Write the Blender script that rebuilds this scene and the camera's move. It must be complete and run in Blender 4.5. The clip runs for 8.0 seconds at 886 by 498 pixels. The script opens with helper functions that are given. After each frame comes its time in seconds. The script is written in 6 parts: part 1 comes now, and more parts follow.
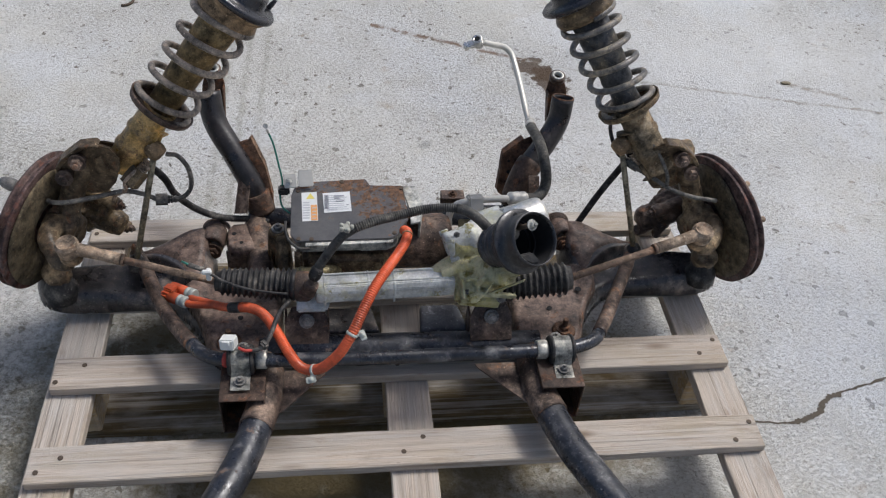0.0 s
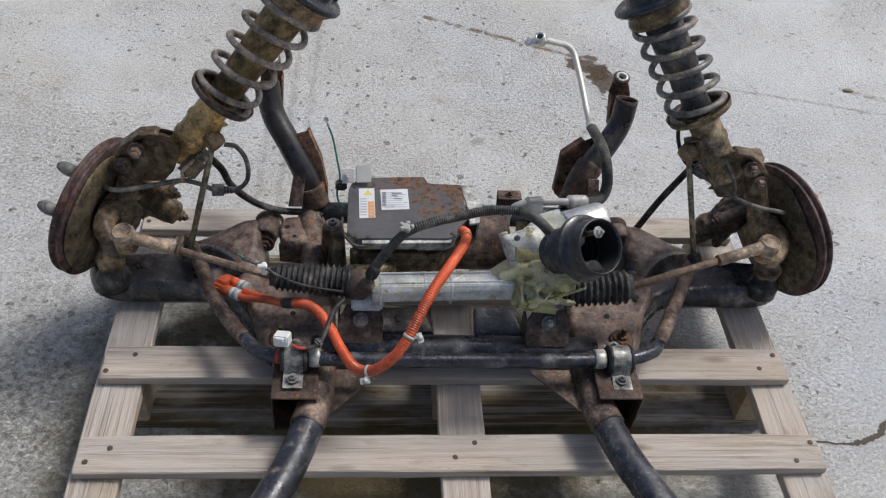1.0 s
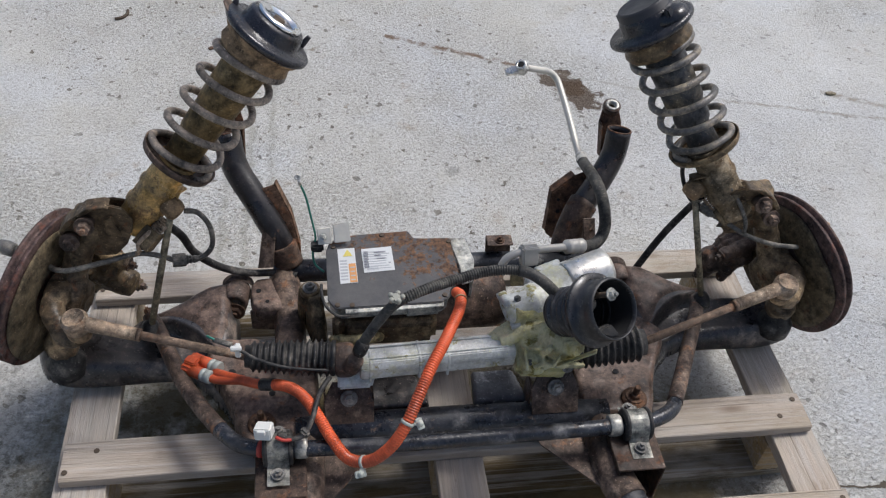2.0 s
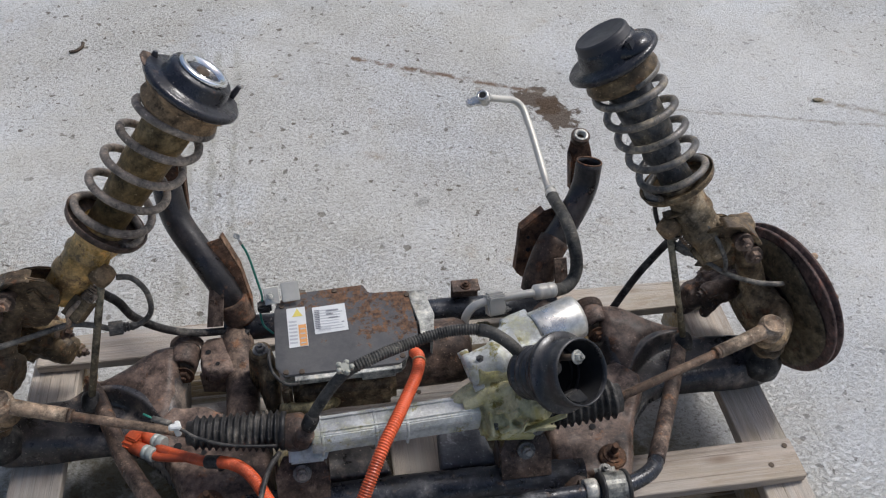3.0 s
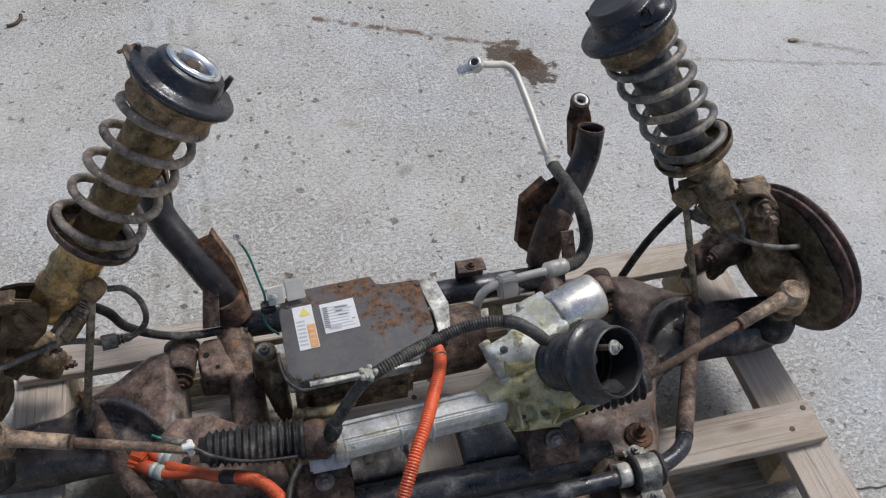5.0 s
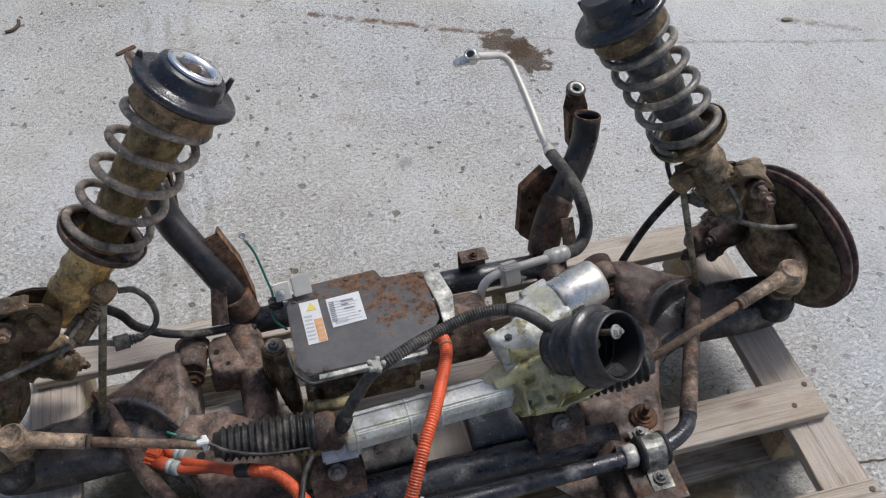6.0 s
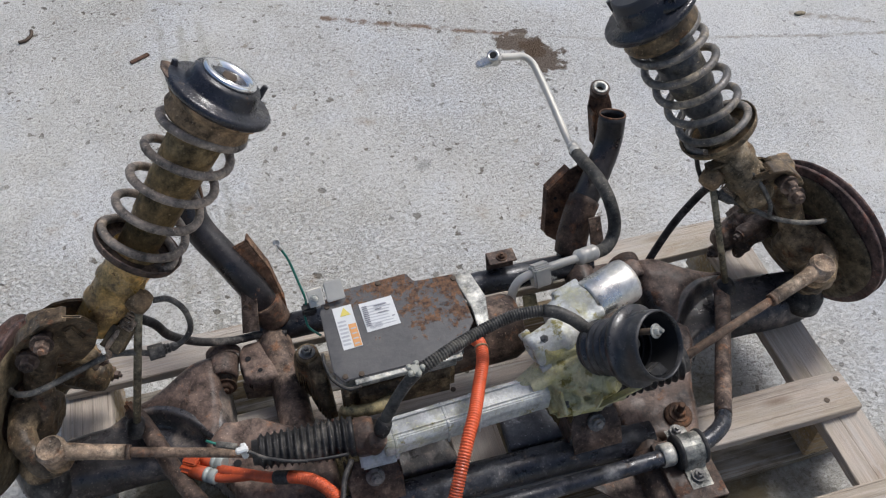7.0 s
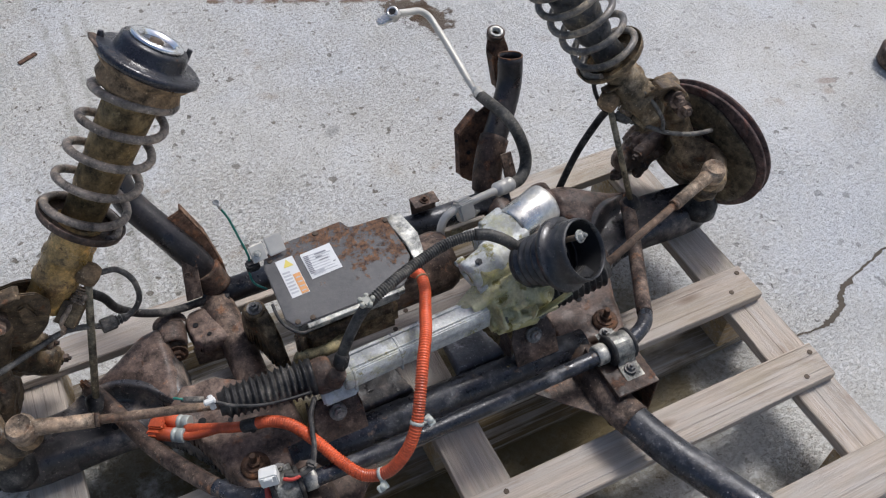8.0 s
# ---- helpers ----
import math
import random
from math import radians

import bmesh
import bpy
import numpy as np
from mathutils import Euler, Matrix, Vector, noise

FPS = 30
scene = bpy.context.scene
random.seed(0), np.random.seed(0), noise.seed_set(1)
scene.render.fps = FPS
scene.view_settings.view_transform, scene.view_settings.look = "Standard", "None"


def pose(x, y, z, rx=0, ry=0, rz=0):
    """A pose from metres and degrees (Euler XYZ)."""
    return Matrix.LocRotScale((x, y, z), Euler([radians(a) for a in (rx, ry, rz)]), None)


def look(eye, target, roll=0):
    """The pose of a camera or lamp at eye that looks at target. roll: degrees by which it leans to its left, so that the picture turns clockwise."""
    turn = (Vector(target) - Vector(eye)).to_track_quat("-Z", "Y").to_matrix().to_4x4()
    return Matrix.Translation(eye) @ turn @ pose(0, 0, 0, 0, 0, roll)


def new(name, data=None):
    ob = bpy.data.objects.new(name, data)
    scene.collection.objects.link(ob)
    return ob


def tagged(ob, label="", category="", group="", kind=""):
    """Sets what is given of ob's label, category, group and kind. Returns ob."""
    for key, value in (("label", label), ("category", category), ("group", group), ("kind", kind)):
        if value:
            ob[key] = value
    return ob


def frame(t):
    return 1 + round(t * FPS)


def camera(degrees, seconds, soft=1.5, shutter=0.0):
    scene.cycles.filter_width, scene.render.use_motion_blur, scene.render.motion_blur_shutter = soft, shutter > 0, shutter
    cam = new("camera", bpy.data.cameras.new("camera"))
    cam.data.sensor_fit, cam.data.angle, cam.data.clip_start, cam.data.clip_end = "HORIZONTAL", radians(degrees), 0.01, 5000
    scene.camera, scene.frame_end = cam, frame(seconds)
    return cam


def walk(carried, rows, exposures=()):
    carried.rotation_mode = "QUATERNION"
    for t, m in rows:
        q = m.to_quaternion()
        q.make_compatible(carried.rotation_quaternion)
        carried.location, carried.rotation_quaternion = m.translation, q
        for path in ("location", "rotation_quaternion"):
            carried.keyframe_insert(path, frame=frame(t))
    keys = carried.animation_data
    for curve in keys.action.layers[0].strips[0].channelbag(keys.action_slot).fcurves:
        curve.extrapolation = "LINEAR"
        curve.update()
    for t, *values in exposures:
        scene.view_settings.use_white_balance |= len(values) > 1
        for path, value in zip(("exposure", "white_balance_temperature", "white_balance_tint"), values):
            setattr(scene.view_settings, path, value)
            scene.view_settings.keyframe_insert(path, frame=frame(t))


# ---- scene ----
cam = camera(53.6, 8.0, 1.2)
PATH = [
    (0, (-0.114, -0.746, 1.371), (0.124, 0.685, -0.006), 5.2),
    (0.5, (-0.132, -0.749, 1.369), (0.064, 0.686, -0.01), 5.5),
    (1, (-0.162, -0.706, 1.358), (0.013, 0.715, -0.038), 5.8),
    (1.2, (-0.184, -0.665, 1.359), (-0.002, 0.745, -0.048), 6.1),
    (2.3, (-0.197, -0.482, 1.327), (0.099, 0.916, -0.072), 4.4),
    (2.5, (-0.163, -0.455, 1.329), (0.135, 0.943, -0.07), 3.9),
    (3, (-0.112, -0.407, 1.324), (0.153, 0.993, -0.08), 2.8),
    (3.5, (-0.12, -0.364, 1.333), (0.12, 1.041, -0.07), 1.8),
    (4, (-0.156, -0.325, 1.327), (0.084, 1.078, -0.078), 1.4),
    (4.5, (-0.185, -0.304, 1.317), (0.101, 1.06, -0.117), 2.2),
    (5, (-0.187, -0.296, 1.316), (0.187, 0.982, -0.177), 3.4),
    (5.2, (-0.187, -0.297, 1.319), (0.233, 0.934, -0.2), 4.1),
    (6.5, (-0.2, -0.309, 1.339), (0.136, 0.964, -0.167), -0.0),
    (7, (-0.232, -0.29, 1.336), (0.131, 0.969, -0.175), 0.1),
    (7.5, (-0.259, -0.299, 1.338), (0.254, 0.882, -0.193), 0.8),
    (8, (-0.318, -0.37, 1.351), (0.258, 0.783, -0.179), 0.9),
]
walk(cam, [(t, look(eye, target, roll)) for t, eye, target, roll in PATH],
     [(0, 0.02, 6250, 10), (2.5, 0.0, 6250, 10), (3.5, -0.14, 6250, 10), (4.2, -0.16, 6250, 10), (5.0, -0.08, 6250, 10), (6.5, 0.01, 6250, 10), (7.5, 0.04, 6200, 10), (8, 0.06, 6160, 11)])

# ---- light ----
world = bpy.data.worlds.new("sky")
scene.world = world
world.use_nodes = True
wn = world.node_tree
sky = wn.nodes.new("ShaderNodeTexSky")
sky.sky_type = "NISHITA"
sky.sun_disc = False
SUN_EL, SUN_AZ = 58.0, 62.0
sky.sun_elevation, sky.sun_rotation = radians(SUN_EL), radians(SUN_AZ)
sky.air_density, sky.dust_density, sky.ozone_density = 1.0, 4.0, 1.0
wn.nodes["Background"].inputs["Strength"].default_value = 0.112
wn.links.new(sky.outputs["Color"], wn.nodes["Background"].inputs["Color"])

sun = new("sun", bpy.data.lights.new("sun", "SUN"))
sun.data.energy, sun.data.angle, sun.data.color = 2.2, radians(15), (1.0, 0.975, 0.95)
az, el = radians(SUN_AZ), radians(SUN_EL)
sun.matrix_world = look(Vector((math.sin(az) * math.cos(el), math.cos(az) * math.cos(el), math.sin(el))) * 6, (0, 0, 0))


# ---- materials ----
class Mat:
    """A node material with short ways to make noise, ramps and mixes in metres of the object's own space."""

    def __init__(self, name, rough=0.6, metal=0.0, spec=0.5):
        self.m = bpy.data.materials.new(name)
        self.m.use_nodes = True
        self.t = self.m.node_tree
        self.b = self.t.nodes["Principled BSDF"]
        self.b.inputs["Roughness"].default_value = rough
        self.b.inputs["Metallic"].default_value = metal
        self.b.inputs["Specular IOR Level"].default_value = spec
        self.co = self.node("ShaderNodeTexCoord").outputs["Object"]

    def node(self, kind):
        return self.t.nodes.new(kind)

    def link(self, a, b):
        self.t.links.new(a, b)

    def scaled(self, sx, sy, sz, off=(0, 0, 0)):
        n = self.node("ShaderNodeMapping")
        self.link(self.co, n.inputs["Vector"])
        n.inputs["Scale"].default_value = (sx, sy, sz)
        n.inputs["Location"].default_value = off
        return n.outputs["Vector"]

    def noise(self, scale, detail=4.0, rough=0.55, vec=None, off=0.0):
        n = self.node("ShaderNodeTexNoise")
        n.inputs["Scale"].default_value, n.inputs["Detail"].default_value, n.inputs["Roughness"].default_value = scale, detail, rough
        if off:
            vec = self.scaled(1, 1, 1, (off, off * 0.7, off * 1.3))
        self.link(vec or self.co, n.inputs["Vector"])
        return n.outputs["Fac"]

    def voronoi(self, scale, feature="F1", vec=None):
        n = self.node("ShaderNodeTexVoronoi")
        n.feature = feature
        n.inputs["Scale"].default_value = scale
        self.link(vec or self.co, n.inputs["Vector"])
        return n

    def ramp(self, fac, *stops):
        n = self.node("ShaderNodeValToRGB")
        e = n.color_ramp.elements
        for i, (p, c) in enumerate(stops):
            el = e[i] if i < 2 else e.new(p)
            el.position = p
            el.color = (c, c, c, 1) if isinstance(c, (int, float)) else (*c, 1)
        self.link(fac, n.inputs["Fac"])
        return n.outputs["Color"]

    def mix(self, fac, a, b, blend="MIX"):
        n = self.node("ShaderNodeMix")
        n.data_type, n.blend_type = "RGBA", blend
        for sock, v in ((n.inputs["Factor"], fac), (n.inputs["A"], a), (n.inputs["B"], b)):
            if isinstance(v, (int, float)):
                sock.default_value = v if sock.type == "VALUE" else (v, v, v, 1)
            elif isinstance(v, tuple):
                sock.default_value = (*v, 1)
            else:
                self.link(v, sock)
        return n.outputs["Result"]

    def math(self, op, a, b=0.0):
        n = self.node("ShaderNodeMath")
        n.operation = op
        for sock, v in zip(n.inputs, (a, b)):
            if isinstance(v, (int, float)):
                sock.default_value = v
            else:
                self.link(v, sock)
        return n.outputs["Value"]

    def random(self):
        return self.node("ShaderNodeObjectInfo").outputs["Random"]

    def base(self, c):
        self.link(c, self.b.inputs["Base Color"])
        return self

    def rough(self, v):
        self.link(v, self.b.inputs["Roughness"])
        return self

    def metal(self, v):
        self.link(v, self.b.inputs["Metallic"])
        return self

    def bump(self, h, strength=0.4, dist=0.002):
        n = self.node("ShaderNodeBump")
        n.inputs["Strength"].default_value, n.inputs["Distance"].default_value = strength, dist
        self.link(h, n.inputs["Height"])
        self.link(n.outputs["Normal"], self.b.inputs["Normal"])
        return self


def worn(name, clean, dirt, rust=None, rough=0.55, metal=0.0, dirt_amount=0.5, rust_amount=0.35, fine=160, bump=0.5, rust_rough=0.85, lumps=1.1):
    """Painted or bare metal with dust in broad patches, rust in sharper spots and fine grain."""
    m = Mat(name, rough, metal, 0.6 if rough < 0.45 or metal > 0.2 else 0.25)
    broad = m.noise(22, 6, 0.65)
    grain = m.noise(fine, 5, 0.6)
    col = m.mix(m.ramp(grain, (0.3, 0.75), (0.7, 1.2)), (0, 0, 0), clean, "MIX")
    col = m.mix(m.ramp(broad, (dirt_off(dirt_amount), 0.0), (dirt_off(dirt_amount) + 0.18, 0.85)), col, dirt)
    r = m.ramp(broad, (0.40, rough * 0.72), (0.64, min(1, rough + 0.3)))
    if rust:
        spots = m.noise(34, 8, 0.7, off=3.7)
        k = 0.72 - 0.4 * rust_amount
        mask = m.ramp(spots, (k, 0.0), (k + 0.07, 1.0))
        rusty = m.mix(m.noise(90, 5, 0.7, off=9.1), tuple(c * 0.45 for c in rust), tuple(min(1, c * 1.5) for c in rust))
        col = m.mix(mask, col, rusty)
        r = m.mix(mask, r, rust_rough)
        if metal:
            m.metal(m.math("MULTIPLY", m.math("SUBTRACT", 1.0, mask), metal))
        h = m.math("ADD", m.math("MULTIPLY", mask, 0.35), m.math("MULTIPLY", grain, 0.5))
    else:
        h = m.math("ADD", m.math("MULTIPLY", broad, 0.4), m.math("MULTIPLY", grain, 0.5))
    # oily grime in wide patches, bright scuffs and crumbs of dirt
    oil = m.noise(13, 6, 0.7, off=14.2)
    col = m.mix(m.ramp(oil, (0.40, 0.75), (0.54, 0.0)), col, tuple(c * 0.4 for c in clean))
    crumbs = m.noise(230, 4, 0.7, off=21.0)
    col = m.mix(m.ramp(crumbs, (0.62, 0.0), (0.70, 0.6)), col, tuple(min(0.8, c * 1.7 + 0.02) for c in dirt))
    if 0.5 < lumps < 1.5:
        mottle = m.noise(46, 8, 0.78, off=33.0)
        col = m.mix(1.0, col, m.ramp(mottle, (0.37, 0.34), (0.50, (1.24, 1.20, 1.15)), (0.66, (2.25, 2.10, 1.92))), "MULTIPLY")
    h = m.math("ADD", h, m.math("MULTIPLY", crumbs, 0.45))
    h = m.math("ADD", h, m.math("MULTIPLY", m.noise(48, 5, 0.6, off=27.0), lumps))
    m.base(col).rough(r).bump(h, bump, 0.0015)
    return m.m


def dirt_off(amount):
    return 0.78 - 0.5 * amount


def plain(name, col, rough=0.5, metal=0.0, vary=0.25, scale=60, bump=0.15):
    m = Mat(name, rough, metal)
    n = m.noise(scale, 5, 0.6)
    m.base(m.mix(n, tuple(c * (1 - vary) for c in col), tuple(min(1, c * (1 + vary)) for c in col)))
    m.rough(m.ramp(n, (0.3, max(0.05, rough - 0.12)), (0.7, min(1, rough + 0.12)))).bump(n, bump, 0.001)
    return m.m


def wood_material(name, tint):
    m = Mat(name, 0.85, 0.0, 0.2)
    rnd = m.random()
    shift = m.node("ShaderNodeVectorMath")
    shift.operation = "ADD"
    comb = m.node("ShaderNodeCombineXYZ")
    m.link(m.math("MULTIPLY", rnd, 7.0), comb.inputs["X"])
    m.link(m.math("MULTIPLY", rnd, 3.0), comb.inputs["Y"])
    m.link(m.math("MULTIPLY", rnd, 5.0), comb.inputs["Z"])
    m.link(m.co, shift.inputs[0])
    m.link(comb.outputs["Vector"], shift.inputs[1])
    co = shift.outputs["Vector"]

    def stretch(sx, sy, sz):
        n = m.node("ShaderNodeMapping")
        n.inputs["Scale"].default_value = (sx, sy, sz)
        m.link(co, n.inputs["Vector"])
        return n.outputs["Vector"]

    rings = m.noise(1.0, 5, 0.65, stretch(4.0, 105, 105))
    fibre = m.noise(1.0, 5, 0.7, stretch(18, 620, 620))
    lines = m.noise(1.0, 3, 0.5, stretch(2.2, 210, 210))
    dents = m.voronoi(1.0, "F1", stretch(26, 70, 70)).outputs["Distance"]
    blotch = m.noise(1.0, 6, 0.65, stretch(5, 14, 14))
    knots = m.voronoi(1.0, "F1", stretch(4.2, 15, 15)).outputs["Distance"]
    lo, hi = tuple(c * 0.74 for c in tint), tuple(min(1, c * 1.18) for c in tint)
    col = m.mix(m.ramp(rings, (0.35, 0.0), (0.62, 1.0)), lo, hi)
    col = m.mix(m.ramp(lines, (0.61, 0.0), (0.66, 0.62)), col, tuple(c * 0.42 for c in tint))
    col = m.mix(m.ramp(dents, (0.05, 0.5), (0.11, 0.0)), col, tuple(c * 0.38 for c in tint))
    col = m.mix(m.ramp(fibre, (0.35, 0.0), (0.75, 0.55)), col, tuple(c * 0.42 for c in tint))
    pale = m.noise(1.0, 4, 0.6, stretch(3.0, 150, 150))
    col = m.mix(m.ramp(pale, (0.52, 0.0), (0.62, 0.45)), col, (0.66, 0.625, 0.575))
    col = m.mix(m.ramp(blotch, (0.44, 0.0), (0.64, 0.6)), col, (0.50, 0.480, 0.440))
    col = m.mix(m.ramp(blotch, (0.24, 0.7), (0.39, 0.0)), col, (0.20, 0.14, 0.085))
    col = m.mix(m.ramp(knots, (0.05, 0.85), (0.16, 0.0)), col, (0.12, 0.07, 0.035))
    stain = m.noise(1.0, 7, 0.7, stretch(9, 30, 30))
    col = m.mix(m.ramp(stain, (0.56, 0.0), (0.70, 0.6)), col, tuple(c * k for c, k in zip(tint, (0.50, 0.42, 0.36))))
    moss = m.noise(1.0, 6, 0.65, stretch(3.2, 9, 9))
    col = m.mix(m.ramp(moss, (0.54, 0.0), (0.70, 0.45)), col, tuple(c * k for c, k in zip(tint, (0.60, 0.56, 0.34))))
    col = m.mix(m.math("MULTIPLY", rnd, 0.3), col, (0.42, 0.34, 0.27))
    m.base(col)
    h = m.math("ADD", m.math("MULTIPLY", rings, 0.6), m.math("MULTIPLY", fibre, 0.8))
    h = m.math("SUBTRACT", h, m.math("MULTIPLY", m.ramp(lines, (0.60, 0.0), (0.68, 1.0)), 0.5))
    m.bump(h, 0.9, 0.0024)
    return m.m


def concrete_material():
    m = Mat("concrete", 0.82, 0.0, 0.25)
    warp = m.noise(3.0, 5, 0.6)
    broad = m.noise(1.1, 6, 0.62)
    mid = m.noise(9, 6, 0.65)
    grit = m.noise(115, 4, 0.62)

    def bent(scale, amount):
        """The place, shaken by a noise, so that cells come out ragged."""
        nz = m.node("ShaderNodeTexNoise")
        nz.inputs["Scale"].default_value, nz.inputs["Detail"].default_value = scale, 5.0
        m.link(m.co, nz.inputs["Vector"])
        sc = m.node("ShaderNodeVectorMath")
        sc.operation = "SCALE"
        sc.inputs["Scale"].default_value = amount
        m.link(nz.outputs["Color"], sc.inputs[0])
        ad = m.node("ShaderNodeVectorMath")
        m.link(m.co, ad.inputs[0])
        m.link(sc.outputs["Vector"], ad.inputs[1])
        return ad.outputs["Vector"]

    def pits(scale, vec, most, soft=0.035):
        """Holes of many sizes: each cell has a radius of its own, many have none."""
        v = m.voronoi(scale, "F1", vec)
        sp = m.node("ShaderNodeSeparateColor")
        m.link(v.outputs["Color"], sp.inputs["Color"])
        r = m.math("SUBTRACT", m.math("MULTIPLY", m.math("POWER", sp.outputs["Red"], 2.0), most), v.outputs["Distance"])
        return m.ramp(r, (0.0, 0.0), (soft, 1.0))

    ragged = bent(60, 0.030)
    col = m.mix(m.ramp(broad, (0.33, 0.0), (0.68, 1.0)), (0.548, 0.530, 0.468), (0.622, 0.618, 0.596))
    col = m.mix(m.ramp(mid, (0.36, 0.5), (0.56, 0.0)), col, (0.46, 0.445, 0.395))
    col = m.mix(m.ramp(m.noise(2.7, 5, 0.6, off=6.6), (0.50, 0.0), (0.64, 0.55)), col, (0.620, 0.634, 0.640))
    # the floated skin is a pale crust, broken into ragged flakes with painted edge shade
    amount = m.ramp(m.noise(1.7, 5, 0.6, off=1.9), (0.36, 0.4), (0.62, 1.0))
    skin = m.noise(128, 7, 0.74, m.scaled(0.85, 1.1, 1.0))
    crust = m.math("MULTIPLY", m.ramp(skin, (0.50, 0.0), (0.545, 1.0)), amount)
    edge = m.math("MULTIPLY", m.ramp(skin, (0.415, 1.0), (0.475, 0.0)), amount)
    col = m.mix(m.math("MULTIPLY", crust, 0.29), col, (0.735, 0.742, 0.738))
    col = m.mix(m.math("MULTIPLY", edge, 0.50), col, (0.315, 0.295, 0.250))
    # thin dark outline: the shadow along each flake's rim, put into the colour
    lip = m.ramp(skin, (0.470, 0.0), (0.490, 0.26), (0.515, 0.0))
    col = m.mix(m.math("MULTIPLY", lip, amount), col, (0.33, 0.315, 0.275))
    col = m.mix(m.ramp(grit, (0.33, 0.6), (0.43, 0.0)), col, (0.27, 0.255, 0.22))
    # pores, pits and dark stones, each of its own size
    where = m.ramp(m.noise(4, 4, 0.6, off=5.3), (0.38, 0.25), (0.56, 1.0))
    small = m.math("MULTIPLY", pits(105, ragged, 0.40, 0.05), where)
    pm = m.math("MULTIPLY", pits(40, ragged, 0.33), where)
    big = pits(11, bent(48, 0.055), 0.115, 0.03)
    col = m.mix(m.math("MULTIPLY", small, 0.62), col, (0.185, 0.165, 0.130))
    col = m.mix(m.math("MULTIPLY", pm, 0.85), col, (0.150, 0.130, 0.100))
    col = m.mix(m.math("MULTIPLY", big, 0.60), col, (0.265, 0.215, 0.155))
    dark = m.math("MAXIMUM", edge, m.math("MAXIMUM", small, big))
    # short hairline scratches
    hair = m.noise(1.0, 4, 0.6, m.scaled(30, 190, 1, (2.0, 5.0, 0)))
    hair2 = m.noise(1.0, 4, 0.6, m.scaled(170, 26, 1, (7.0, 1.0, 0)))
    col = m.mix(m.ramp(hair, (0.64, 0.0), (0.67, 0.6)), col, (0.26, 0.235, 0.195))
    col = m.mix(m.ramp(hair2, (0.66, 0.0), (0.69, 0.6)), col, (0.26, 0.235, 0.195))
    # rusty brown blooms
    rust = m.noise(13, 5, 0.6, off=11.0)
    col = m.mix(m.ramp(rust, (0.63, 0.0), (0.74, 0.5)), col, (0.36, 0.28, 0.195))

    sep = m.node("ShaderNodeSeparateXYZ")
    m.link(m.co, sep.inputs[0])
    x, y = sep.outputs["X"], sep.outputs["Y"]
    wob = m.math("MULTIPLY", m.math("SUBTRACT", m.noise(24, 5, 0.7, off=2.2), 0.5), 0.16)

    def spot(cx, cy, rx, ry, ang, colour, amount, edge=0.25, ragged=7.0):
        """A patch with a ragged edge of its own: stain, painted light and shade."""
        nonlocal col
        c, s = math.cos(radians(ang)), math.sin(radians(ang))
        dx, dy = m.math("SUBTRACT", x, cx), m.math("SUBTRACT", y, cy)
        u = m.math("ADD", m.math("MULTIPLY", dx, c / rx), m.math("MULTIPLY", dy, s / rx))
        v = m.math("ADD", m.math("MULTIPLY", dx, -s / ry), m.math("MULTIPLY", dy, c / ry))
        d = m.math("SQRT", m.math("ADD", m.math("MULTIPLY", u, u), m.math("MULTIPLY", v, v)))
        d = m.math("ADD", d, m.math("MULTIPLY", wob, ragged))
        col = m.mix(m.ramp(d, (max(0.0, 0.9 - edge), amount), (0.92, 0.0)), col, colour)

    def streak(x0, y0, x1, y1, w, colour, amount):
        """A dirty scratch or joint line, broken along its length."""
        nonlocal col
        L = math.hypot(x1 - x0, y1 - y0)
        c, s = (x1 - x0) / L, (y1 - y0) / L
        dx, dy = m.math("SUBTRACT", x, x0), m.math("SUBTRACT", y, y0)
        u = m.math("ADD", m.math("MULTIPLY", dx, c), m.math("MULTIPLY", dy, s))
        v = m.math("ADD", m.math("MULTIPLY", dx, -s), m.math("MULTIPLY", dy, c))
        v = m.math("ABSOLUTE", m.math("ADD", v, m.math("MULTIPLY", wob, 0.22)))
        line = m.ramp(v, (w * 0.35, 1.0), (w, 0.0))
        ends = m.math("MULTIPLY", m.math("GREATER_THAN", u, 0.0), m.math("LESS_THAN", u, L))
        k = m.math("MULTIPLY", m.math("MULTIPLY", line, ends), m.ramp(m.noise(30, 3, 0.6, off=8.0), (0.40, 0.15), (0.56, amount)))
        col = m.mix(k, col, colour)

    spot(1.05, 0.35, 0.60, 0.50, 0, (0.585, 0.615, 0.650), 0.5, 0.85)
    # broad pale patch that paints the brighter light at far right into the concrete
    spot(0.98, 1.35, 0.85, 0.75, 20, (0.72, 0.728, 0.725), 0.5, 0.85)
    spot(0.468, 1.425, 0.07, 0.062, -35, (0.105, 0.07, 0.043), 0.9, 0.15, 17.0)
    spot(0.505, 1.365, 0.080, 0.060, -60, (0.105, 0.07, 0.043), 0.9, 0.15, 17.0)
    streak(0.0, 1.68, 0.45, 1.478, 0.013, (0.19, 0.12, 0.075), 0.9)
    streak(-0.55, 1.95, 0.0, 1.68, 0.007, (0.36, 0.33, 0.27), 0.3)
    streak(0.72, 1.375, 1.45, 1.20, 0.008, (0.29, 0.25, 0.19), 0.7)
    streak(0.45, 1.478, 0.72, 1.375, 0.006, (0.34, 0.30, 0.24), 0.5)
    streak(1.19, 1.36, 1.38, 1.275, 0.016, (0.29, 0.24, 0.18), 0.7)
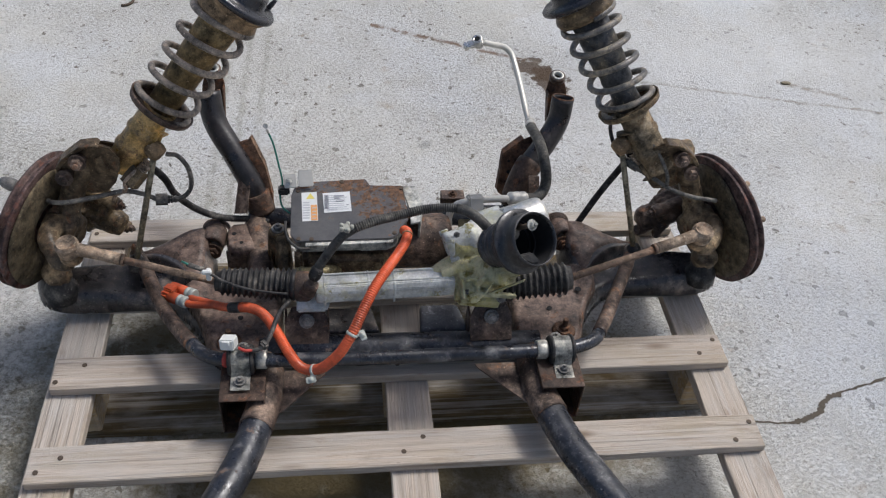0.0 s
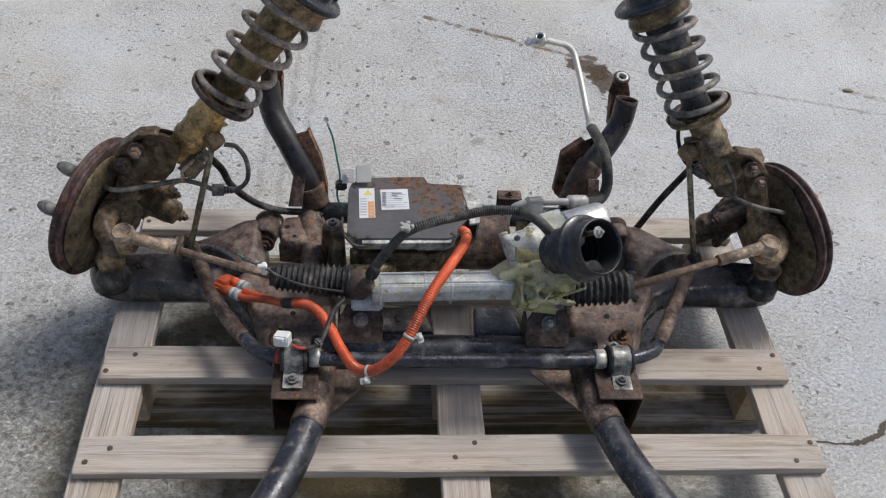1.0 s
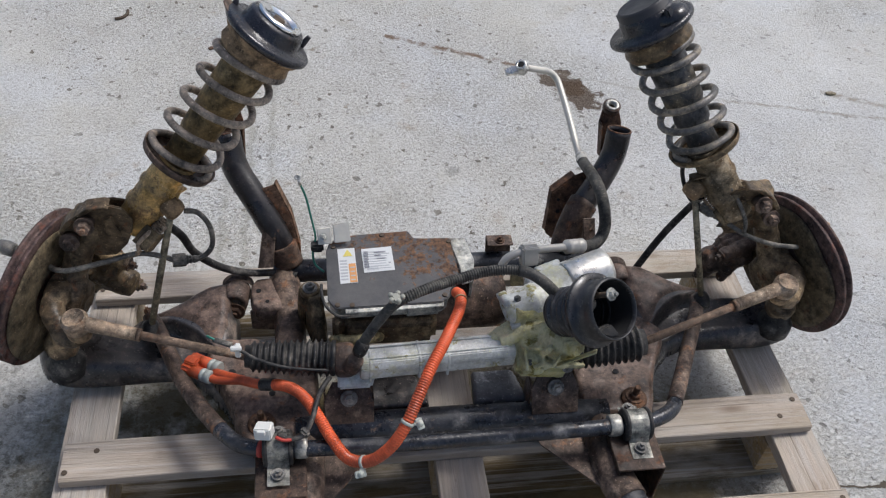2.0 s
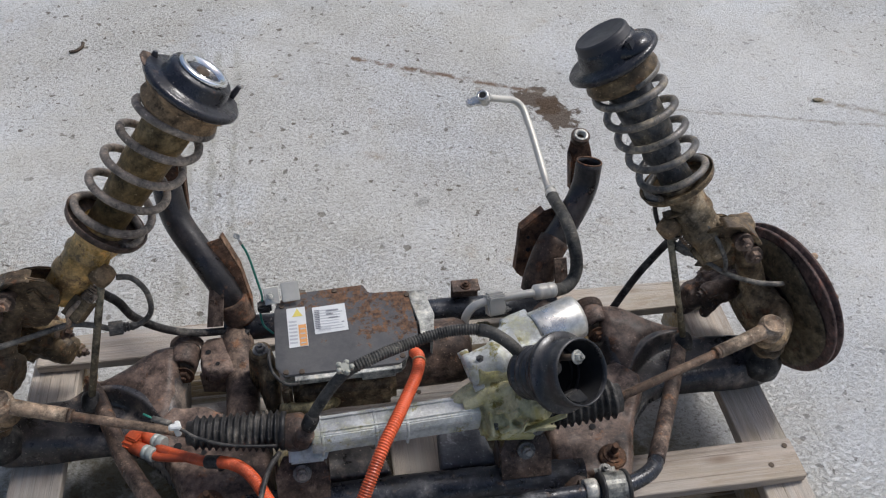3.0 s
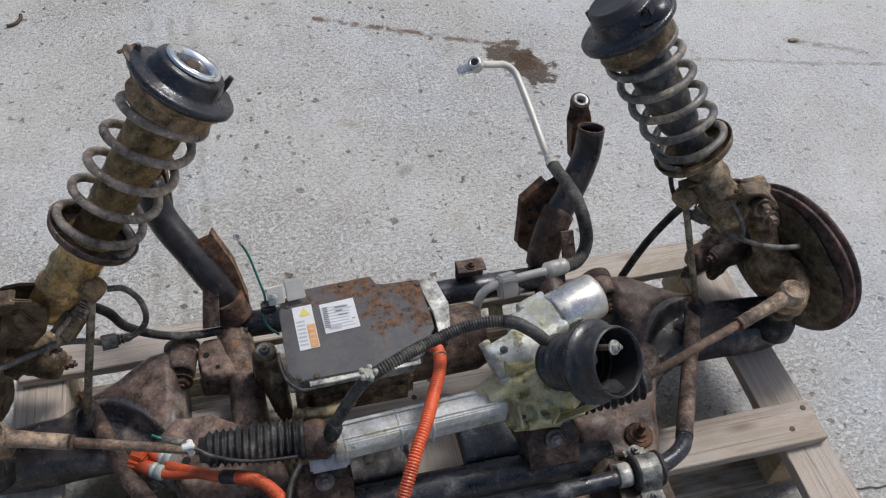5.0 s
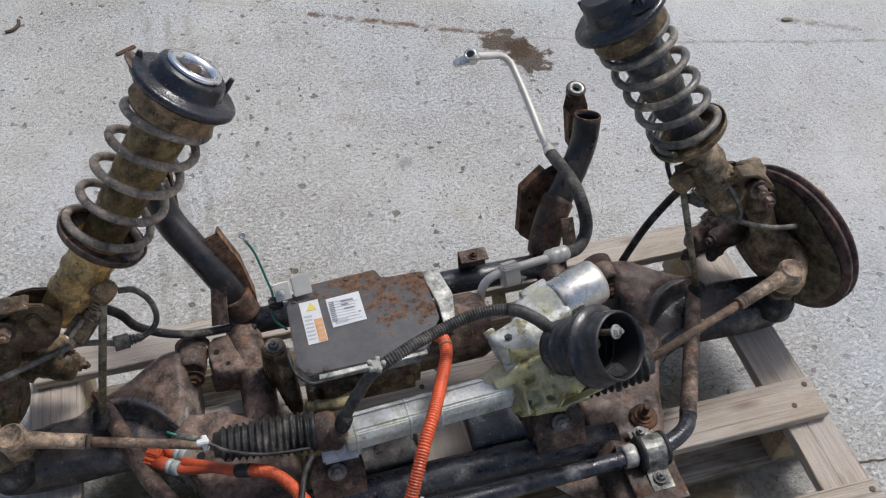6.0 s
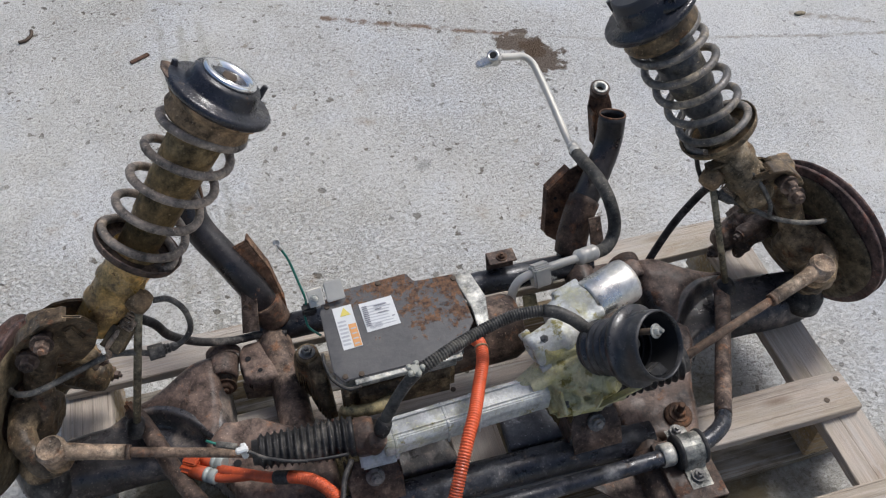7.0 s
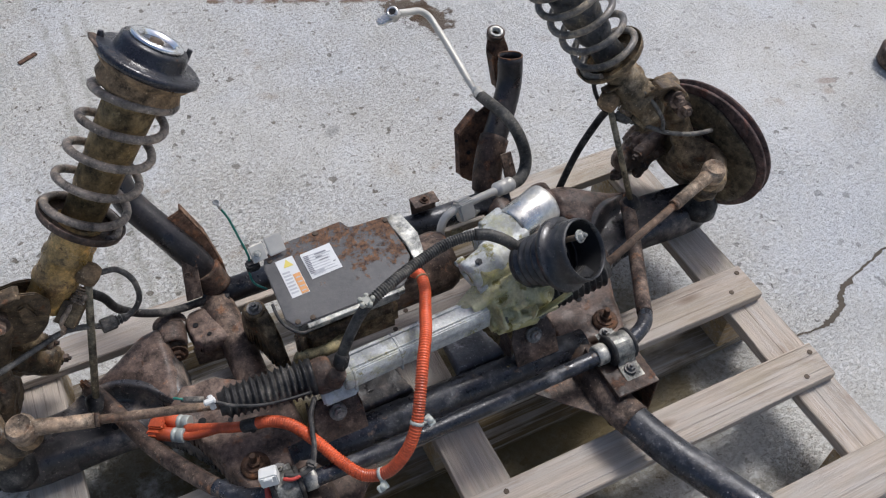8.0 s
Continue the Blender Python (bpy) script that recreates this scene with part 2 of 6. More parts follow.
    for sx in (-0.415, -0.365, -0.315):
        streak(sx, 0.70, sx + 0.01, 1.75, 0.012, (0.33, 0.315, 0.260), 0.55)
    spot(0.115, 1.07, 0.03, 0.02, 30, (0.20, 0.19, 0.18), 0.5, 0.5)
    spot(1.262, 0.73, 0.035, 0.016, -15, (0.30, 0.22, 0.18), 0.6, 0.4)
    spot(1.24, 0.70, 0.02, 0.02, 0, (0.36, 0.28, 0.22), 0.5, 0.4)
    # oily damp patches where the pallet has been; those beneath also paint in shade
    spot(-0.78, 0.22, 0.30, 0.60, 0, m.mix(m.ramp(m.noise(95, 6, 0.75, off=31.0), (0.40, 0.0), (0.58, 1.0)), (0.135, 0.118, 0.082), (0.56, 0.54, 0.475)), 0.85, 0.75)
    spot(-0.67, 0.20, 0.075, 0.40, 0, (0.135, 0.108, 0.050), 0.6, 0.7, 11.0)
    # under the deck: olive stain darkened to carry the shade of the gaps
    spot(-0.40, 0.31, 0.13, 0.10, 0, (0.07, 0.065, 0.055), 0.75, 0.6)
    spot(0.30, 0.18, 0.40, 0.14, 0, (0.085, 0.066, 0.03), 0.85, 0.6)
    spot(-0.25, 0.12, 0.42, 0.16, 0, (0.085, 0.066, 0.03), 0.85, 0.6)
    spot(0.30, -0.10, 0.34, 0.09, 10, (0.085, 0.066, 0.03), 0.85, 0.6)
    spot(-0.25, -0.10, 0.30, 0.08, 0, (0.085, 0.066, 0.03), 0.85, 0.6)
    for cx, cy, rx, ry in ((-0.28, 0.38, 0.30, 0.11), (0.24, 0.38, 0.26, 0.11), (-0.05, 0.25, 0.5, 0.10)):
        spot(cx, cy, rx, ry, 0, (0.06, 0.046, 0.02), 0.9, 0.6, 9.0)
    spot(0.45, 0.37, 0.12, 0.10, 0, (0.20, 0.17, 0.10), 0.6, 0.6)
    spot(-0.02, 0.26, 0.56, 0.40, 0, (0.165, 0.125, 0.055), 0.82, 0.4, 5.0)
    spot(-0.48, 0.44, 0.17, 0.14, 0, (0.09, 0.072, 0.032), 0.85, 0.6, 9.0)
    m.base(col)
    m.rough(m.ramp(mid, (0.3, 0.72), (0.7, 0.9)))
    h = m.math("ADD", m.math("MULTIPLY", grit, 0.5), m.math("MULTIPLY", crust, 0.3))
    h = m.math("ADD", h, m.math("MULTIPLY", warp, 0.4))
    h = m.math("SUBTRACT", h, m.math("MULTIPLY", pm, 0.8))
    h = m.math("SUBTRACT", h, m.math("MULTIPLY", dark, 0.5))
    m.bump(h, 0.85, 0.0036)
    return m.m


def lid_material():
    """Grey paint that rust eats from the rear and the inner end."""
    m = Mat("grey_lid_paint", 0.45)
    sep = m.node("ShaderNodeSeparateXYZ")
    m.link(m.co, sep.inputs[0])
    n = m.noise(26, 7, 0.72)
    fine = m.noise(170, 5, 0.65)
    col = m.mix(m.ramp(n, (0.35, 0.0), (0.65, 1.0)), (0.055, 0.055, 0.058), (0.098, 0.095, 0.093))
    edge = m.math("ADD", m.math("MULTIPLY", sep.outputs["Y"], 7.5), m.math("MULTIPLY", sep.outputs["X"], 4.2))
    edge = m.math("ADD", edge, m.math("MULTIPLY", m.math("SUBTRACT", n, 0.5), 2.6))
    crumble = m.math("MULTIPLY", m.math("SUBTRACT", m.noise(85, 6, 0.72, off=4.4), 0.5), 3.4)
    mask = m.ramp(m.math("ADD", edge, crumble), (0.16, 0.0), (0.46, 0.92))
    spots = m.ramp(m.noise(75, 4, 0.6, off=8.4), (0.63, 0.0), (0.66, 0.85))
    mask = m.math("MAXIMUM", mask, m.math("MULTIPLY", spots, m.ramp(edge, (0.0, 0.0), (0.2, 1.0))))
    rust = m.mix(m.ramp(m.noise(120, 6, 0.7, off=2.7), (0.36, 0.0), (0.66, 1.0)), (0.030, 0.017, 0.012), (0.235, 0.118, 0.055))
    col = m.mix(mask, col, rust)
    m.base(col).rough(m.mix(mask, 0.42, 0.9))
    m.bump(m.math("ADD", m.math("MULTIPLY", mask, 0.5), m.math("MULTIPLY", fine, 0.5)), 0.5, 0.0012)
    return m.m


CONCRETE = concrete_material()
CRACK = plain("crack_dirt", (0.085, 0.070, 0.052), 0.95, 0, 0.5, 120, 0.8)
WOOD = wood_material("weathered_pine", (0.560, 0.480, 0.395))
# damp mouldy tint, darkened further to paint in the shade below the deck
WOOD_DAMP_SHADED = wood_material("damp_mouldy_shaded_pine", (0.15, 0.105, 0.045))
WOOD_RAW = wood_material("pale_pine", (0.50, 0.36, 0.18))
NAIL = plain("nail_steel", (0.10, 0.075, 0.055), 0.7, 0.5)
BLACK = worn("black_paint", (0.019, 0.022, 0.030), (0.180, 0.180, 0.182), (0.14, 0.10, 0.075), 0.28, 0, 0.47, 0.28)
BROWN = worn("rusty_brown_steel", (0.084, 0.061, 0.050), (0.275, 0.210, 0.164), (0.185, 0.102, 0.062), 0.5, 0, 0.56, 0.38)
RUST = worn("rust_red_steel", (0.100, 0.058, 0.038), (0.190, 0.130, 0.090), (0.175, 0.082, 0.042), 0.75, 0, 0.5, 0.42)
CAST = worn("dirty_cast_iron", (0.100, 0.074, 0.044), (0.355, 0.275, 0.165), (0.165, 0.090, 0.050), 0.5, 0, 0.58, 0.38)
ROD = worn("tan_rod_steel", (0.285, 0.215, 0.155), (0.48, 0.41, 0.325), (0.21, 0.120, 0.072), 0.7, 0.05, 0.60, 0.36)
TAN = worn("pale_corroded_tube", (0.22, 0.175, 0.115), (0.42, 0.37, 0.295), (0.12, 0.075, 0.042), 0.75, 0, 0.56, 0.4)
GRIMY = worn("grimy_black_pressing", (0.036, 0.034, 0.036), (0.235, 0.195, 0.165), (0.150, 0.095, 0.066), 0.32, 0, 0.55, 0.27)
OLIVE = worn("golden_olive_strut_paint", (0.430, 0.275, 0.092), (0.430, 0.310, 0.145), (0.115, 0.068, 0.036), 0.36, 0, 0.46, 0.48)
COVER = worn("dusty_olive_sleeve", (0.215, 0.150, 0.068), (0.300, 0.228, 0.125), None, 0.5, 0, 0.55, 0, 220, 0.25)
COVER_DARK = worn("dusty_mottled_sleeve", (0.066, 0.070, 0.076), (0.215, 0.185, 0.130), None, 0.45, 0, 0.58, 0, 220, 0.25)
COIL = worn("grey_brown_spring_steel", (0.220, 0.190, 0.162), (0.390, 0.335, 0.270), (0.17, 0.11, 0.072), 0.45, 0, 0.6, 0.2)
COIL_DARK = worn("dusty_spring_steel", (0.100, 0.097, 0.093), (0.285, 0.245, 0.185), (0.12, 0.085, 0.058), 0.4, 0, 0.6, 0.18)
GLOSS = worn("black_gloss_mount", (0.014, 0.015, 0.021), (0.085, 0.080, 0.074), (0.17, 0.085, 0.045), 0.2, 0, 0.40, 0.24)
CAP = plain("black_plastic_cap", (0.028, 0.028, 0.032), 0.48, 0, 0.35, 50)
RUBBER = worn("black_rubber", (0.028, 0.028, 0.029), (0.150, 0.143, 0.130), None, 0.45, 0, 0.56, 0, 200, 0.2)
LINK = worn("olive_grey_link_steel", (0.27, 0.235, 0.160), (0.38, 0.335, 0.245), (0.16, 0.095, 0.055), 0.6, 0, 0.56, 0.25)
BRACKET = worn("dark_brown_pressing", (0.098, 0.073, 0.047), (0.330, 0.256, 0.160), (0.165, 0.090, 0.053), 0.46, 0, 0.57, 0.38)
SEAL = plain("grey_green_seal_plastic", (0.36, 0.38, 0.35), 0.35, 0, 0.25, 90)
COLLAR = worn("dull_alloy_collar", (0.42, 0.42, 0.39), (0.26, 0.24, 0.19), None, 0.5, 0.3, 0.5, 0, 120, 0.2)
BOOT = worn("glossy_black_rubber", (0.020, 0.021, 0.024), (0.105, 0.100, 0.094), None, 0.36, 0, 0.52, 0, 200, 0.15)
WEB = worn("brown_stained_pressing", (0.118, 0.087, 0.073), (0.215, 0.166, 0.138), (0.170, 0.094, 0.060), 0.46, 0, 0.52, 0.34)
HORN = worn("dark_horn_paint", (0.015, 0.013, 0.014), (0.048, 0.040, 0.037), (0.095, 0.052, 0.036), 0.3, 0, 0.44, 0.30)
SLEEVE = worn("dark_stained_sleeve", (0.066, 0.045, 0.035), (0.150, 0.106, 0.078), (0.140, 0.072, 0.044), 0.5, 0, 0.5, 0.42)
LOOM = worn("dusty_black_conduit", (0.050, 0.050, 0.048), (0.150, 0.143, 0.122), None, 0.5, 0, 0.54, 0, 200, 0.1)
RUBBER_BROWN = worn("dusty_brown_rubber", (0.245, 0.170, 0.100), (0.340, 0.260, 0.165), None, 0.75, 0, 0.5, 0, 200, 0.3)
ALLOY = worn("oxidised_cast_alloy", (0.620, 0.580, 0.360), (0.510, 0.440, 0.125), (0.225, 0.180, 0.045), 0.5, 0.08, 0.62, 0.44, 190, 0.8, lumps=1.6)
ALLOY_PALE = worn("pale_cast_alloy", (0.70, 0.71, 0.68), (0.50, 0.465, 0.20), (0.30, 0.262, 0.080), 0.48, 0.15, 0.56, 0.40, 190, 0.6, lumps=1.6)
SILVER = worn("bright_alloy_can", (0.80, 0.78, 0.73), (0.60, 0.56, 0.45), None, 0.25, 0.85, 0.42, 0, 90, 0.12, lumps=0.25)
PIPE = plain("satin_alloy_pipe", (0.63, 0.60, 0.53), 0.42, 0.25, 0.22, 60, 0.12)
CHROME = plain("chrome_ring", (0.82, 0.83, 0.84), 0.16, 1.0, 0.1)
ZINC = worn("zinc_plate", (0.40, 0.41, 0.39), (0.27, 0.255, 0.20), (0.16, 0.11, 0.07), 0.5, 0.4, 0.48, 0.25)
DULL = worn("dull_grey_steel", (0.19, 0.19, 0.185), (0.20, 0.185, 0.155), (0.13, 0.085, 0.055), 0.6, 0.3, 0.5, 0.3)
BOXLID = lid_material()
BRASS = worn("yellow_passivated_steel", (0.37, 0.325, 0.185), (0.23, 0.20, 0.115), (0.10, 0.072, 0.045), 0.5, 0.3, 0.45, 0.34)
ORANGE = worn("orange_conduit_plastic", (0.74, 0.118, 0.034), (0.62, 0.190, 0.095), None, 0.42, 0, 0.42, 0, 150, 0.12, lumps=0.2)
WHITE = plain("white_plastic", (0.70, 0.70, 0.66), 0.45, 0, 0.12)
CLIP = plain("milky_clip_plastic", (0.44, 0.46, 0.41), 0.4, 0, 0.2)
GREYPLASTIC = plain("grey_clip_plastic", (0.33, 0.33, 0.28), 0.5, 0, 0.2)
GREEN = plain("green_wire", (0.03, 0.20, 0.145), 0.5)
RED = plain("red_tape", (0.45, 0.05, 0.035), 0.6)
WIRE = worn("grey_cable", (0.115, 0.112, 0.104), (0.27, 0.25, 0.21), None, 0.55, 0, 0.55, 0, 200, 0.1)
PAPER = plain("white_label", (0.64, 0.65, 0.64), 0.4, 0, 0.1)
INK = plain("label_ink", (0.23, 0.23, 0.25), 0.5)
INK_PALE = plain("label_grey_ink", (0.42, 0.43, 0.45), 0.5)
LABEL_ORANGE = plain("label_orange", (0.62, 0.30, 0.10), 0.4)
LABEL_YELLOW = plain("label_yellow", (0.66, 0.55, 0.12), 0.4)
TIEROD = worn("brown_rod_steel", (0.130, 0.092, 0.068), (0.255, 0.195, 0.148), (0.165, 0.092, 0.058), 0.6, 0, 0.54, 0.40)
SPECKLED = worn("plate_with_pale_overspray", (0.150, 0.152, 0.160), (0.43, 0.44, 0.455), (0.36, 0.365, 0.375), 0.65, 0, 0.50, 0.42, 260, 0.6, lumps=1.6)
DISC = worn("rusty_disc_iron", (0.085, 0.058, 0.054), (0.145, 0.104, 0.092), (0.125, 0.060, 0.048), 0.55, 0.15, 0.5, 0.46)
SHIELD = worn("olive_dust_shield", (0.112, 0.092, 0.060), (0.185, 0.153, 0.103), (0.095, 0.060, 0.040), 0.6, 0.1, 0.5, 0.32)
# near-black colour that stands in for the shade inside holes and the boot
HOLE_SHADE = plain("painted_cavity_shade", (0.008, 0.008, 0.009), 0.9)


# ---- building ----
def at(p, q=None, up=(0, 0, 1)):
    """A frame at p whose z axis points at q."""
    p = Vector(p)
    z = (Vector(q) - p).normalized() if q is not None else Vector((0, 0, 1))
    u = Vector(up)
    if abs(u.normalized().dot(z)) > 0.98:
        u = Vector((0, 1, 0))
    x = u.cross(z).normalized()
    y = z.cross(x)
    return Matrix.Translation(p) @ Matrix((x, y, z)).transposed().to_4x4()


def spline(pts, n=6):
    """A smooth line through the points."""
    P = [Vector(p) for p in pts]
    if len(P) < 3:
        return [P[0].lerp(P[1], i / n) for i in range(n + 1)]
    P = [P[0] * 2 - P[1]] + P + [P[-1] * 2 - P[-2]]
    out = []
    for i in range(1, len(P) - 2):
        a, b, c, d = P[i - 1:i + 3]
        for k in range(n):
            t = k / n
            out.append(0.5 * ((2 * b) + (c - a) * t + (2 * a - 5 * b + 4 * c - d) * t * t + (3 * b - a - 3 * c + d) * t ** 3))
    out.append(P[-2])
    return out


def sweep(bm, line, r, seg=12, closed_ends=True, radius=None):
    """A round bar along a line; radius(i, u) may vary it."""
    P = [Vector(p) for p in line]
    N = len(P)
    tan = [(P[min(i + 1, N - 1)] - P[max(i - 1, 0)]).normalized() for i in range(N)]
    ref = Vector((0, 0, 1)) if abs(tan[0].z) < 0.9 else Vector((0, 1, 0))
    x = ref.cross(tan[0]).normalized()
    rings = []
    for i in range(N):
        x = (x - tan[i] * x.dot(tan[i])).normalized()
        y = tan[i].cross(x)
        rr = radius(i, i / (N - 1)) if radius else r
        rings.append([bm.verts.new(P[i] + (x * math.cos(a) + y * math.sin(a)) * rr) for a in (2 * math.pi * k / seg for k in range(seg))])
    for a, b in zip(rings[:-1], rings[1:]):
        for k in range(seg):
            f = bm.faces.new((a[k], a[(k + 1) % seg], b[(k + 1) % seg], b[k]))
            f.smooth = True
    if closed_ends:
        bm.faces.new(rings[0][::-1])
        bm.faces.new(rings[-1])
    return bm


def turn(bm, profile, m, seg=28, smooth=True, squash=1.0, caps=True):
    """A turned solid: (height, radius) pairs round m's z axis."""
    rings = []
    for h, r in profile:
        if r < 1e-6:
            rings.append([bm.verts.new(m @ Vector((0, 0, h)))])
        else:
            rings.append([bm.verts.new(m @ Vector((r * math.cos(a), r * squash * math.sin(a), h))) for a in (2 * math.pi * k / seg for k in range(seg))])
    for a, b in zip(rings[:-1], rings[1:]):
        for k in range(seg):
            va = (a[k % len(a)], a[(k + 1) % seg % len(a)], b[(k + 1) % seg % len(b)], b[k % len(b)])
            vs = []
            for v in va:
                if v not in vs:
                    vs.append(v)
            if len(vs) > 2:
                bm.faces.new(vs).smooth = smooth
    for ring, rev in ((rings[0], True), (rings[-1], False)):
        if len(ring) > 2 and caps:
            bm.faces.new(ring[::-1] if rev else ring)
    return bm


def box(bm, size, m, bevel=0.0015, seg=2):
    """A block with eased edges, centred on m."""
    tmp = bmesh.new()
    bmesh.ops.create_cube(tmp, size=1, matrix=Matrix.Diagonal((*size, 1)))
    if bevel:
        bmesh.ops.bevel(tmp, geom=tmp.edges[:], offset=min(bevel, min(size) * 0.45), segments=seg, affect="EDGES")
    return merge(bm, tmp, m)


def prism(bm, outline, lo, hi, m=Matrix(), bevel=0.0015, seg=2):
    """An outline in m's x and y, given thickness from lo to hi along its z."""
    tmp = bmesh.new()
    f = tmp.faces.new([tmp.verts.new((x, y, lo)) for x, y in outline])
    up = bmesh.ops.extrude_face_region(tmp, geom=[f])
    bmesh.ops.translate(tmp, vec=(0, 0, hi - lo), verts=[v for v in up["geom"] if isinstance(v, bmesh.types.BMVert)])
    bmesh.ops.recalc_face_normals(tmp, faces=tmp.faces[:])
    if bevel:
        bmesh.ops.bevel(tmp, geom=tmp.edges[:], offset=min(bevel, (hi - lo) * 0.45), segments=seg, affect="EDGES")
    return merge(bm, tmp, m)


def pressed(bm, outline, base, top, roll, m=Matrix(), step=0.0035):
    """A pressed shell: an outline in x and y whose edge rolls down from top(x, y) to base."""
    poly = np.array(outline)
    nxt = np.roll(poly, -1, axis=0)
    lo, hi = poly.min(0) - step, poly.max(0) + step
    gx, gy = np.arange(lo[0], hi[0] + step, step), np.arange(lo[1], hi[1] + step, step)
    pts = np.array([(x, y) for y in gy for x in gx])
    d = nxt - poly
    t = np.clip(((pts[:, None] - poly) * d).sum(2) / (d * d).sum(1), 0, 1)
    foot = poly + t[..., None] * d
    dist = np.linalg.norm(pts[:, None] - foot, axis=2)
    k = dist.argmin(1)
    near, foot = dist.min(1), foot[np.arange(len(pts)), k]
    cross = ((poly[:, 1] > pts[:, None, 1]) != (nxt[:, 1] > pts[:, None, 1]))
    with np.errstate(divide="ignore", invalid="ignore"):
        xs = d[:, 0] * (pts[:, None, 1] - poly[:, 1]) / d[:, 1] + poly[:, 0]
    inside = (cross & (pts[:, None, 0] < xs)).sum(1) % 2 == 1
    signed = np.where(inside, near, -near)
    ok = signed > -0.6 * step
    snap = signed < 0.45 * step
    W = len(gx)
    up, down = {}, {}

    def vert(i, upper):
        x, y = foot[i] if snap[i] else pts[i]
        if snap[i]:
            upper = True
        book = up if upper else down
        if i not in book:
            q = 0.0 if snap[i] else min(1.0, near[i] / roll)
            z = base + (top(x, y) - base) * math.sqrt(max(0.0, 1 - (1 - q) ** 2)) if upper else base
            book[i] = bm.verts.new(m @ Vector((x, y, z)))
        return book[i]

    for r in range(len(gy) - 1):
        for c in range(W - 1):
            q = (r * W + c, r * W + c + 1, (r + 1) * W + c + 1, (r + 1) * W + c)
            if all(ok[i] for i in q) and not all(snap[i] for i in q):
                bm.faces.new([vert(i, True) for i in q]).smooth = True
                if sum(snap[i] for i in q) < 3:
                    bm.faces.new([vert(i, False) for i in q][::-1])
    return bm


def merge(bm, tmp, m):
    tmp.verts.index_update()
    vs = [bm.verts.new(m @ v.co) for v in tmp.verts]
    for f in tmp.faces:
        bm.faces.new([vs[v.index] for v in f.verts]).smooth = f.smooth
    tmp.free()
    return bm


def bolt(bm, p, q, r=0.008, h=0.007, washer=True):
    """A hexagon head on a washer, from p towards q."""
    m = at(p, q)
    if washer:
        turn(bm, [(0, r * 1.5), (0.0018, r * 1.5), (0.0018, 0)], m, 18, False)
    turn(bm, [(0.0018, r), (h - 0.001, r), (h, r * 0.85), (h, 0)], m, 6, False)
    turn(bm, [(h, r * 0.45), (h + 0.004, r * 0.42), (h + 0.004, 0)], m, 10, False)
    return bm


ORIGIN = {}


def thing(name, label, category, base, group=""):
    ob = new(name)
    ob.empty_display_size = 0.05
    ob.location = base
    ORIGIN[name_of(ob)] = Vector(base)
    return tagged(ob, label, category, group)


def name_of(ob):
    return ob.name


def part(name, bm, material, parent=None, label="", cast=0.0, rough_cast=0.0):
    """Links a bmesh, drawn in world places, as one mesh under a thing or a part. cast: grain of a cast body, melted into one skin."""
    o = ORIGIN[name_of(parent)] if parent else Vector((0, 0, 0))
    bmesh.ops.translate(bm, vec=-o, verts=bm.verts[:])
    bmesh.ops.recalc_face_normals(bm, faces=bm.faces[:])
    me = bpy.data.meshes.new(name)
    bm.to_mesh(me)
    bm.free()
    me.materials.append(material)
    ob = new(name, me)
    ob.parent = parent
    ORIGIN[name_of(ob)] = o
    if cast:
        r = ob.modifiers.new("skin", "REMESH")
        r.mode, r.voxel_size, r.use_smooth_shade = "VOXEL", cast, True
        s = ob.modifiers.new("soften", "SMOOTH")
        s.factor, s.iterations = 0.5, 1
        if rough_cast:
            tex = bpy.data.textures.new(name + "_grain", "CLOUDS")
            tex.noise_scale, tex.noise_depth = 0.014, 3
            d = ob.modifiers.new("grain", "DISPLACE")
            d.texture, d.strength, d.mid_level = tex, rough_cast, 0.5
    if label:
        tagged(ob, label)
    return ob


def B():
    return bmesh.new()


CX = -0.010


def side(s):
    """Mirrors a place given for the right-hand half."""
    return lambda x, y, z: Vector((CX + s * x, y, z))


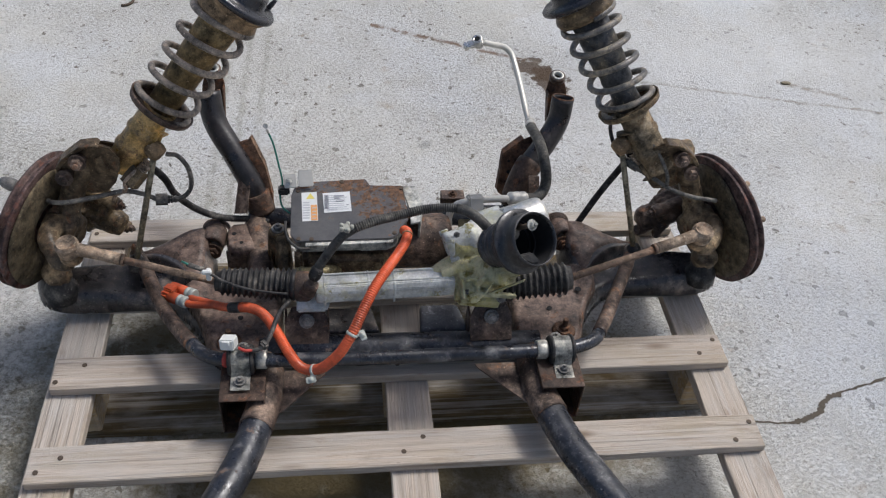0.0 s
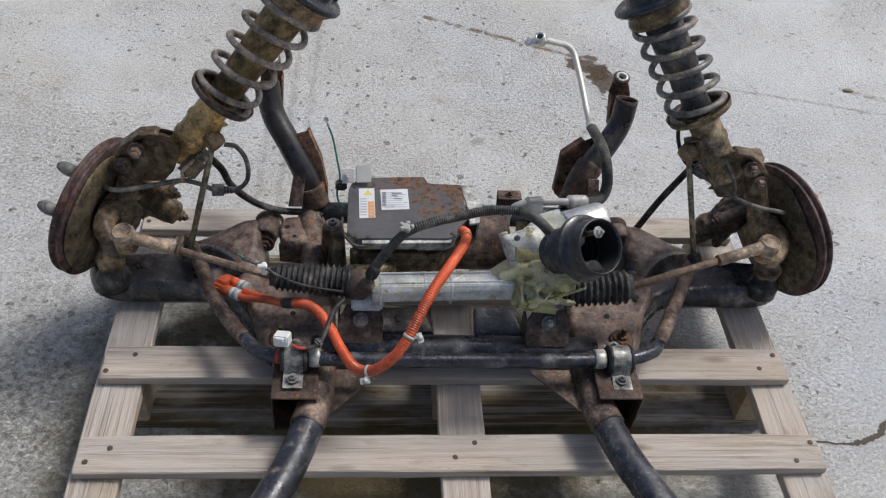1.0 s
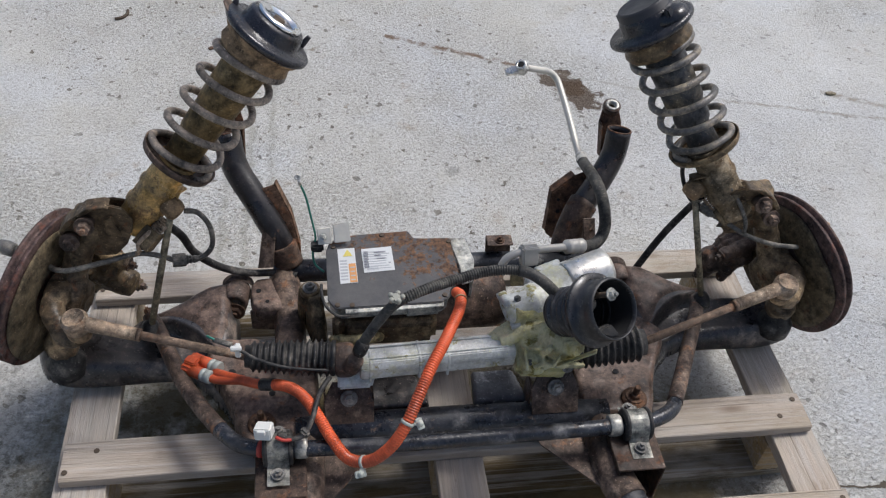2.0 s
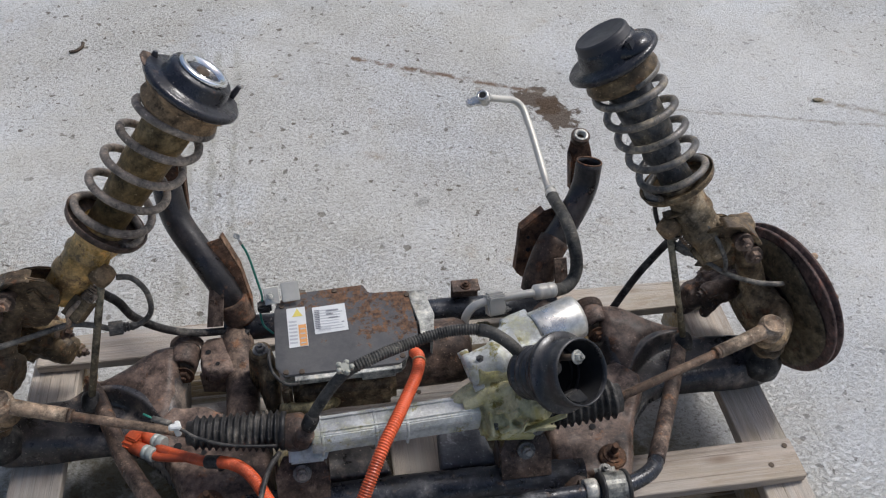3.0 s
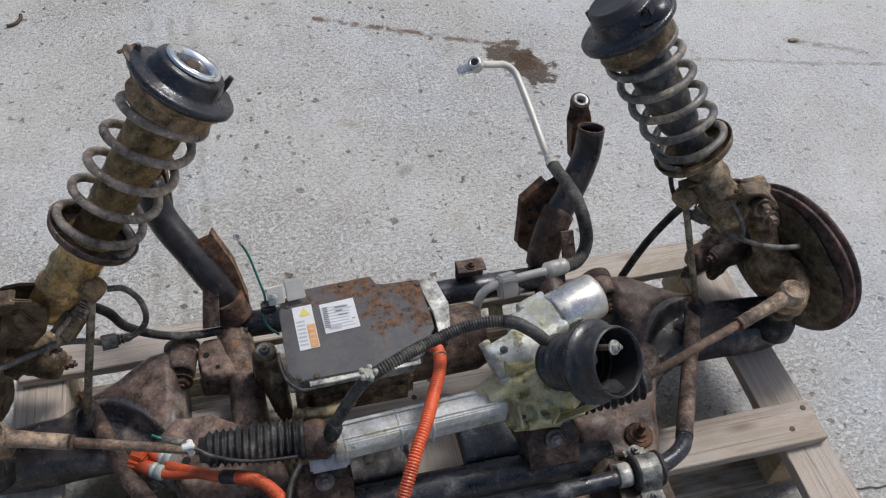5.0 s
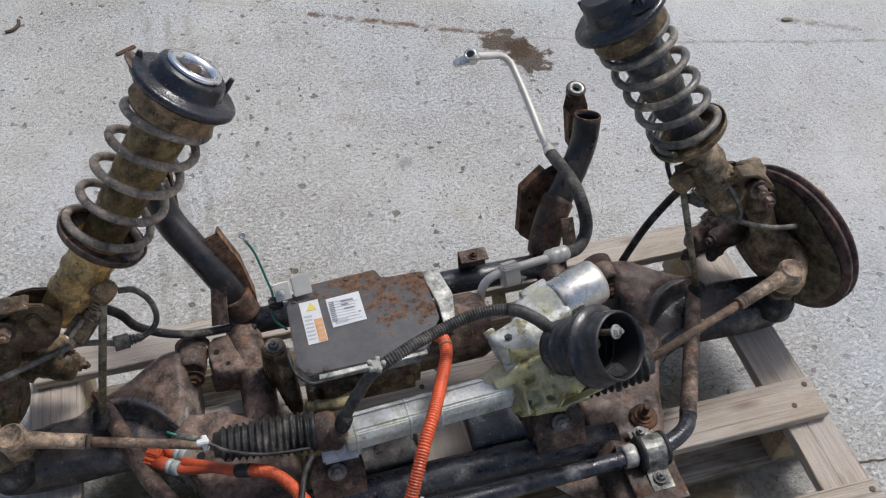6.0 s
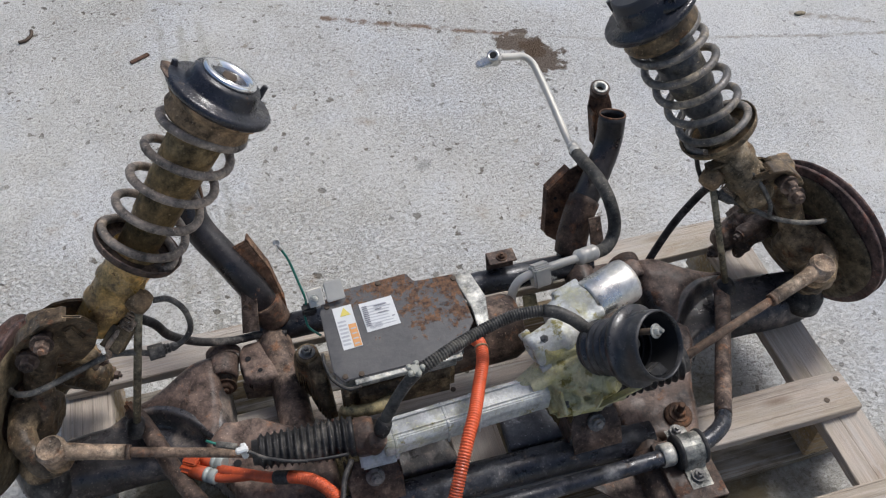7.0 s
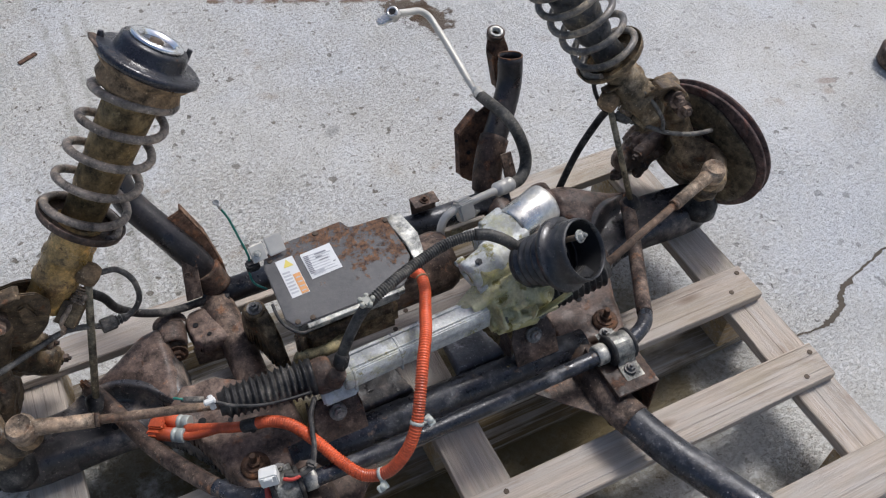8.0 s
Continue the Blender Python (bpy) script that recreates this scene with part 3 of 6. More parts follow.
# ---- ground ----
def build_floor():
    bm = B()
    xs = [-400, -30, -4, -2] + [i * 0.25 for i in range(-7, 13)] + [4, 30, 400]
    ys = [-400, -30, -4] + [i * 0.25 for i in range(-8, 13)] + [5, 30, 400]
    grid = [[bm.verts.new((x, y, 0.0)) for x in xs] for y in ys]
    for a, b in zip(grid[:-1], grid[1:]):
        for i in range(len(xs) - 1):
            bm.faces.new((a[i], a[i + 1], b[i + 1], b[i]))
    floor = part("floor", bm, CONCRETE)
    tagged(floor, "rough pale grey concrete floor with stains and pits", "floor", kind="structure")
    # the crack: a ragged filled groove
    line = [(0.64, 0.178), (0.69, 0.174), (0.75, 0.169), (0.785, 0.176), (0.815, 0.19), (0.838, 0.214), (0.868, 0.229), (0.905, 0.241), (0.95, 0.252), (1.0, 0.265), (1.08, 0.275), (1.17, 0.30), (1.3, 0.33)]
    rng = random.Random(4)
    pts = spline([(x, y, 0) for x, y in line], 9)
    bm = B()
    rows = []
    for i, p in enumerate(pts):
        wide = 0.0022 + 0.006 * max(0, noise.noise(Vector((p.x * 22, 0.3, 0)))) + (0.0045 if 0.76 < p.x < 0.88 else 0)
        off = 0.004 * noise.noise(Vector((p.x * 60, 4.2, 0)))
        d = (pts[min(i + 1, len(pts) - 1)] - pts[max(i - 1, 0)]).normalized()
        nrm = Vector((-d.y, d.x, 0))
        a = p + nrm * (off + wide * rng.uniform(0.5, 1.2))
        b = p + nrm * (off - wide * rng.uniform(0.5, 1.2))
        rows.append((bm.verts.new((a.x, a.y, 0.0009)), bm.verts.new((b.x, b.y, 0.0009))))
    for (a, b), (c, d) in zip(rows[:-1], rows[1:]):
        bm.faces.new((b, d, c, a))
    tagged(part("floor_crack", bm, CRACK), "jagged dirt-filled crack in the concrete", "crack", kind="structure")


build_floor()


# ---- pallet ----
def board(name, x0, x1, y0, y1, z0, z1, parent, material, seed, along="x"):
    """A sawn board with a slight bow, twisted faces and chewed ends; its local x runs along the grain."""
    rng = random.Random(seed)
    L, W, T = (x1 - x0, y1 - y0, z1 - z0) if along == "x" else (y1 - y0, x1 - x0, z1 - z0)
    bm = bmesh.new()
    n = 14
    tw, bow = rng.uniform(-0.006, 0.006), rng.uniform(-0.0012, 0.0012)
    rings = []
    for i in range(n + 1):
        u = i / n
        xx = (u - 0.5) * L
        e = 0.0016
        hw, ht = W / 2 + rng.uniform(-0.0007, 0.0007), T / 2
        if i in (0, n):
            xx += rng.uniform(-0.001, 0.001)
            hw, ht = hw - 0.0012, ht - 0.0012
        ring = []
        for sy, sz in ((-1, -1), (1, -1), (1, 1), (-1, 1)):
            for k in (0, 1):
                first = (k == 0) == (sy * sz > 0)
                yy = sy * (hw if first else hw - e)
                zz = sz * (ht - e if first else ht)
                yy, zz = yy + rng.uniform(-0.0004, 0.0004), zz + rng.uniform(-0.0004, 0.0003)
                ring.append(bm.verts.new((xx, yy, zz + bow * math.cos(math.pi * (u - 0.5)) + yy * tw * (u - 0.5))))
        rings.append(ring)
    for a, b in zip(rings[:-1], rings[1:]):
        for k in range(8):
            bm.faces.new((a[k], a[(k + 1) % 8], b[(k + 1) % 8], b[k]))
    bm.faces.new(rings[0][::-1])
    bm.faces.new(rings[-1])
    bmesh.ops.recalc_face_normals(bm, faces=bm.faces[:])
    me = bpy.data.meshes.new(name)
    bm.to_mesh(me)
    bm.free()
    me.materials.append(material)
    ob = new(name, me)
    ob.parent = parent
    o = ORIGIN[name_of(parent)]
    ob.location = Vector(((x0 + x1) / 2, (y0 + y1) / 2, (z0 + z1) / 2)) - o
    if along == "y":
        ob.rotation_euler = (0, 0, math.pi / 2)
    ORIGIN[name_of(ob)] = o
    return ob


BOTTOM = 0.208


def build_pallet():
    p = thing("pallet", "weathered grey softwood shipping pallet on the concrete floor", "pallet", (0, 0.24, 0))
    deck = [(-0.158, -0.086, 0.600), (0.033, 0.101, 0.601), (0.214, 0.284, 0.598), (0.399, 0.468, 0.600), (0.577, 0.640, 0.596)]
    for i, (y0, y1, xr) in enumerate(deck):
        board("deck_board", -0.606 + 0.002 * i % 0.005, xr, y0, y1, 0.1205, 0.140, p, WOOD, 10 + i)
    for i, x0 in enumerate((-0.614, -0.036, 0.530)):
        board("stringer_board", x0, x0 + 0.077, -0.158, 0.640, 0.0985, 0.1200, p, WOOD, 30 + i, "y")
        for j, y0 in enumerate((-0.158, BOTTOM, 0.540)):
            board("block", x0, x0 + 0.077, y0, y0 + 0.10, 0.0225, 0.0980, p, WOOD_RAW, 40 + 3 * i + j)
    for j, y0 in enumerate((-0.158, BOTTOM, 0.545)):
        board("bottom_board", -0.606, 0.60, y0, y0 + 0.085, 0.0005, 0.0220, p, WOOD_DAMP_SHADED, 60 + j)
    heads = bmesh.new()
    turn(heads, [(0, 0.0046), (0.0009, 0.0044), (0.0012, 0)], Matrix(), 9, False)
    nail = bpy.data.meshes.new("nail")
    heads.to_mesh(nail)
    heads.free()
    nail.materials.append(NAIL)
    rng = random.Random(3)
    for y0, y1, xr in deck:
        for x0 in (-0.575, 0.002, 0.568):
            for dx, v in ((-0.018, 0.3), (0.017, 0.72)):
                ob = new("nail", nail)
                ob.parent = p
                ob.location = Vector((x0 + dx + rng.uniform(-0.006, 0.006), y0 + (y1 - y0) * v + rng.uniform(-0.006, 0.006), 0.1398)) - ORIGIN[name_of(p)]


build_pallet()


# ---- subframe ----
def build_subframe():
    f = thing("subframe", "black and rusty brown tubular steel front subframe on the pallet", "car subframe", (CX, 0.3, 0.14))
    part("rear_crossmember", sweep(B(), [(-0.285, 0.565, 0.204), (-0.1, 0.563, 0.206), (0.1, 0.560, 0.208), (0.27, 0.558, 0.206)], 0.0205, 20), BLACK, f, "black painted round tube")
    part("front_crossmember", sweep(B(), [(-0.25, 0.238, 0.190), (-0.1, 0.240, 0.190), (0.1, 0.238, 0.190), (0.235, 0.234, 0.190)], 0.0245, 20), BLACK, f, "black painted round tube")
    for s in (-1, 1):
        P = side(s)
        # rail that runs from the rear cross tube to the long leg in front
        rail = [P(0.258, 0.56, 0.200), P(0.250, 0.48, 0.185), P(0.246, 0.38, 0.180), P(0.236, 0.27, 0.182), P(0.226, 0.17, 0.188)]
        part("side_rail", sweep(B(), spline(rail, 5), 0.026, 16), BROWN, f, "rusty brown side tube")
        root = [P(0.226, 0.205, 0.190), P(0.226, 0.16, 0.190), P(0.229, 0.125, 0.190), P(0.240, 0.080, 0.192)]
        part("leg_root", sweep(B(), spline(root, 5), 0.0275, 16), BROWN, f, "rusty welded leg root")
        leg = [P(0.229, 0.130, 0.190), P(0.238, 0.085, 0.192), P(0.258, 0.015, 0.196), P(0.292, -0.065, 0.200), P(0.335, -0.165, 0.204), P(0.372, -0.26, 0.206)]
        part("front_leg", sweep(B(), spline(leg, 6), 0.0255, 20), BLACK, f, "scuffed black front tube")
        # horn with its open mouth
        if s > 0:
            horn = [P(0.248, 0.570, 0.205), P(0.256, 0.588, 0.240), P(0.276, 0.612, 0.281), P(0.314, 0.650, 0.311), P(0.345, 0.684, 0.347), P(0.352, 0.699, 0.394)]
        else:
            horn = [P(0.246, 0.570, 0.205), P(0.254, 0.578, 0.235), P(0.268, 0.590, 0.276), P(0.299, 0.622, 0.326), P(0.330, 0.660, 0.368), P(0.340, 0.690, 0.415)]
        line = spline(horn, 7)
        bm = sweep(B(), line, 0.0225, 22, False)
        sweep(bm, line[-16:], 0.0195, 22, False)
        n = len(bm.verts)
        bm.verts.ensure_lookup_table()
        outer = [bm.verts[i] for i in range(n - 16 * 22 - 22, n - 16 * 22)]
        inner = [bm.verts[i] for i in range(n - 22, n)]
        for k in range(22):
            bm.faces.new((outer[k], outer[(k + 1) % 22], inner[(k + 1) % 22], inner[k]))
        horn_ob = part("horn", bm, HORN, f, "bent black tube with an open rusty mouth")
        part("horn_lip", sweep(B(), [line[-1] + (line[-1] - line[-2]).normalized() * 0.0006 + v for v in ring_round(line[-1] - line[-2], 0.0210)], 0.0017, 6, False), RUST, horn_ob, "bare rusty lip")
        part("horn_sleeve", sweep(B(), line[3:(12 if s < 0 else 17)], 0.0265, 18), SLEEVE, horn_ob, "rusty brown sleeve round the foot")
        # bushing tab behind the mouth
        tip = line[-1]
        bush = tip + Vector((-0.006 * s, 0.046, 0.018))
        m = at(bush, bush + Vector((0, -0.25, 1)))
        eye = turn(B(), [(-0.006, 0.0155), (0.005, 0.0165), (0.006, 0.0155), (0.006, 0.0100), (-0.004, 0.0095), (-0.004, 0)], m, 24)
        eye_ob = part("horn_bushing", eye, BROWN, horn_ob, "small bushing eye")
        part("bushing_ring", turn(B(), [(0.004, 0.0102), (0.0072, 0.0125), (0.0078, 0.0118), (0.0075, 0.0070), (0.0, 0.0062)], m, 22, caps=False), ZINC, eye_ob, "grey steel ring")
        # the tab: a teardrop plate under the eye with a bent edge that meets the tube
        tab = B()
        T = Matrix.Translation(bush + Vector((0, 0.002, -0.004))) @ Matrix(((s, 0, 0, 0), (0, 0.40, -1, 0), (0, 1, 0, 0), (0, 0, 0, 1)))
        prism(tab, [(-0.015, 0.0), (0.015, 0.0), (0.022, -0.024), (0.026, -0.075), (0.006, -0.100), (-0.019, -0.080), (-0.021, -0.022)], -0.0018, 0.0018, T, 0.001, 1)
        prism(tab, [(-0.0205, -0.020), (-0.0175, -0.020), (-0.0160, -0.080), (-0.0190, -0.078)], 0.0, 0.022, T, 0.0008, 1)
        part("horn_tab", tab, RUST, horn_ob, "rust red tab")
        # folded gusset at the foot of the horn
        g = B()
        if s > 0:
            out = [(0.312, 0.318), (0.279, 0.306), (0.238, 0.278), (0.234, 0.245), (0.228, 0.206), (0.246, 0.192), (0.292, 0.190), (0.302, 0.240), (0.312, 0.280)]
            y0, k0, edges = 0.545, 0.44, (1, 2, 3)
        else:
            out = [(0.292, 0.344), (0.264, 0.352), (0.240, 0.302), (0.228, 0.248), (0.228, 0.206), (0.262, 0.202), (0.266, 0.245), (0.276, 0.300)]
            y0, k0, edges = 0.470, 0.45, (1, 2, 3)
        m = Matrix.Translation((CX, y0, 0)) @ Matrix(((s, 0, 0, 0), (0, k0, -1, 0), (0, 1, 0, 0), (0, 0, 0, 1)))
        prism(g, out, -0.0022, 0.0022, m, 0.0014, 2)
        for i in edges:
            (xa, za), (xb, zb) = out[i], out[i + 1]
            a, b = P(xa, y0 + k0 * za + 0.008, za), P(xb, y0 + k0 * zb + 0.008, zb)
            box(g, (0.003, 0.018, (b - a).length), at(a, b, (0, 1, 0)) @ Matrix.Translation((0, 0, (b - a).length / 2)), 0.0008, 1)
        gus = part("gusset", g, RUST, horn_ob, "rusty folded gusset plate")
        for hx, hz, hr in ((out[2][0] + 0.012, out[2][1] - 0.012, 0.003), (out[3][0] + 0.016, out[3][1], 0.004)):
            c = P(hx, y0 + k0 * hz - 0.0028, hz)
            part("plate_hole", turn(B(), [(0, hr), (0.0006, hr), (0.0006, 0)], at(c, c + Vector((0, -1, k0))), 12, False), HOLE_SHADE, gus, "drilled hole")
        clip = B()
        prism(clip, [(-0.013, -0.034), (0.013, -0.030), (0.015, 0.032), (-0.008, 0.036)], -0.0015, 0.0015, Matrix.Translation(P(0.284, 0.562, 0.262)) @ Euler((radians(62), 0, radians(12 * s))).to_matrix().to_4x4(), 0.0008, 1)
        for dz, rr in ((0.018, 0.004), (-0.006, 0.0062)):
            c = P(0.284, 0.562, 0.262) + Vector((0.002 * s, -0.0022, dz))
            turn(clip, [(0, rr), (0.001, rr), (0.001, rr * 0.55), (0, rr * 0.5)], at(c, c + Vector((0, -1, 0.5))), 14, False)
        part("hole_plate", clip, BROWN, horn_ob, "small drilled plate")
        # boxed mount of the anti-roll bar, open in front
        x0, x1, y0, y1, z0, z1, t = 0.224, 0.296, 0.108, 0.205, 0.142, 0.228, 0.003
        bx = B()
        for a0, a1, b0, b1, c0, c1 in ((x0, x1, y0, y1, z1 - t, z1), (x0, x1, y0, y1, z0, z0 + t), (x0, x0 + t, y0, y1, z0 + t, z1 - t), (x1 - t, x1, y0, y1, z0 + t, z1 - t), (x0 + t, x1 - t, y1 - t, y1, z0 + t, z1 - t)):
            c = P((a0 + a1) / 2, (b0 + b1) / 2, (c0 + c1) / 2)
            box(bx, (a1 - a0, b1 - b0, c1 - c0), Matrix.Translation(c), 0.001, 1)
        part("bar_mount", bx, SLEEVE, f, "open boxed steel mount")
        # flat triangular web between cross tube and leg
        w = B()
        prism(w, [(0.236, 0.196), (0.125, 0.196), (0.13, 0.186), (0.200, 0.112), (0.236, 0.105)], 0.186, 0.189, Matrix.Translation((CX, 0, 0)) @ Matrix.Diagonal((s, 1, 1, 1)), 0.0008, 1)
        part("web_plate", w, BROWN, f, "triangular steel web")
        # broad plate that carries the arm's front bush, with its stud
        pl = B()
        edge = [(0.200, 0.215), (0.255, 0.218), (0.300, 0.205), (0.318, 0.222), (0.330, 0.250), (0.340, 0.285), (0.355, 0.322), (0.380, 0.362), (0.384, 0.392), (0.352, 0.425), (0.300, 0.420), (0.205, 0.36)]
        flat = Matrix.Translation((CX, 0, 0)) @ Matrix.Diagonal((s, 1, 1, 1))
        pressed(pl, edge, 0.176, lambda x, y: 0.2085 - 0.004 * math.exp(-((x - 0.335) / 0.012) ** 2) + 0.0012 * noise.noise(Vector((x * 50, y * 50, 1.7 * s))), 0.012, flat)
        plate = part("arm_plate", pl, WEB, f, "rusty plate with drilled holes")
        st = B()
        c = P(0.290, 0.245, 0.2095)
        turn(st, [(0, 0.021), (0.004, 0.020), (0.006, 0.013), (0.0062, 0)], at(c), 20)
        bolt(st, c + Vector((0, 0, 0.006)), c + Vector((0, 0, 1)), 0.0095, 0.009)
        turn(st, [(0.012, 0.005), (0.030, 0.005), (0.031, 0.004), (0.031, 0)], at(c), 10, False)
        part("mount_stud", st, RUST, plate, "rusty stud and nut")
        for hx, hy, hr in ((0.338, 0.345, 0.006), (0.300, 0.330, 0.004), (0.275, 0.300, 0.005)):
            hl = turn(B(), [(0, hr), (0.0004, hr), (0.0004, 0)], at(P(hx, hy, 0.2096)), 12, False)
            part("plate_hole", hl, HOLE_SHADE, plate, "drilled hole")
        # tower for the arm's rear bush
        tw = B()
        edge = [(0.232, 0.474), (0.262, 0.470), (0.300, 0.472), (0.312, 0.486), (0.316, 0.512), (0.316, 0.534), (0.306, 0.548), (0.232, 0.552)]
        pressed(tw, edge, 0.186, lambda x, y: 0.2095 + 0.0015 * noise.noise(Vector((x * 40, y * 40, 5.0 * s))), 0.006, flat, 0.003)
        prism(tw, [(0.240, 0.476), (0.316, 0.486), (0.314, 0.491), (0.240, 0.481)], 0.146, 0.192, flat, 0.0012, 1)
        tower = part("bush_tower", tw, WEB, f, "rusty folded bracket with holes")
        arch = B()
        rows = []
        for k in range(15):
            a = radians(-12 + 190 * k / 14)
            x, z = 0.337 - 0.0270 * math.cos(a), 0.194 + 0.0270 * math.sin(a)
            rows.append([arch.verts.new(P(x, y, z)) for y in (0.532, 0.540, 0.549)])
        for ra, rb in zip(rows[:-1], rows[1:]):
            for q in (0, 1):
                arch.faces.new((ra[q], ra[q + 1], rb[q + 1], rb[q])).smooth = True
        bmesh.ops.solidify(arch, geom=arch.faces[:], thickness=0.0035)
        part("bush_arch", arch, WEB, tower, "rusty steel arch over the bush")
        for hx, hy, hr in ((0.300, 0.515, 0.0045), (0.285, 0.49, 0.0035), (0.262, 0.522, 0.005)):
            hl = turn(B(), [(0, hr), (0.0004, hr), (0.0004, 0)], at(P(hx, hy, 0.2112)), 12, False)
            part("plate_hole", hl, HOLE_SHADE, tower, "drilled hole")
    # brackets that hold the rack, and a pale splash plate between them
    for x, y, z in ((-0.169, 0.256, 0.246), (0.146, 0.249, 0.250)):
        bk = B()
        prism(bk, [(-0.036, -0.045), (0.036, -0.045), (0.038, -0.005), (0.026, 0.022), (-0.024, 0.022), (-0.037, -0.004)], -0.002, 0.002, Matrix.Translation((x, y + 0.004, z)) @ Euler((radians(52), 0, 0)).to_matrix().to_4x4(), 0.001, 1)
        for sx in (-1, 1):
            box(bk, (0.003, 0.035, 0.05), Matrix.Translation((x + sx * 0.036, y + 0.015, z - 0.025)), 0.001, 1)
        b = part("rack_bracket", bk, BROWN, f, "dark bolted rack bracket")
        c = Vector((x, y, z))
        part("bracket_bolt", bolt(turn(B(), [(0, 0.013), (0.003, 0.012), (0.003, 0)], at(c, c + Vector((0, -0.8, 0.6))), 20), c + Vector((0, -0.0032, 0.0024)), c + Vector((0, -0.8, 0.6)), 0.0085, 0.009), DULL, b, "grey hexagon bolt")
    for name, lo, hi, mat_, words in (("shelf_plate", -0.175, -0.043, GRIMY, "dark flat shelf under the rack"), ("speckled_plate", 0.027, 0.114, SPECKLED, "flat shelf speckled with pale overspray")):
        edge = [(lo, 0.266), (hi - 0.004, 0.266), (hi, 0.272), (hi - 0.012, 0.322), (hi - 0.020, 0.328), (lo + 0.004, 0.328)]
        part(name, pressed(B(), edge, 0.188, lambda x, y: 0.2005 + 0.001 * noise.noise(Vector((x * 60, y * 60, 0))), 0.006, step=0.003), mat_, f, words)
    tab = B()
    box(tab, (0.046, 0.003, 0.040), Matrix.Translation((0.114, 0.576, 0.236)) @ Euler((radians(-18), 0, 0)).to_matrix().to_4x4(), 0.001, 1)
    box(tab, (0.046, 0.026, 0.003), Matrix.Translation((0.114, 0.569, 0.254)), 0.001, 1)
    tb = part("rear_tab", tab, BROWN, f, "small steel tab")
    part("tab_bolt", bolt(B(), (0.114, 0.568, 0.2555), (0.114, 0.568, 1), 0.006, 0.006), RUST, tb, "rusty bolt")
    return f


def ring_round(axis, r, n=22):
    z = axis.normalized()
    x = Vector((0, 0, 1)).cross(z)
    x = x.normalized() if x.length > 0.01 else Vector((1, 0, 0))
    y = z.cross(x)
    return [(x * math.cos(2 * math.pi * k / n) + y * math.sin(2 * math.pi * k / n)) * r for k in range(n + 1)]


build_subframe()


# ---- lower arms ----
def build_arm(s):
    P = side(s)
    a = thing("suspension_wishbone", "black pressed-steel lower wishbone with rusty patches, lying on the pallet", "wishbone", P(0.5, 0.42, 0.14), "lower wishbones")
    M = Matrix.Translation((CX, 0, 0)) @ Matrix.Diagonal((s, 1, 1, 1))
    out = [(0.658, 0.440), (0.640, 0.405), (0.600, 0.386), (0.535, 0.383), (0.455, 0.386), (0.400, 0.372), (0.350, 0.310), (0.305, 0.235), (0.275, 0.235), (0.270, 0.275), (0.305, 0.345), (0.335, 0.415), (0.335, 0.470), (0.345, 0.535), (0.385, 0.545), (0.430, 0.515), (0.480, 0.492), (0.560, 0.480), (0.630, 0.470)]
    smooth = [(p.x, p.y) for p in spline([(x, y, 0) for x, y in out + [out[0]]], 2)][:-1]
    def lip_y(x):
        """The line along which the raised web drops to the black front half."""
        return 0.462 + 0.03 * (x - 0.45) / 0.1 if x > 0.45 else 0.462 - 0.95 * (0.45 - x) ** 2 / 0.16 - 0.30 * (0.45 - x)

    def height(x, y):
        web = 0.1955 + 0.022 * max(0.0, 1 - math.hypot(x - 0.352, y - 0.508) / 0.11)
        low = 0.174 + 0.012 * max(0.0, min(1.0, (x - 0.47) / 0.08))
        u = max(0.0, min(1.0, (y - lip_y(x)) / 0.014 + 0.5))
        fade = max(0.0, min(1.0, (0.60 - x) / 0.10))
        u = u * u * (3 - 2 * u) * fade
        z = low + (web - low) * u
        z += 0.004 * fade * math.exp(-((y - lip_y(x) - 0.009) / 0.006) ** 2)
        return z + 0.0012 * noise.noise(Vector((x * 45, y * 45, s)))

    part("arm_body", pressed(B(), smooth, 0.1415, height, 0.022, M), GRIMY, a, "deep black pressed arm")
    crown = [(0.345, 0.541), (0.385, 0.540), (0.430, 0.511), (0.475, 0.490), (0.500, 0.482), (0.462, 0.476), (0.425, 0.462), (0.398, 0.440), (0.378, 0.405), (0.360, 0.398), (0.348, 0.425), (0.343, 0.480)]
    sm = [(p.x, p.y) for p in spline([(x, y, 0) for x, y in crown + [crown[0]]], 2)][:-1]
    part("arm_web", pressed(B(), sm, 0.186, lambda x, y: height(x, y) + 0.0035, 0.020, M, 0.003), WEB, a, "rusty brown raised web")
    bj = B()
    turn(bj, [(0.170, 0.030), (0.192, 0.030), (0.200, 0.024), (0.222, 0.017), (0.232, 0.013), (0.232, 0)], at(P(0.600, 0.402, 0)), 24)
    part("ball_joint", bj, RUBBER, a, "dusty rubber ball joint boot")
    rb = B()
    c = P(0.337, 0.512, 0.186)
    turn(rb, [(-0.03, 0.010), (-0.026, 0.017), (-0.02, 0.0165), (0.010, 0.0165), (0.014, 0.0150), (0.014, 0.0115), (0.022, 0.0115), (0.022, 0)], at(c, c + Vector((0.15 * s, -1, 0.15))), 24)
    boss = c + Vector((0.004 * s, 0.0, 0.010))
    bb = turn(B(), [(-0.034, 0.014), (-0.030, 0.0205), (-0.024, 0.0232), (0.006, 0.0232), (0.011, 0.0215), (0.012, 0.017), (0.0, 0.0165)], at(boss, boss + Vector((0.15 * s, -1, -0.05))), 28)
    part("bush_boss", bb, WEB, a, "rounded rusty boss round the bush")
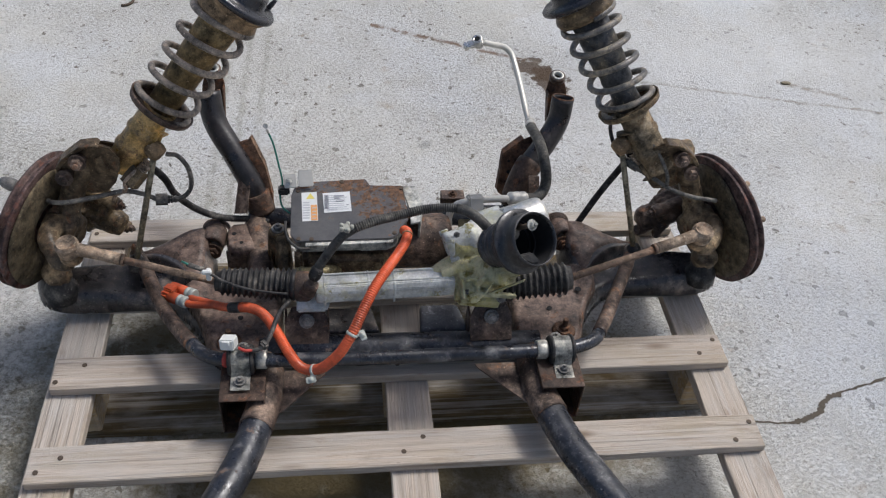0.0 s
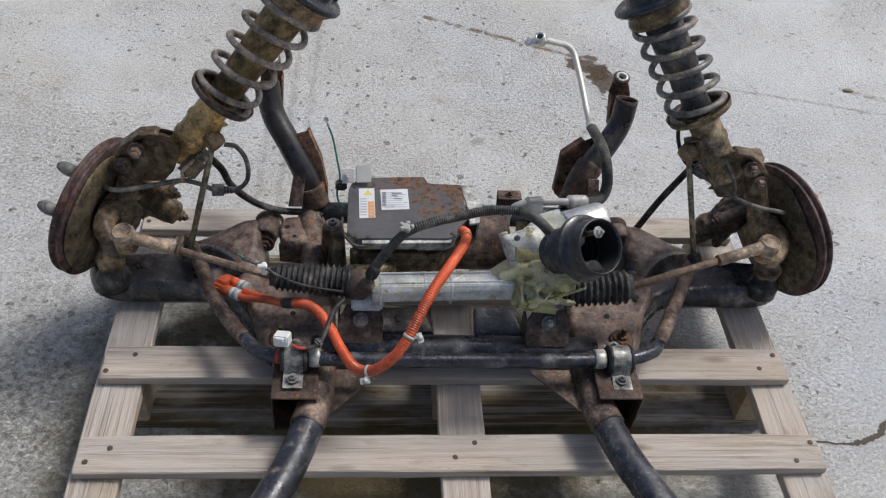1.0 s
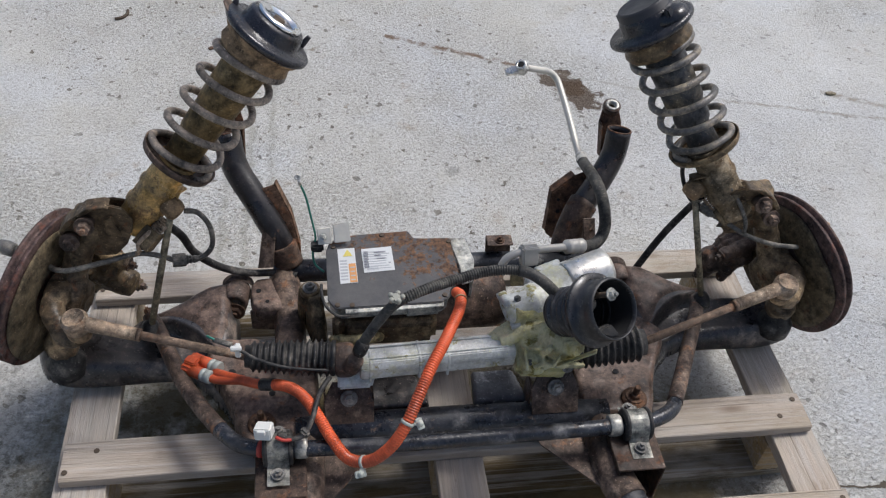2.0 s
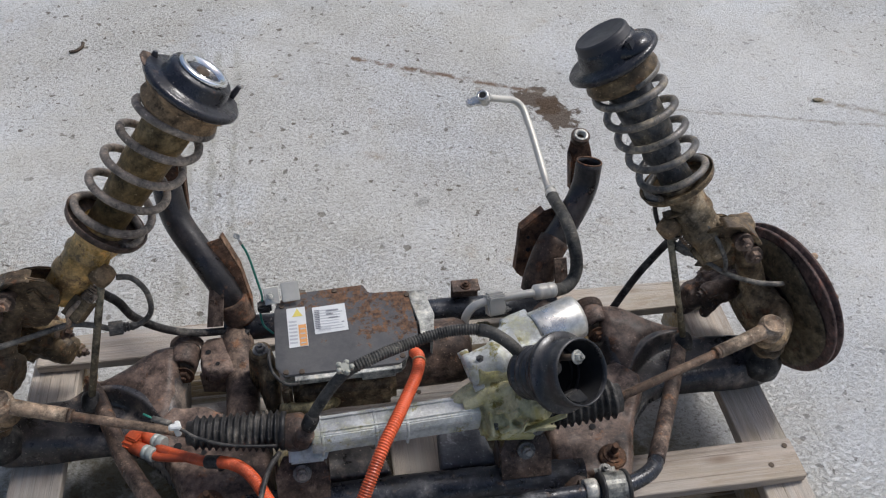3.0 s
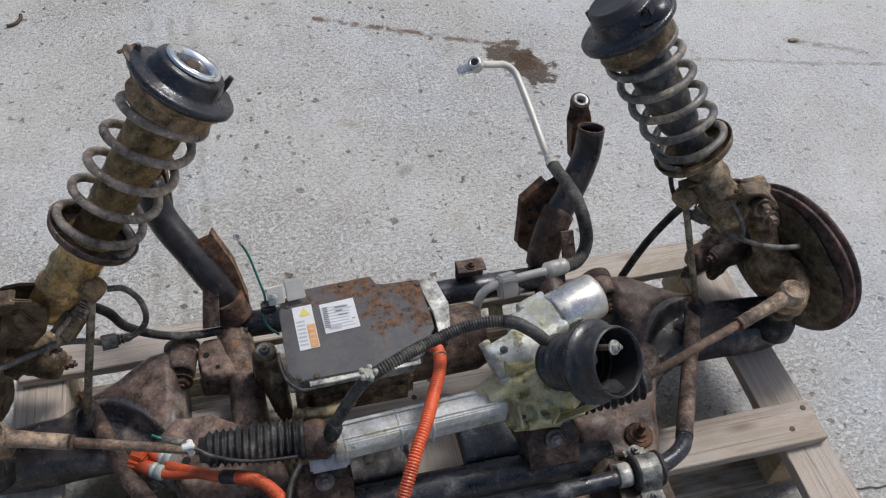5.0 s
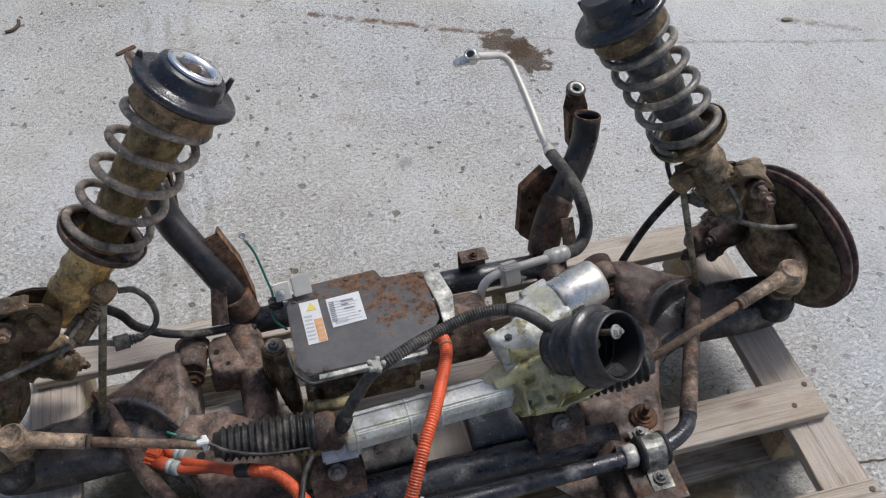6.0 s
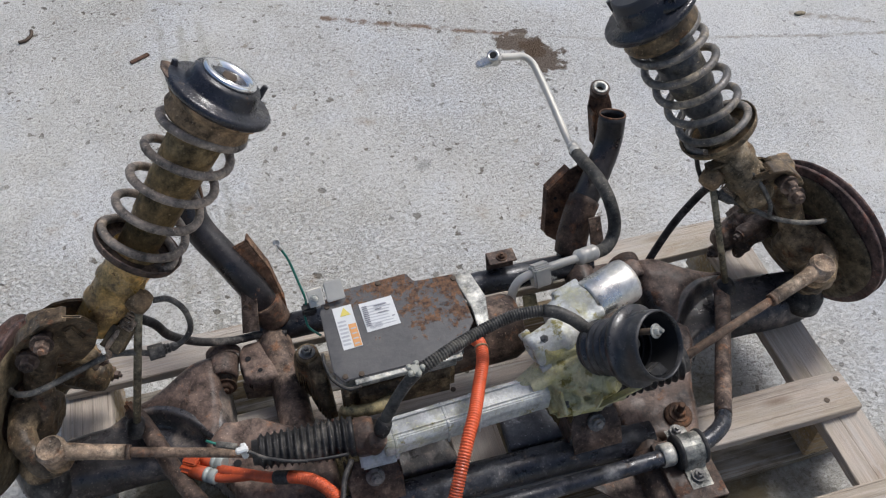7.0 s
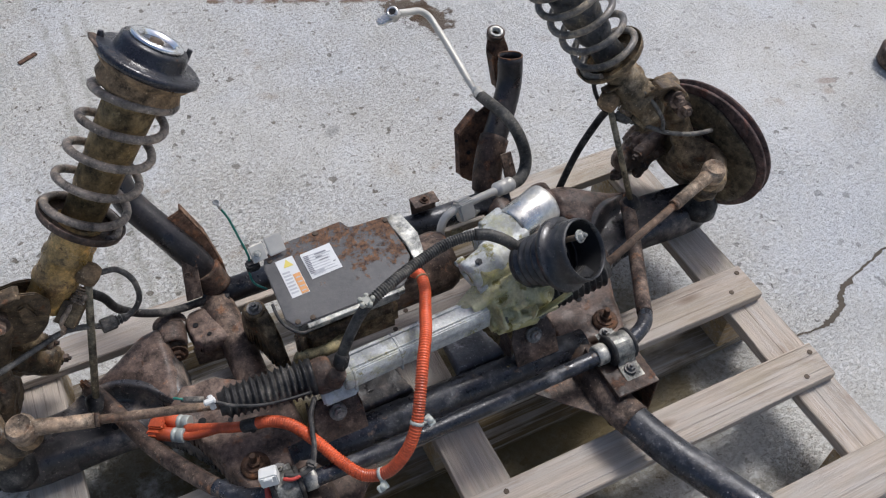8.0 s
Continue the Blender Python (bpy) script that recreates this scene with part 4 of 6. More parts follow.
    part("rear_bush", rb, BRACKET, a, "round rusty bush with a bolt through it")
    part("bush_bolt", bolt(B(), c + Vector((0.003 * s, -0.021, 0.003)), c + Vector((0.15 * s, -1, 0.15)), 0.011, 0.009), RUST, a, "rusty bolt head")
    part("drain_hole", turn(B(), [(0, 0.006), (0.0006, 0.006), (0.0006, 0)], at(P(0.455, 0.405, 0.1882)), 14, False), HOLE_SHADE, a, "punched hole")


for s in (-1, 1):
    build_arm(s)


# ---- struts ----
def build_strut(s, low, top):
    low, top = Vector(low), Vector(top)
    ax = (top - low).normalized()
    m = at(low, top)
    L = (top - low).length
    kind = "with bright bearing ring" if s < 0 else "with black plastic cap"
    st = thing("suspension_strut", "dirty suspension strut and coil spring " + kind, "strut", low - ax * 0.12, "front struts")
    # lower tube with clamp band and link bracket
    tb = B()
    turn(tb, [(-0.135, 0.0270), (-0.098, 0.0275), (-0.096, 0.0305), (-0.088, 0.0305), (-0.085, 0.0278), (-0.060, 0.0275), (-0.057, 0.0300), (-0.050, 0.0300), (-0.047, 0.0275), (-0.03, 0.0270), (-0.012, 0.027), (0.0, 0.030), (0.0, 0.0)], m, 30)
    tube = part("damper_tube", tb, OLIVE if s < 0 else TAN, st, "olive-painted dirty tube")
    seat = B()
    turn(seat, [(-0.012, 0.026), (-0.010, 0.034), (-0.006, 0.046), (-0.002, 0.0545), (0.008, 0.0570), (0.009, 0.0556), (0.000, 0.0530), (-0.003, 0.045), (-0.003, 0.02)], m, 36)
    part("lower_spring_seat", seat, BROWN if s < 0 else CAST, st, "rusty dished spring seat")
    cov = B()
    prof = [(-0.002, 0.0250)]
    if s < 0:
        prof += [(0.05, 0.0262), (0.055, 0.0275), (0.10, 0.0290), (0.105, 0.0302), (0.165, 0.0325), (0.20, 0.0335)]
    else:
        prof += [(0.03, 0.0225), (0.045, 0.0225), (0.05, 0.0265), (0.06, 0.028), (0.07, 0.0262), (0.085, 0.0285), (0.088, 0.0300), (0.13, 0.0305), (0.20, 0.0315)]
    turn(cov, prof + [(L * 0.80, 0.0)], m, 28)
    part("dust_cover", cov, COVER if s < 0 else COVER_DARK, st, "dusty dark plastic sleeve")
    # coil spring
    turns, R, r = (5.45 if s < 0 else 5.85), (0.0492 if s < 0 else 0.0470), 0.0056
    z0, z1 = 0.004, L * 0.755
    phase = radians(200 if s < 0 else -20)
    line = []
    n = int(turns * 26)
    for i in range(n + 1):
        u = i / n
        w = u * turns
        # closed ends: pitch is small in the first and last half turn
        z = z0 + (z1 - z0) * (0.025 * min(1, w / 0.6) + 0.95 * min(1, max(0, (w - 0.55) / (turns - 1.1))) + 0.025 * max(0, min(1, (w - turns + 0.6) / 0.6)))
        rr = R * (0.98 if w < 0.4 else 1.0)
        ang = phase + s * -2 * math.pi * w
        line.append(m @ Vector((rr * math.cos(ang), rr * math.sin(ang), z)))
    part("coil_spring", sweep(B(), line, r, 10), COIL if s < 0 else COIL_DARK, st, "grey-brown coil spring")
    # upper seat and mount
    up = B()
    h = L * 0.755
    if s < 0:
        turn(up, [(h - 0.008, 0.036), (h - 0.006, 0.0475), (h + 0.003, 0.0525), (h + 0.010, 0.0505), (h + 0.016, 0.0500), (h + 0.022, 0.0560), (h + 0.027, 0.0592), (h + 0.030, 0.0570), (h + 0.030, 0)], m, 40)
    else:
        turn(up, [(h - 0.004, 0.036), (h - 0.002, 0.0485), (h + 0.006, 0.0525), (h + 0.012, 0.0510), (h + 0.018, 0.0475), (h + 0.024, 0.0500), (h + 0.030, 0.048), (h + 0.030, 0)], m, 34)
    part("upper_spring_seat", up, RUBBER_BROWN if s < 0 else CAST, st, "dusty brown rubber seat")
    k = h + 0.031
    mt = B()
    turn(mt, [(k - 0.004, 0.044), (k - 0.003, 0.060), (k + 0.001, 0.0645), (k + 0.006, 0.0645), (k + 0.009, 0.061), (k + 0.009, 0.046), (k + 0.013, 0.0435), (k + 0.026, 0.0415), (k + 0.030, 0.039), (k + 0.031, 0.0)], m, 40)
    mount = part("top_mount", mt, GLOSS, st, "glossy black pressed mount")
    for ang in ((52, 283) if s < 0 else (240,)):
        a = radians(ang)
        tabs = B()
        p = m @ Vector((0.058 * math.cos(a), 0.058 * math.sin(a), k + 0.004))
        q = m @ Vector((0.061 * math.cos(a), 0.061 * math.sin(a), k + (0.015 if ang == 52 else 0.027)))
        sweep(tabs, [p, p.lerp(q, 0.5), p.lerp(q, 0.9), q], 0.004, 8, True, lambda i, u: 0.0045 if u < 0.6 else 0.0034)
        prism(tabs, [(-0.013, -0.004), (0.013, -0.004), (0.009, 0.009), (-0.009, 0.009)], 0, 0.003, m @ Matrix.Translation((0, 0, k + 0.003)) @ Matrix.Rotation(a - math.pi / 2, 4, "Z") @ Matrix.Translation((0, 0.058, 0)), 0.0008, 1)
        part("mount_stud", tabs, GLOSS, mount, "dark threaded stud")
    if s < 0:
        tg = B()
        a = radians(66)
        prism(tg, [(-0.026, -0.008), (0.026, -0.008), (0.020, 0.006), (0.010, 0.013), (-0.006, 0.013), (-0.018, 0.006)], 0, 0.0025, m @ Matrix.Translation((0, 0, k + 0.004)) @ Matrix.Rotation(a - math.pi / 2, 4, "Z") @ Matrix.Translation((0, 0.060, 0)) @ Matrix.Rotation(0.25, 4, "X"), 0.0008, 1)
        part("mount_tab", tg, BROWN, mount, "bent rusty locating tab")
    if s < 0:
        rg = B()
        turn(rg, [(k + 0.030, 0.0330), (k + 0.034, 0.0330), (k + 0.036, 0.0315), (k + 0.0355, 0.0235), (k + 0.030, 0.0215), (k + 0.027, 0.019), (k + 0.027, 0.0)], m, 40)
        ring = part("bearing_ring", rg, CHROME, mount, "bright metal ring")
        part("bearing_centre", turn(B(), [(k + 0.0275, 0.0185), (k + 0.029, 0.018), (k + 0.0295, 0.009), (k + 0.034, 0.008), (k + 0.034, 0)], m, 24), NAIL, ring, "dark centre nut")
    else:
        cp = B()
        turn(cp, [(k + 0.008, 0.0425), (k + 0.020, 0.0415), (k + 0.022, 0.0392), (k + 0.040, 0.0378), (k + 0.0435, 0.0350), (k + 0.0430, 0.0330), (k + 0.0428, 0.0)], m, 40)
        lobe = turn(B(), [(k + 0.004, 0.030), (k + 0.014, 0.029), (k + 0.021, 0.024), (k + 0.025, 0.014), (k + 0.0255, 0.0)], m @ Matrix.Translation((0.006, 0.032, 0)), 24)
        part("mount_lobe", lobe, GLOSS, mount, "rounded bearing housing")
        cap = part("mount_cap", cp, CAP, mount, "black plastic cap with a flat top")
        for ang in (60,):
            a = radians(ang)
            lg = box(B(), (0.010, 0.014, 0.026), m @ Matrix.Rotation(a, 4, "Z") @ Matrix.Translation((0.048, 0, k + 0.018)), 0.003, 2)
            part("cap_lug", lg, CAP, cap)
    # welded bracket that grips the knuckle: two plates and two through bolts
    P = side(s)
    shape = [(0.470, 0.468), (0.492, 0.478), (0.518, 0.474), (0.552, 0.444), (0.566, 0.424), (0.568, 0.398), (0.556, 0.372), (0.530, 0.350), (0.502, 0.350), (0.480, 0.378), (0.466, 0.412), (0.460, 0.440)]
    if s > 0:
        shape = [(x - 0.012, z - 0.012) for x, z in shape]
    mm = Matrix.Translation((CX, 0.448 + 0.42 * 0.22, 0)) @ Matrix(((s, 0, 0, 0), (0, -0.22, -1, 0), (0, 1, 0, 0), (0, 0, 0, 1)))
    kb = prism(B(), shape, -0.016, -0.0115, mm, 0.0018, 2)
    prism(kb, [(0.508 + (x - 0.508) * 0.78, 0.392 + (z - 0.392) * 0.55) for x, z in shape], -0.066, -0.0615, mm, 0.0018, 2)
    # folded outer lip and a pressed rib on the front plate
    lip = [(x, z) for x, z in shape[1:6]]
    inner = [(x - 0.006, z - 0.005) for x, z in lip][::-1]
    prism(kb, lip + inner, -0.030, -0.006, mm, 0.0012, 1)
    x0, z0 = shape[0]
    prism(kb, [(x0 + 0.016, z0 - 0.012), (x0 + 0.030, z0 - 0.020), (x0 + 0.040, z0 - 0.085), (x0 + 0.026, z0 - 0.090), (x0 + 0.010, z0 - 0.050)], -0.013, -0.0065, mm, 0.003, 2)
    part("knuckle_bracket", kb, BRACKET, st, "dirty brown welded knuckle bracket")
    sk = B()
    turn(sk, [(-0.150, 0.0280), (-0.148, 0.0325), (-0.118, 0.0335), (-0.094, 0.0322), (-0.088, 0.0305), (-0.084, 0.0280)], m, 28, caps=False)
    part("grip_sleeve", sk, OLIVE if s < 0 else TAN, tube, "rust-pitted sleeve welded round the tube", 0.0028, 0.0035)
    for bx, bz in ((0.524, 0.446), (0.554, 0.408)):
        bx, bz = (bx, bz) if s < 0 else (bx - 0.014, bz - 0.010)
        p = P(bx, 0.446 + 0.22 * (0.42 - bz), bz)
        part("bracket_bolt", bolt(turn(B(), [(-0.022, 0.0), (-0.022, 0.012), (-0.004, 0.012), (0, 0.014), (0.003, 0.013), (0.003, 0)], at(p, p + Vector((0, -1, 0.22))), 16), p + Vector((0, -0.003, 0.0005)), p + Vector((0, -1, 0.22)), 0.0095, 0.012), BROWN, st, "grimy through bolt")
    # bracket that carries the top of the drop link
    lk = P(0.405, 0.486, 0.440)
    br = B()
    c = m @ Vector((0, 0, -0.068))
    mid = c.lerp(lk, 0.60)
    mm = at(mid, lk, ax)
    box(br, (0.0035, 0.046, (lk - c).length * 0.95), mm, 0.001, 1)
    box(br, (0.022, 0.0035, (lk - c).length * 0.95), mm @ Matrix.Translation((0.011, 0.022, 0)), 0.001, 1)
    part("link_bracket", br, OLIVE if s < 0 else CAST, tube, "dirty folded link bracket")
    return st


build_strut(-1, (-0.402, 0.511, 0.504), (-0.242, 0.551, 0.710))
build_strut(1, (0.405, 0.506, 0.506), (0.281, 0.578, 0.702))


# ---- drop links ----
def build_link(s):
    P = side(s)
    top, bot = P(0.408, 0.482, 0.438), P(0.470, 0.440, 0.212)
    lk = thing("drop_link", "thin rusty stabiliser drop link with dark rubber joints", "drop link", bot, "drop links")
    part("link_rod", sweep(B(), [top, top.lerp(bot, 0.5), bot], 0.0054, 10), LINK, lk, "slim olive-grey rod")
    for nm, c, r in (("upper_joint", top, 0.0165), ("lower_joint", bot, 0.0145)):
        bm = B()
        d = Vector((0.5 * s, 0.25, 0.45)) if nm == "upper_joint" else Vector((0.1 * s, 0.9, 0.3))
        turn(bm, [(-0.016, 0.006), (-0.014, r * 0.8), (-0.006, r), (0.006, r), (0.013, r * 0.8), (0.015, 0.005), (0.015, 0)], at(c, c + d), 20)
        part(nm, bm, RUBBER_BROWN if nm == "upper_joint" else RUBBER, lk, "round dusty joint")


for s in (-1, 1):
    build_link(s)


# ---- hubs, discs and brakes ----
def build_corner(s, c, low, ax):
    c = Vector(c)
    n = Vector((s, 0.343, 0.13)).normalized() if s > 0 else Vector((s, 0.39, 0.20)).normalized()
    P = side(s)
    hub = thing("brake_hub", "rust-brown wheel hub with vented brake disc, dust shield and caliper", "wheel hub", c - Vector((0, 0, 0.13)), "front hubs")
    m = at(c, c + n)
    R = 0.129 if s > 0 else 0.126
    d = B()
    turn(d, [(-0.010, 0.060), (-0.010, R - 0.001), (-0.009, R), (-0.0045, R), (-0.004, R - 0.006), (0.004, R - 0.006), (0.0045, R), (0.009, R), (0.010, R - 0.001), (0.010, 0.074), (0.030, 0.071), (0.032, 0.068), (0.032, 0)], m, 64)
    disc = part("brake_disc", d, DISC, hub, "rusty vented brake disc")
    vane = bmesh.new()
    for k in range(44):
        box(vane, (0.010, 0.0022, 0.0085), m @ Matrix.Rotation(2 * math.pi * k / 44, 4, "Z") @ Matrix.Translation((R - 0.014, 0, 0)), 0)
    part("vane", vane, DISC, disc)
    sh = B()
    # dished shield with a notched rim
    rings = []
    seg = 72
    for h, rr in ((-0.014, 0.045), (-0.020, 0.060), (-0.020, 0.085), (-0.016, 0.104), (-0.0145, 0.116), (-0.0125, 0.116), (-0.014, 0.104), (-0.017, 0.085)):
        ring = []
        for k in range(seg):
            a = 2 * math.pi * k / seg
            cut = 1 - 0.10 * max(0, math.cos(a * 1 - 2.2)) ** 6 + 0.012 * math.sin(5 * a)
            ring.append(sh.verts.new(m @ Vector((rr * cut * math.cos(a), rr * cut * math.sin(a), h))))
        rings.append(ring)
    for a, b in zip(rings[:-1], rings[1:]):
        for k in range(seg):
            sh.faces.new((a[k], a[(k + 1) % seg], b[(k + 1) % seg], b[k])).smooth = True
    part("dust_shield", sh, SHIELD, hub, "dull olive dust shield")
    for k in range(4):
        a = radians((8 if s < 0 else 80) + 90 * k)
        p = m @ Vector((0.052 * math.cos(a), 0.052 * math.sin(a), 0.031))
        mm = at(p, p + n)
        if s < 0:
            w = turn(B(), [(0, 0.0062), (0.016, 0.0062)], mm, 10)
            turn(w, [(0.016, 0.0075), (0.018, 0.0110), (0.030, 0.0120), (0.040, 0.0100), (0.047, 0.0060), (0.048, 0)], mm, 14)
        else:
            w = turn(B(), [(0, 0.0062), (0.040, 0.0062), (0.043, 0.0048), (0.043, 0)], mm, 12)
        part("wheel_nut" if s < 0 else "wheel_stud", w, DULL if s < 0 else ROD, disc, "dull steel wheel nut" if s < 0 else "dusty wheel stud")
    # knuckle casting
    k = B()
    turn(k, [(-0.070, 0.024), (-0.066, 0.032), (-0.030, 0.037), (-0.018, 0.042), (-0.018, 0)], m, 24)
    core = c - n * 0.045
    grip = P(0.530, 0.478, 0.405)
    sweep(k, spline([grip + Vector((-0.012 * s, 0, 0.020)), grip, grip.lerp(core, 0.5) + Vector((s * 0.006, 0.008, 0.0)), core], 6), 0.020, 14)
    box(k, (0.044, 0.036, 0.060), Matrix.Translation(grip + Vector((0, 0.014, 0))), 0.006, 2)
    bj = P(0.600, 0.405, 0.226)
    sweep(k, spline([core + Vector((0, -0.006, -0.01)), core.lerp(bj, 0.55) + Vector((0.004 * s, 0.004, 0)), bj], 6), 0.022, 14, True, lambda i, u: 0.024 - 0.006 * u)
    turn(k, [(-0.018, 0.020), (-0.014, 0.024), (0.010, 0.024), (0.014, 0.018), (0.014, 0)], at(bj, bj + Vector((0.1 * s, -0.35, 0.9))), 20)
    tie = P(0.546, 0.352, 0.306)
    sweep(k, spline([core + Vector((0.006 * s, -0.008, 0.026)), core.lerp(tie, 0.40) + Vector((0.026 * s, -0.010, 0.022)), tie + Vector((0.022 * s, 0.006, -0.004)), tie], 6), 0.016, 12, True, lambda i, u: 0.020 - 0.006 * u)
    part("knuckle", k, BRACKET, hub, "rough dirty cast steering knuckle", 0.0038, 0.006)
    # caliper behind the axle
    rear = c + Vector((-s * 0.070, 0.082, -0.052))
    M = at(rear, rear + n, (0, -0.45, 1))
    cal = B()
    box(cal, (0.052, 0.078, 0.052), M @ Matrix.Translation((0.012, 0, 0.020)), 0.010, 2)
    box(cal, (0.062, 0.060, 0.040), M @ Matrix.Translation((-0.004, 0.008, -0.008)), 0.012, 2)
    turn(cal, [(-0.052, 0.012), (-0.048, 0.022), (-0.02, 0.025), (0.0, 0.025), (0.0, 0)], M @ Matrix.Translation((0.004, -0.014, 0)), 20)
    turn(cal, [(-0.046, 0.008), (-0.042, 0.013), (0.03, 0.013), (0.03, 0)], M @ Matrix.Translation((-0.010, 0.046, 0)), 16)
    turn(cal, [(-0.050, 0.008), (-0.046, 0.012), (0.03, 0.012), (0.03, 0)], M @ Matrix.Translation((-0.006, -0.050, 0)), 16)
    box(cal, (0.022, 0.030, 0.030), M @ Matrix.Translation((-0.028, 0.030, 0.0)), 0.005, 2)
    box(cal, (0.018, 0.050, 0.014), M @ Matrix.Translation((-0.030, -0.020, -0.018)), 0.004, 2)
    box(cal, (0.044, 0.070, 0.016), M @ Matrix.Translation((0.030, 0, 0.070)), 0.006, 2)
    part("caliper", cal, CAST if s < 0 else BROWN, hub, "grimy cast brake caliper", 0.0036, 0.007)
    for xx, yy in ((-0.010, 0.046), (-0.006, -0.050)):
        p = M @ Vector((xx, yy, -0.046))
        part("caliper_bolt", bolt(B(), p, p - n, 0.0075, 0.010), BROWN, hub, "dark caliper bolt")


for s, lo, hi, c in ((-1, (-0.402, 0.511, 0.504), (-0.242, 0.551, 0.710), (-0.627, 0.462, 0.302)), (1, (0.403, 0.506, 0.506), (0.276, 0.580, 0.712), (0.616, 0.463, 0.275))):
    build_corner(s, c, Vector(lo), (Vector(hi) - Vector(lo)).normalized())


# ---- anti-roll bar ----
def build_bar():
    b = thing("anti_roll_bar", "black anti-roll bar with grey clamps, rusty towards its bent ends", "anti-roll bar", (CX, 0.175, 0.232))
    line = [(-0.486, 0.474, 0.206), (-0.468, 0.440, 0.206), (-0.445, 0.385, 0.212), (-0.415, 0.318, 0.216), (-0.371, 0.246, 0.226), (-0.333, 0.198, 0.236), (-0.292, 0.178, 0.244), (-0.24, 0.172, 0.248), (-0.1, 0.170, 0.246), (0.05, 0.172, 0.244), (0.238, 0.176, 0.242), (0.282, 0.182, 0.240), (0.322, 0.203, 0.234), (0.345, 0.238, 0.224), (0.372, 0.285, 0.216), (0.405, 0.345, 0.210), (0.440, 0.410, 0.205), (0.458, 0.452, 0.206)]
    L = spline(line, 6)
    part("bar", sweep(B(), L, 0.0118, 16), BLACK, b, "scuffed black bar")
    for s, a0 in ((-1, 0), (1, len(L) - 1)):
        seg = L[:27] if s < 0 else L[-28:]
        part("bar_arm", sweep(B(), seg, 0.0125, 16), BROWN, b, "rust-stained bar end")
        e = L[a0]
        d = (L[1] - L[0]) if s < 0 else (L[-2] - L[-1])
        eye = B()
        box(eye, (0.012, 0.030, 0.026), at(e, e + d, (0, 0, 1)), 0.004, 2)
        part("bar_eye", eye, RUST, b, "flattened rusty eye")
    for s, cx, cy, cz in ((-1, -0.273, 0.176, 0.246), (1, 0.256, 0.178, 0.241)):
        c = Vector((cx, cy, cz))
        m = at(c, c + Vector((1, 0.02, 0)))
        bu = B()
        turn(bu, [(-0.021, 0.0135), (-0.021, 0.0225), (-0.019, 0.0245), (-0.015, 0.0245), (-0.014, 0.0205), (0.014, 0.0205), (0.015, 0.0245), (0.019, 0.0245), (0.021, 0.0225), (0.021, 0.0135)], m, 28)
        part("bushing", bu, RUBBER, b, "black rubber bushing")
        # strap: bent band over the bushing with feet fore and aft
        out = []
        r = 0.0225
        for k in range(13):
            a = math.pi * k / 12
            out.append((r * math.cos(a), r * math.sin(a)))
        path = [(-0.052, -0.012), (-0.026, -0.010), (-0.023, -0.004)] + out[::-1] + [(0.023, -0.004), (0.026, -0.010), (0.040, -0.012)]
        st = B()
        rows = []
        w = 0.0155
        for u, v in path:
            rows.append([st.verts.new((c.x + dx, c.y + u, c.z + v + (0 if abs(u) < 0.024 else 0))) for dx in (-w, w)])
        for a, bb in zip(rows[:-1], rows[1:]):
            st.faces.new((a[0], a[1], bb[1], bb[0]))
        bmesh.ops.solidify(st, geom=st.faces[:], thickness=0.003)
        strap = part("clamp_strap", st, ZINC, b, "grey zinc clamp strap")
        for dy in (-0.036, 0.034):
            part("clamp_bolt", bolt(B(), (c.x, c.y + dy, c.z - 0.009), (c.x, c.y + dy, 1), 0.0065, 0.007), DULL, strap, "grey bolt")
        col = B()
        cc = c + Vector((-s * 0.033, 0, 0.0005))
        mm = at(cc, cc + Vector((1, 0.02, 0)))
        turn(col, [(-0.009, 0.0118), (-0.009, 0.0160), (-0.003, 0.0165), (0.006, 0.0165), (0.009, 0.0150), (0.009, 0.0118)], mm, 24)
        part("collar", col, COLLAR, b, "pale alloy collar")
    part("red_tape", sweep(B(), L[35:37], 0.0124, 14), RED, b, "band of red tape")


build_bar()


# ---- steering rack ----
def bellows(bm, a, b, r0, r1, folds):
    """A pleated rubber boot that narrows from r0 to r1."""
    a, b = Vector(a), Vector(b)
    L = (b - a).length
    prof = [(0, 0), (0, r0 * 0.92), (L * 0.05, r0 * 0.92)]
    for i in range(folds):
        u0 = 0.06 + 0.88 * i / folds
        rr = r0 + (r1 - r0) * (i / max(1, folds - 1))
        for q, k in ((0.0, 0.80), (0.22, 0.86), (0.42, 0.99), (0.55, 1.0), (0.75, 0.86), (0.95, 0.80)):
            prof.append((L * (u0 + 0.88 / folds * q), rr * k))
    prof += [(L * 0.95, r1 * 0.72), (L, r1 * 0.70), (L, 0)]
    return turn(bm, prof, at(a, b), 26)


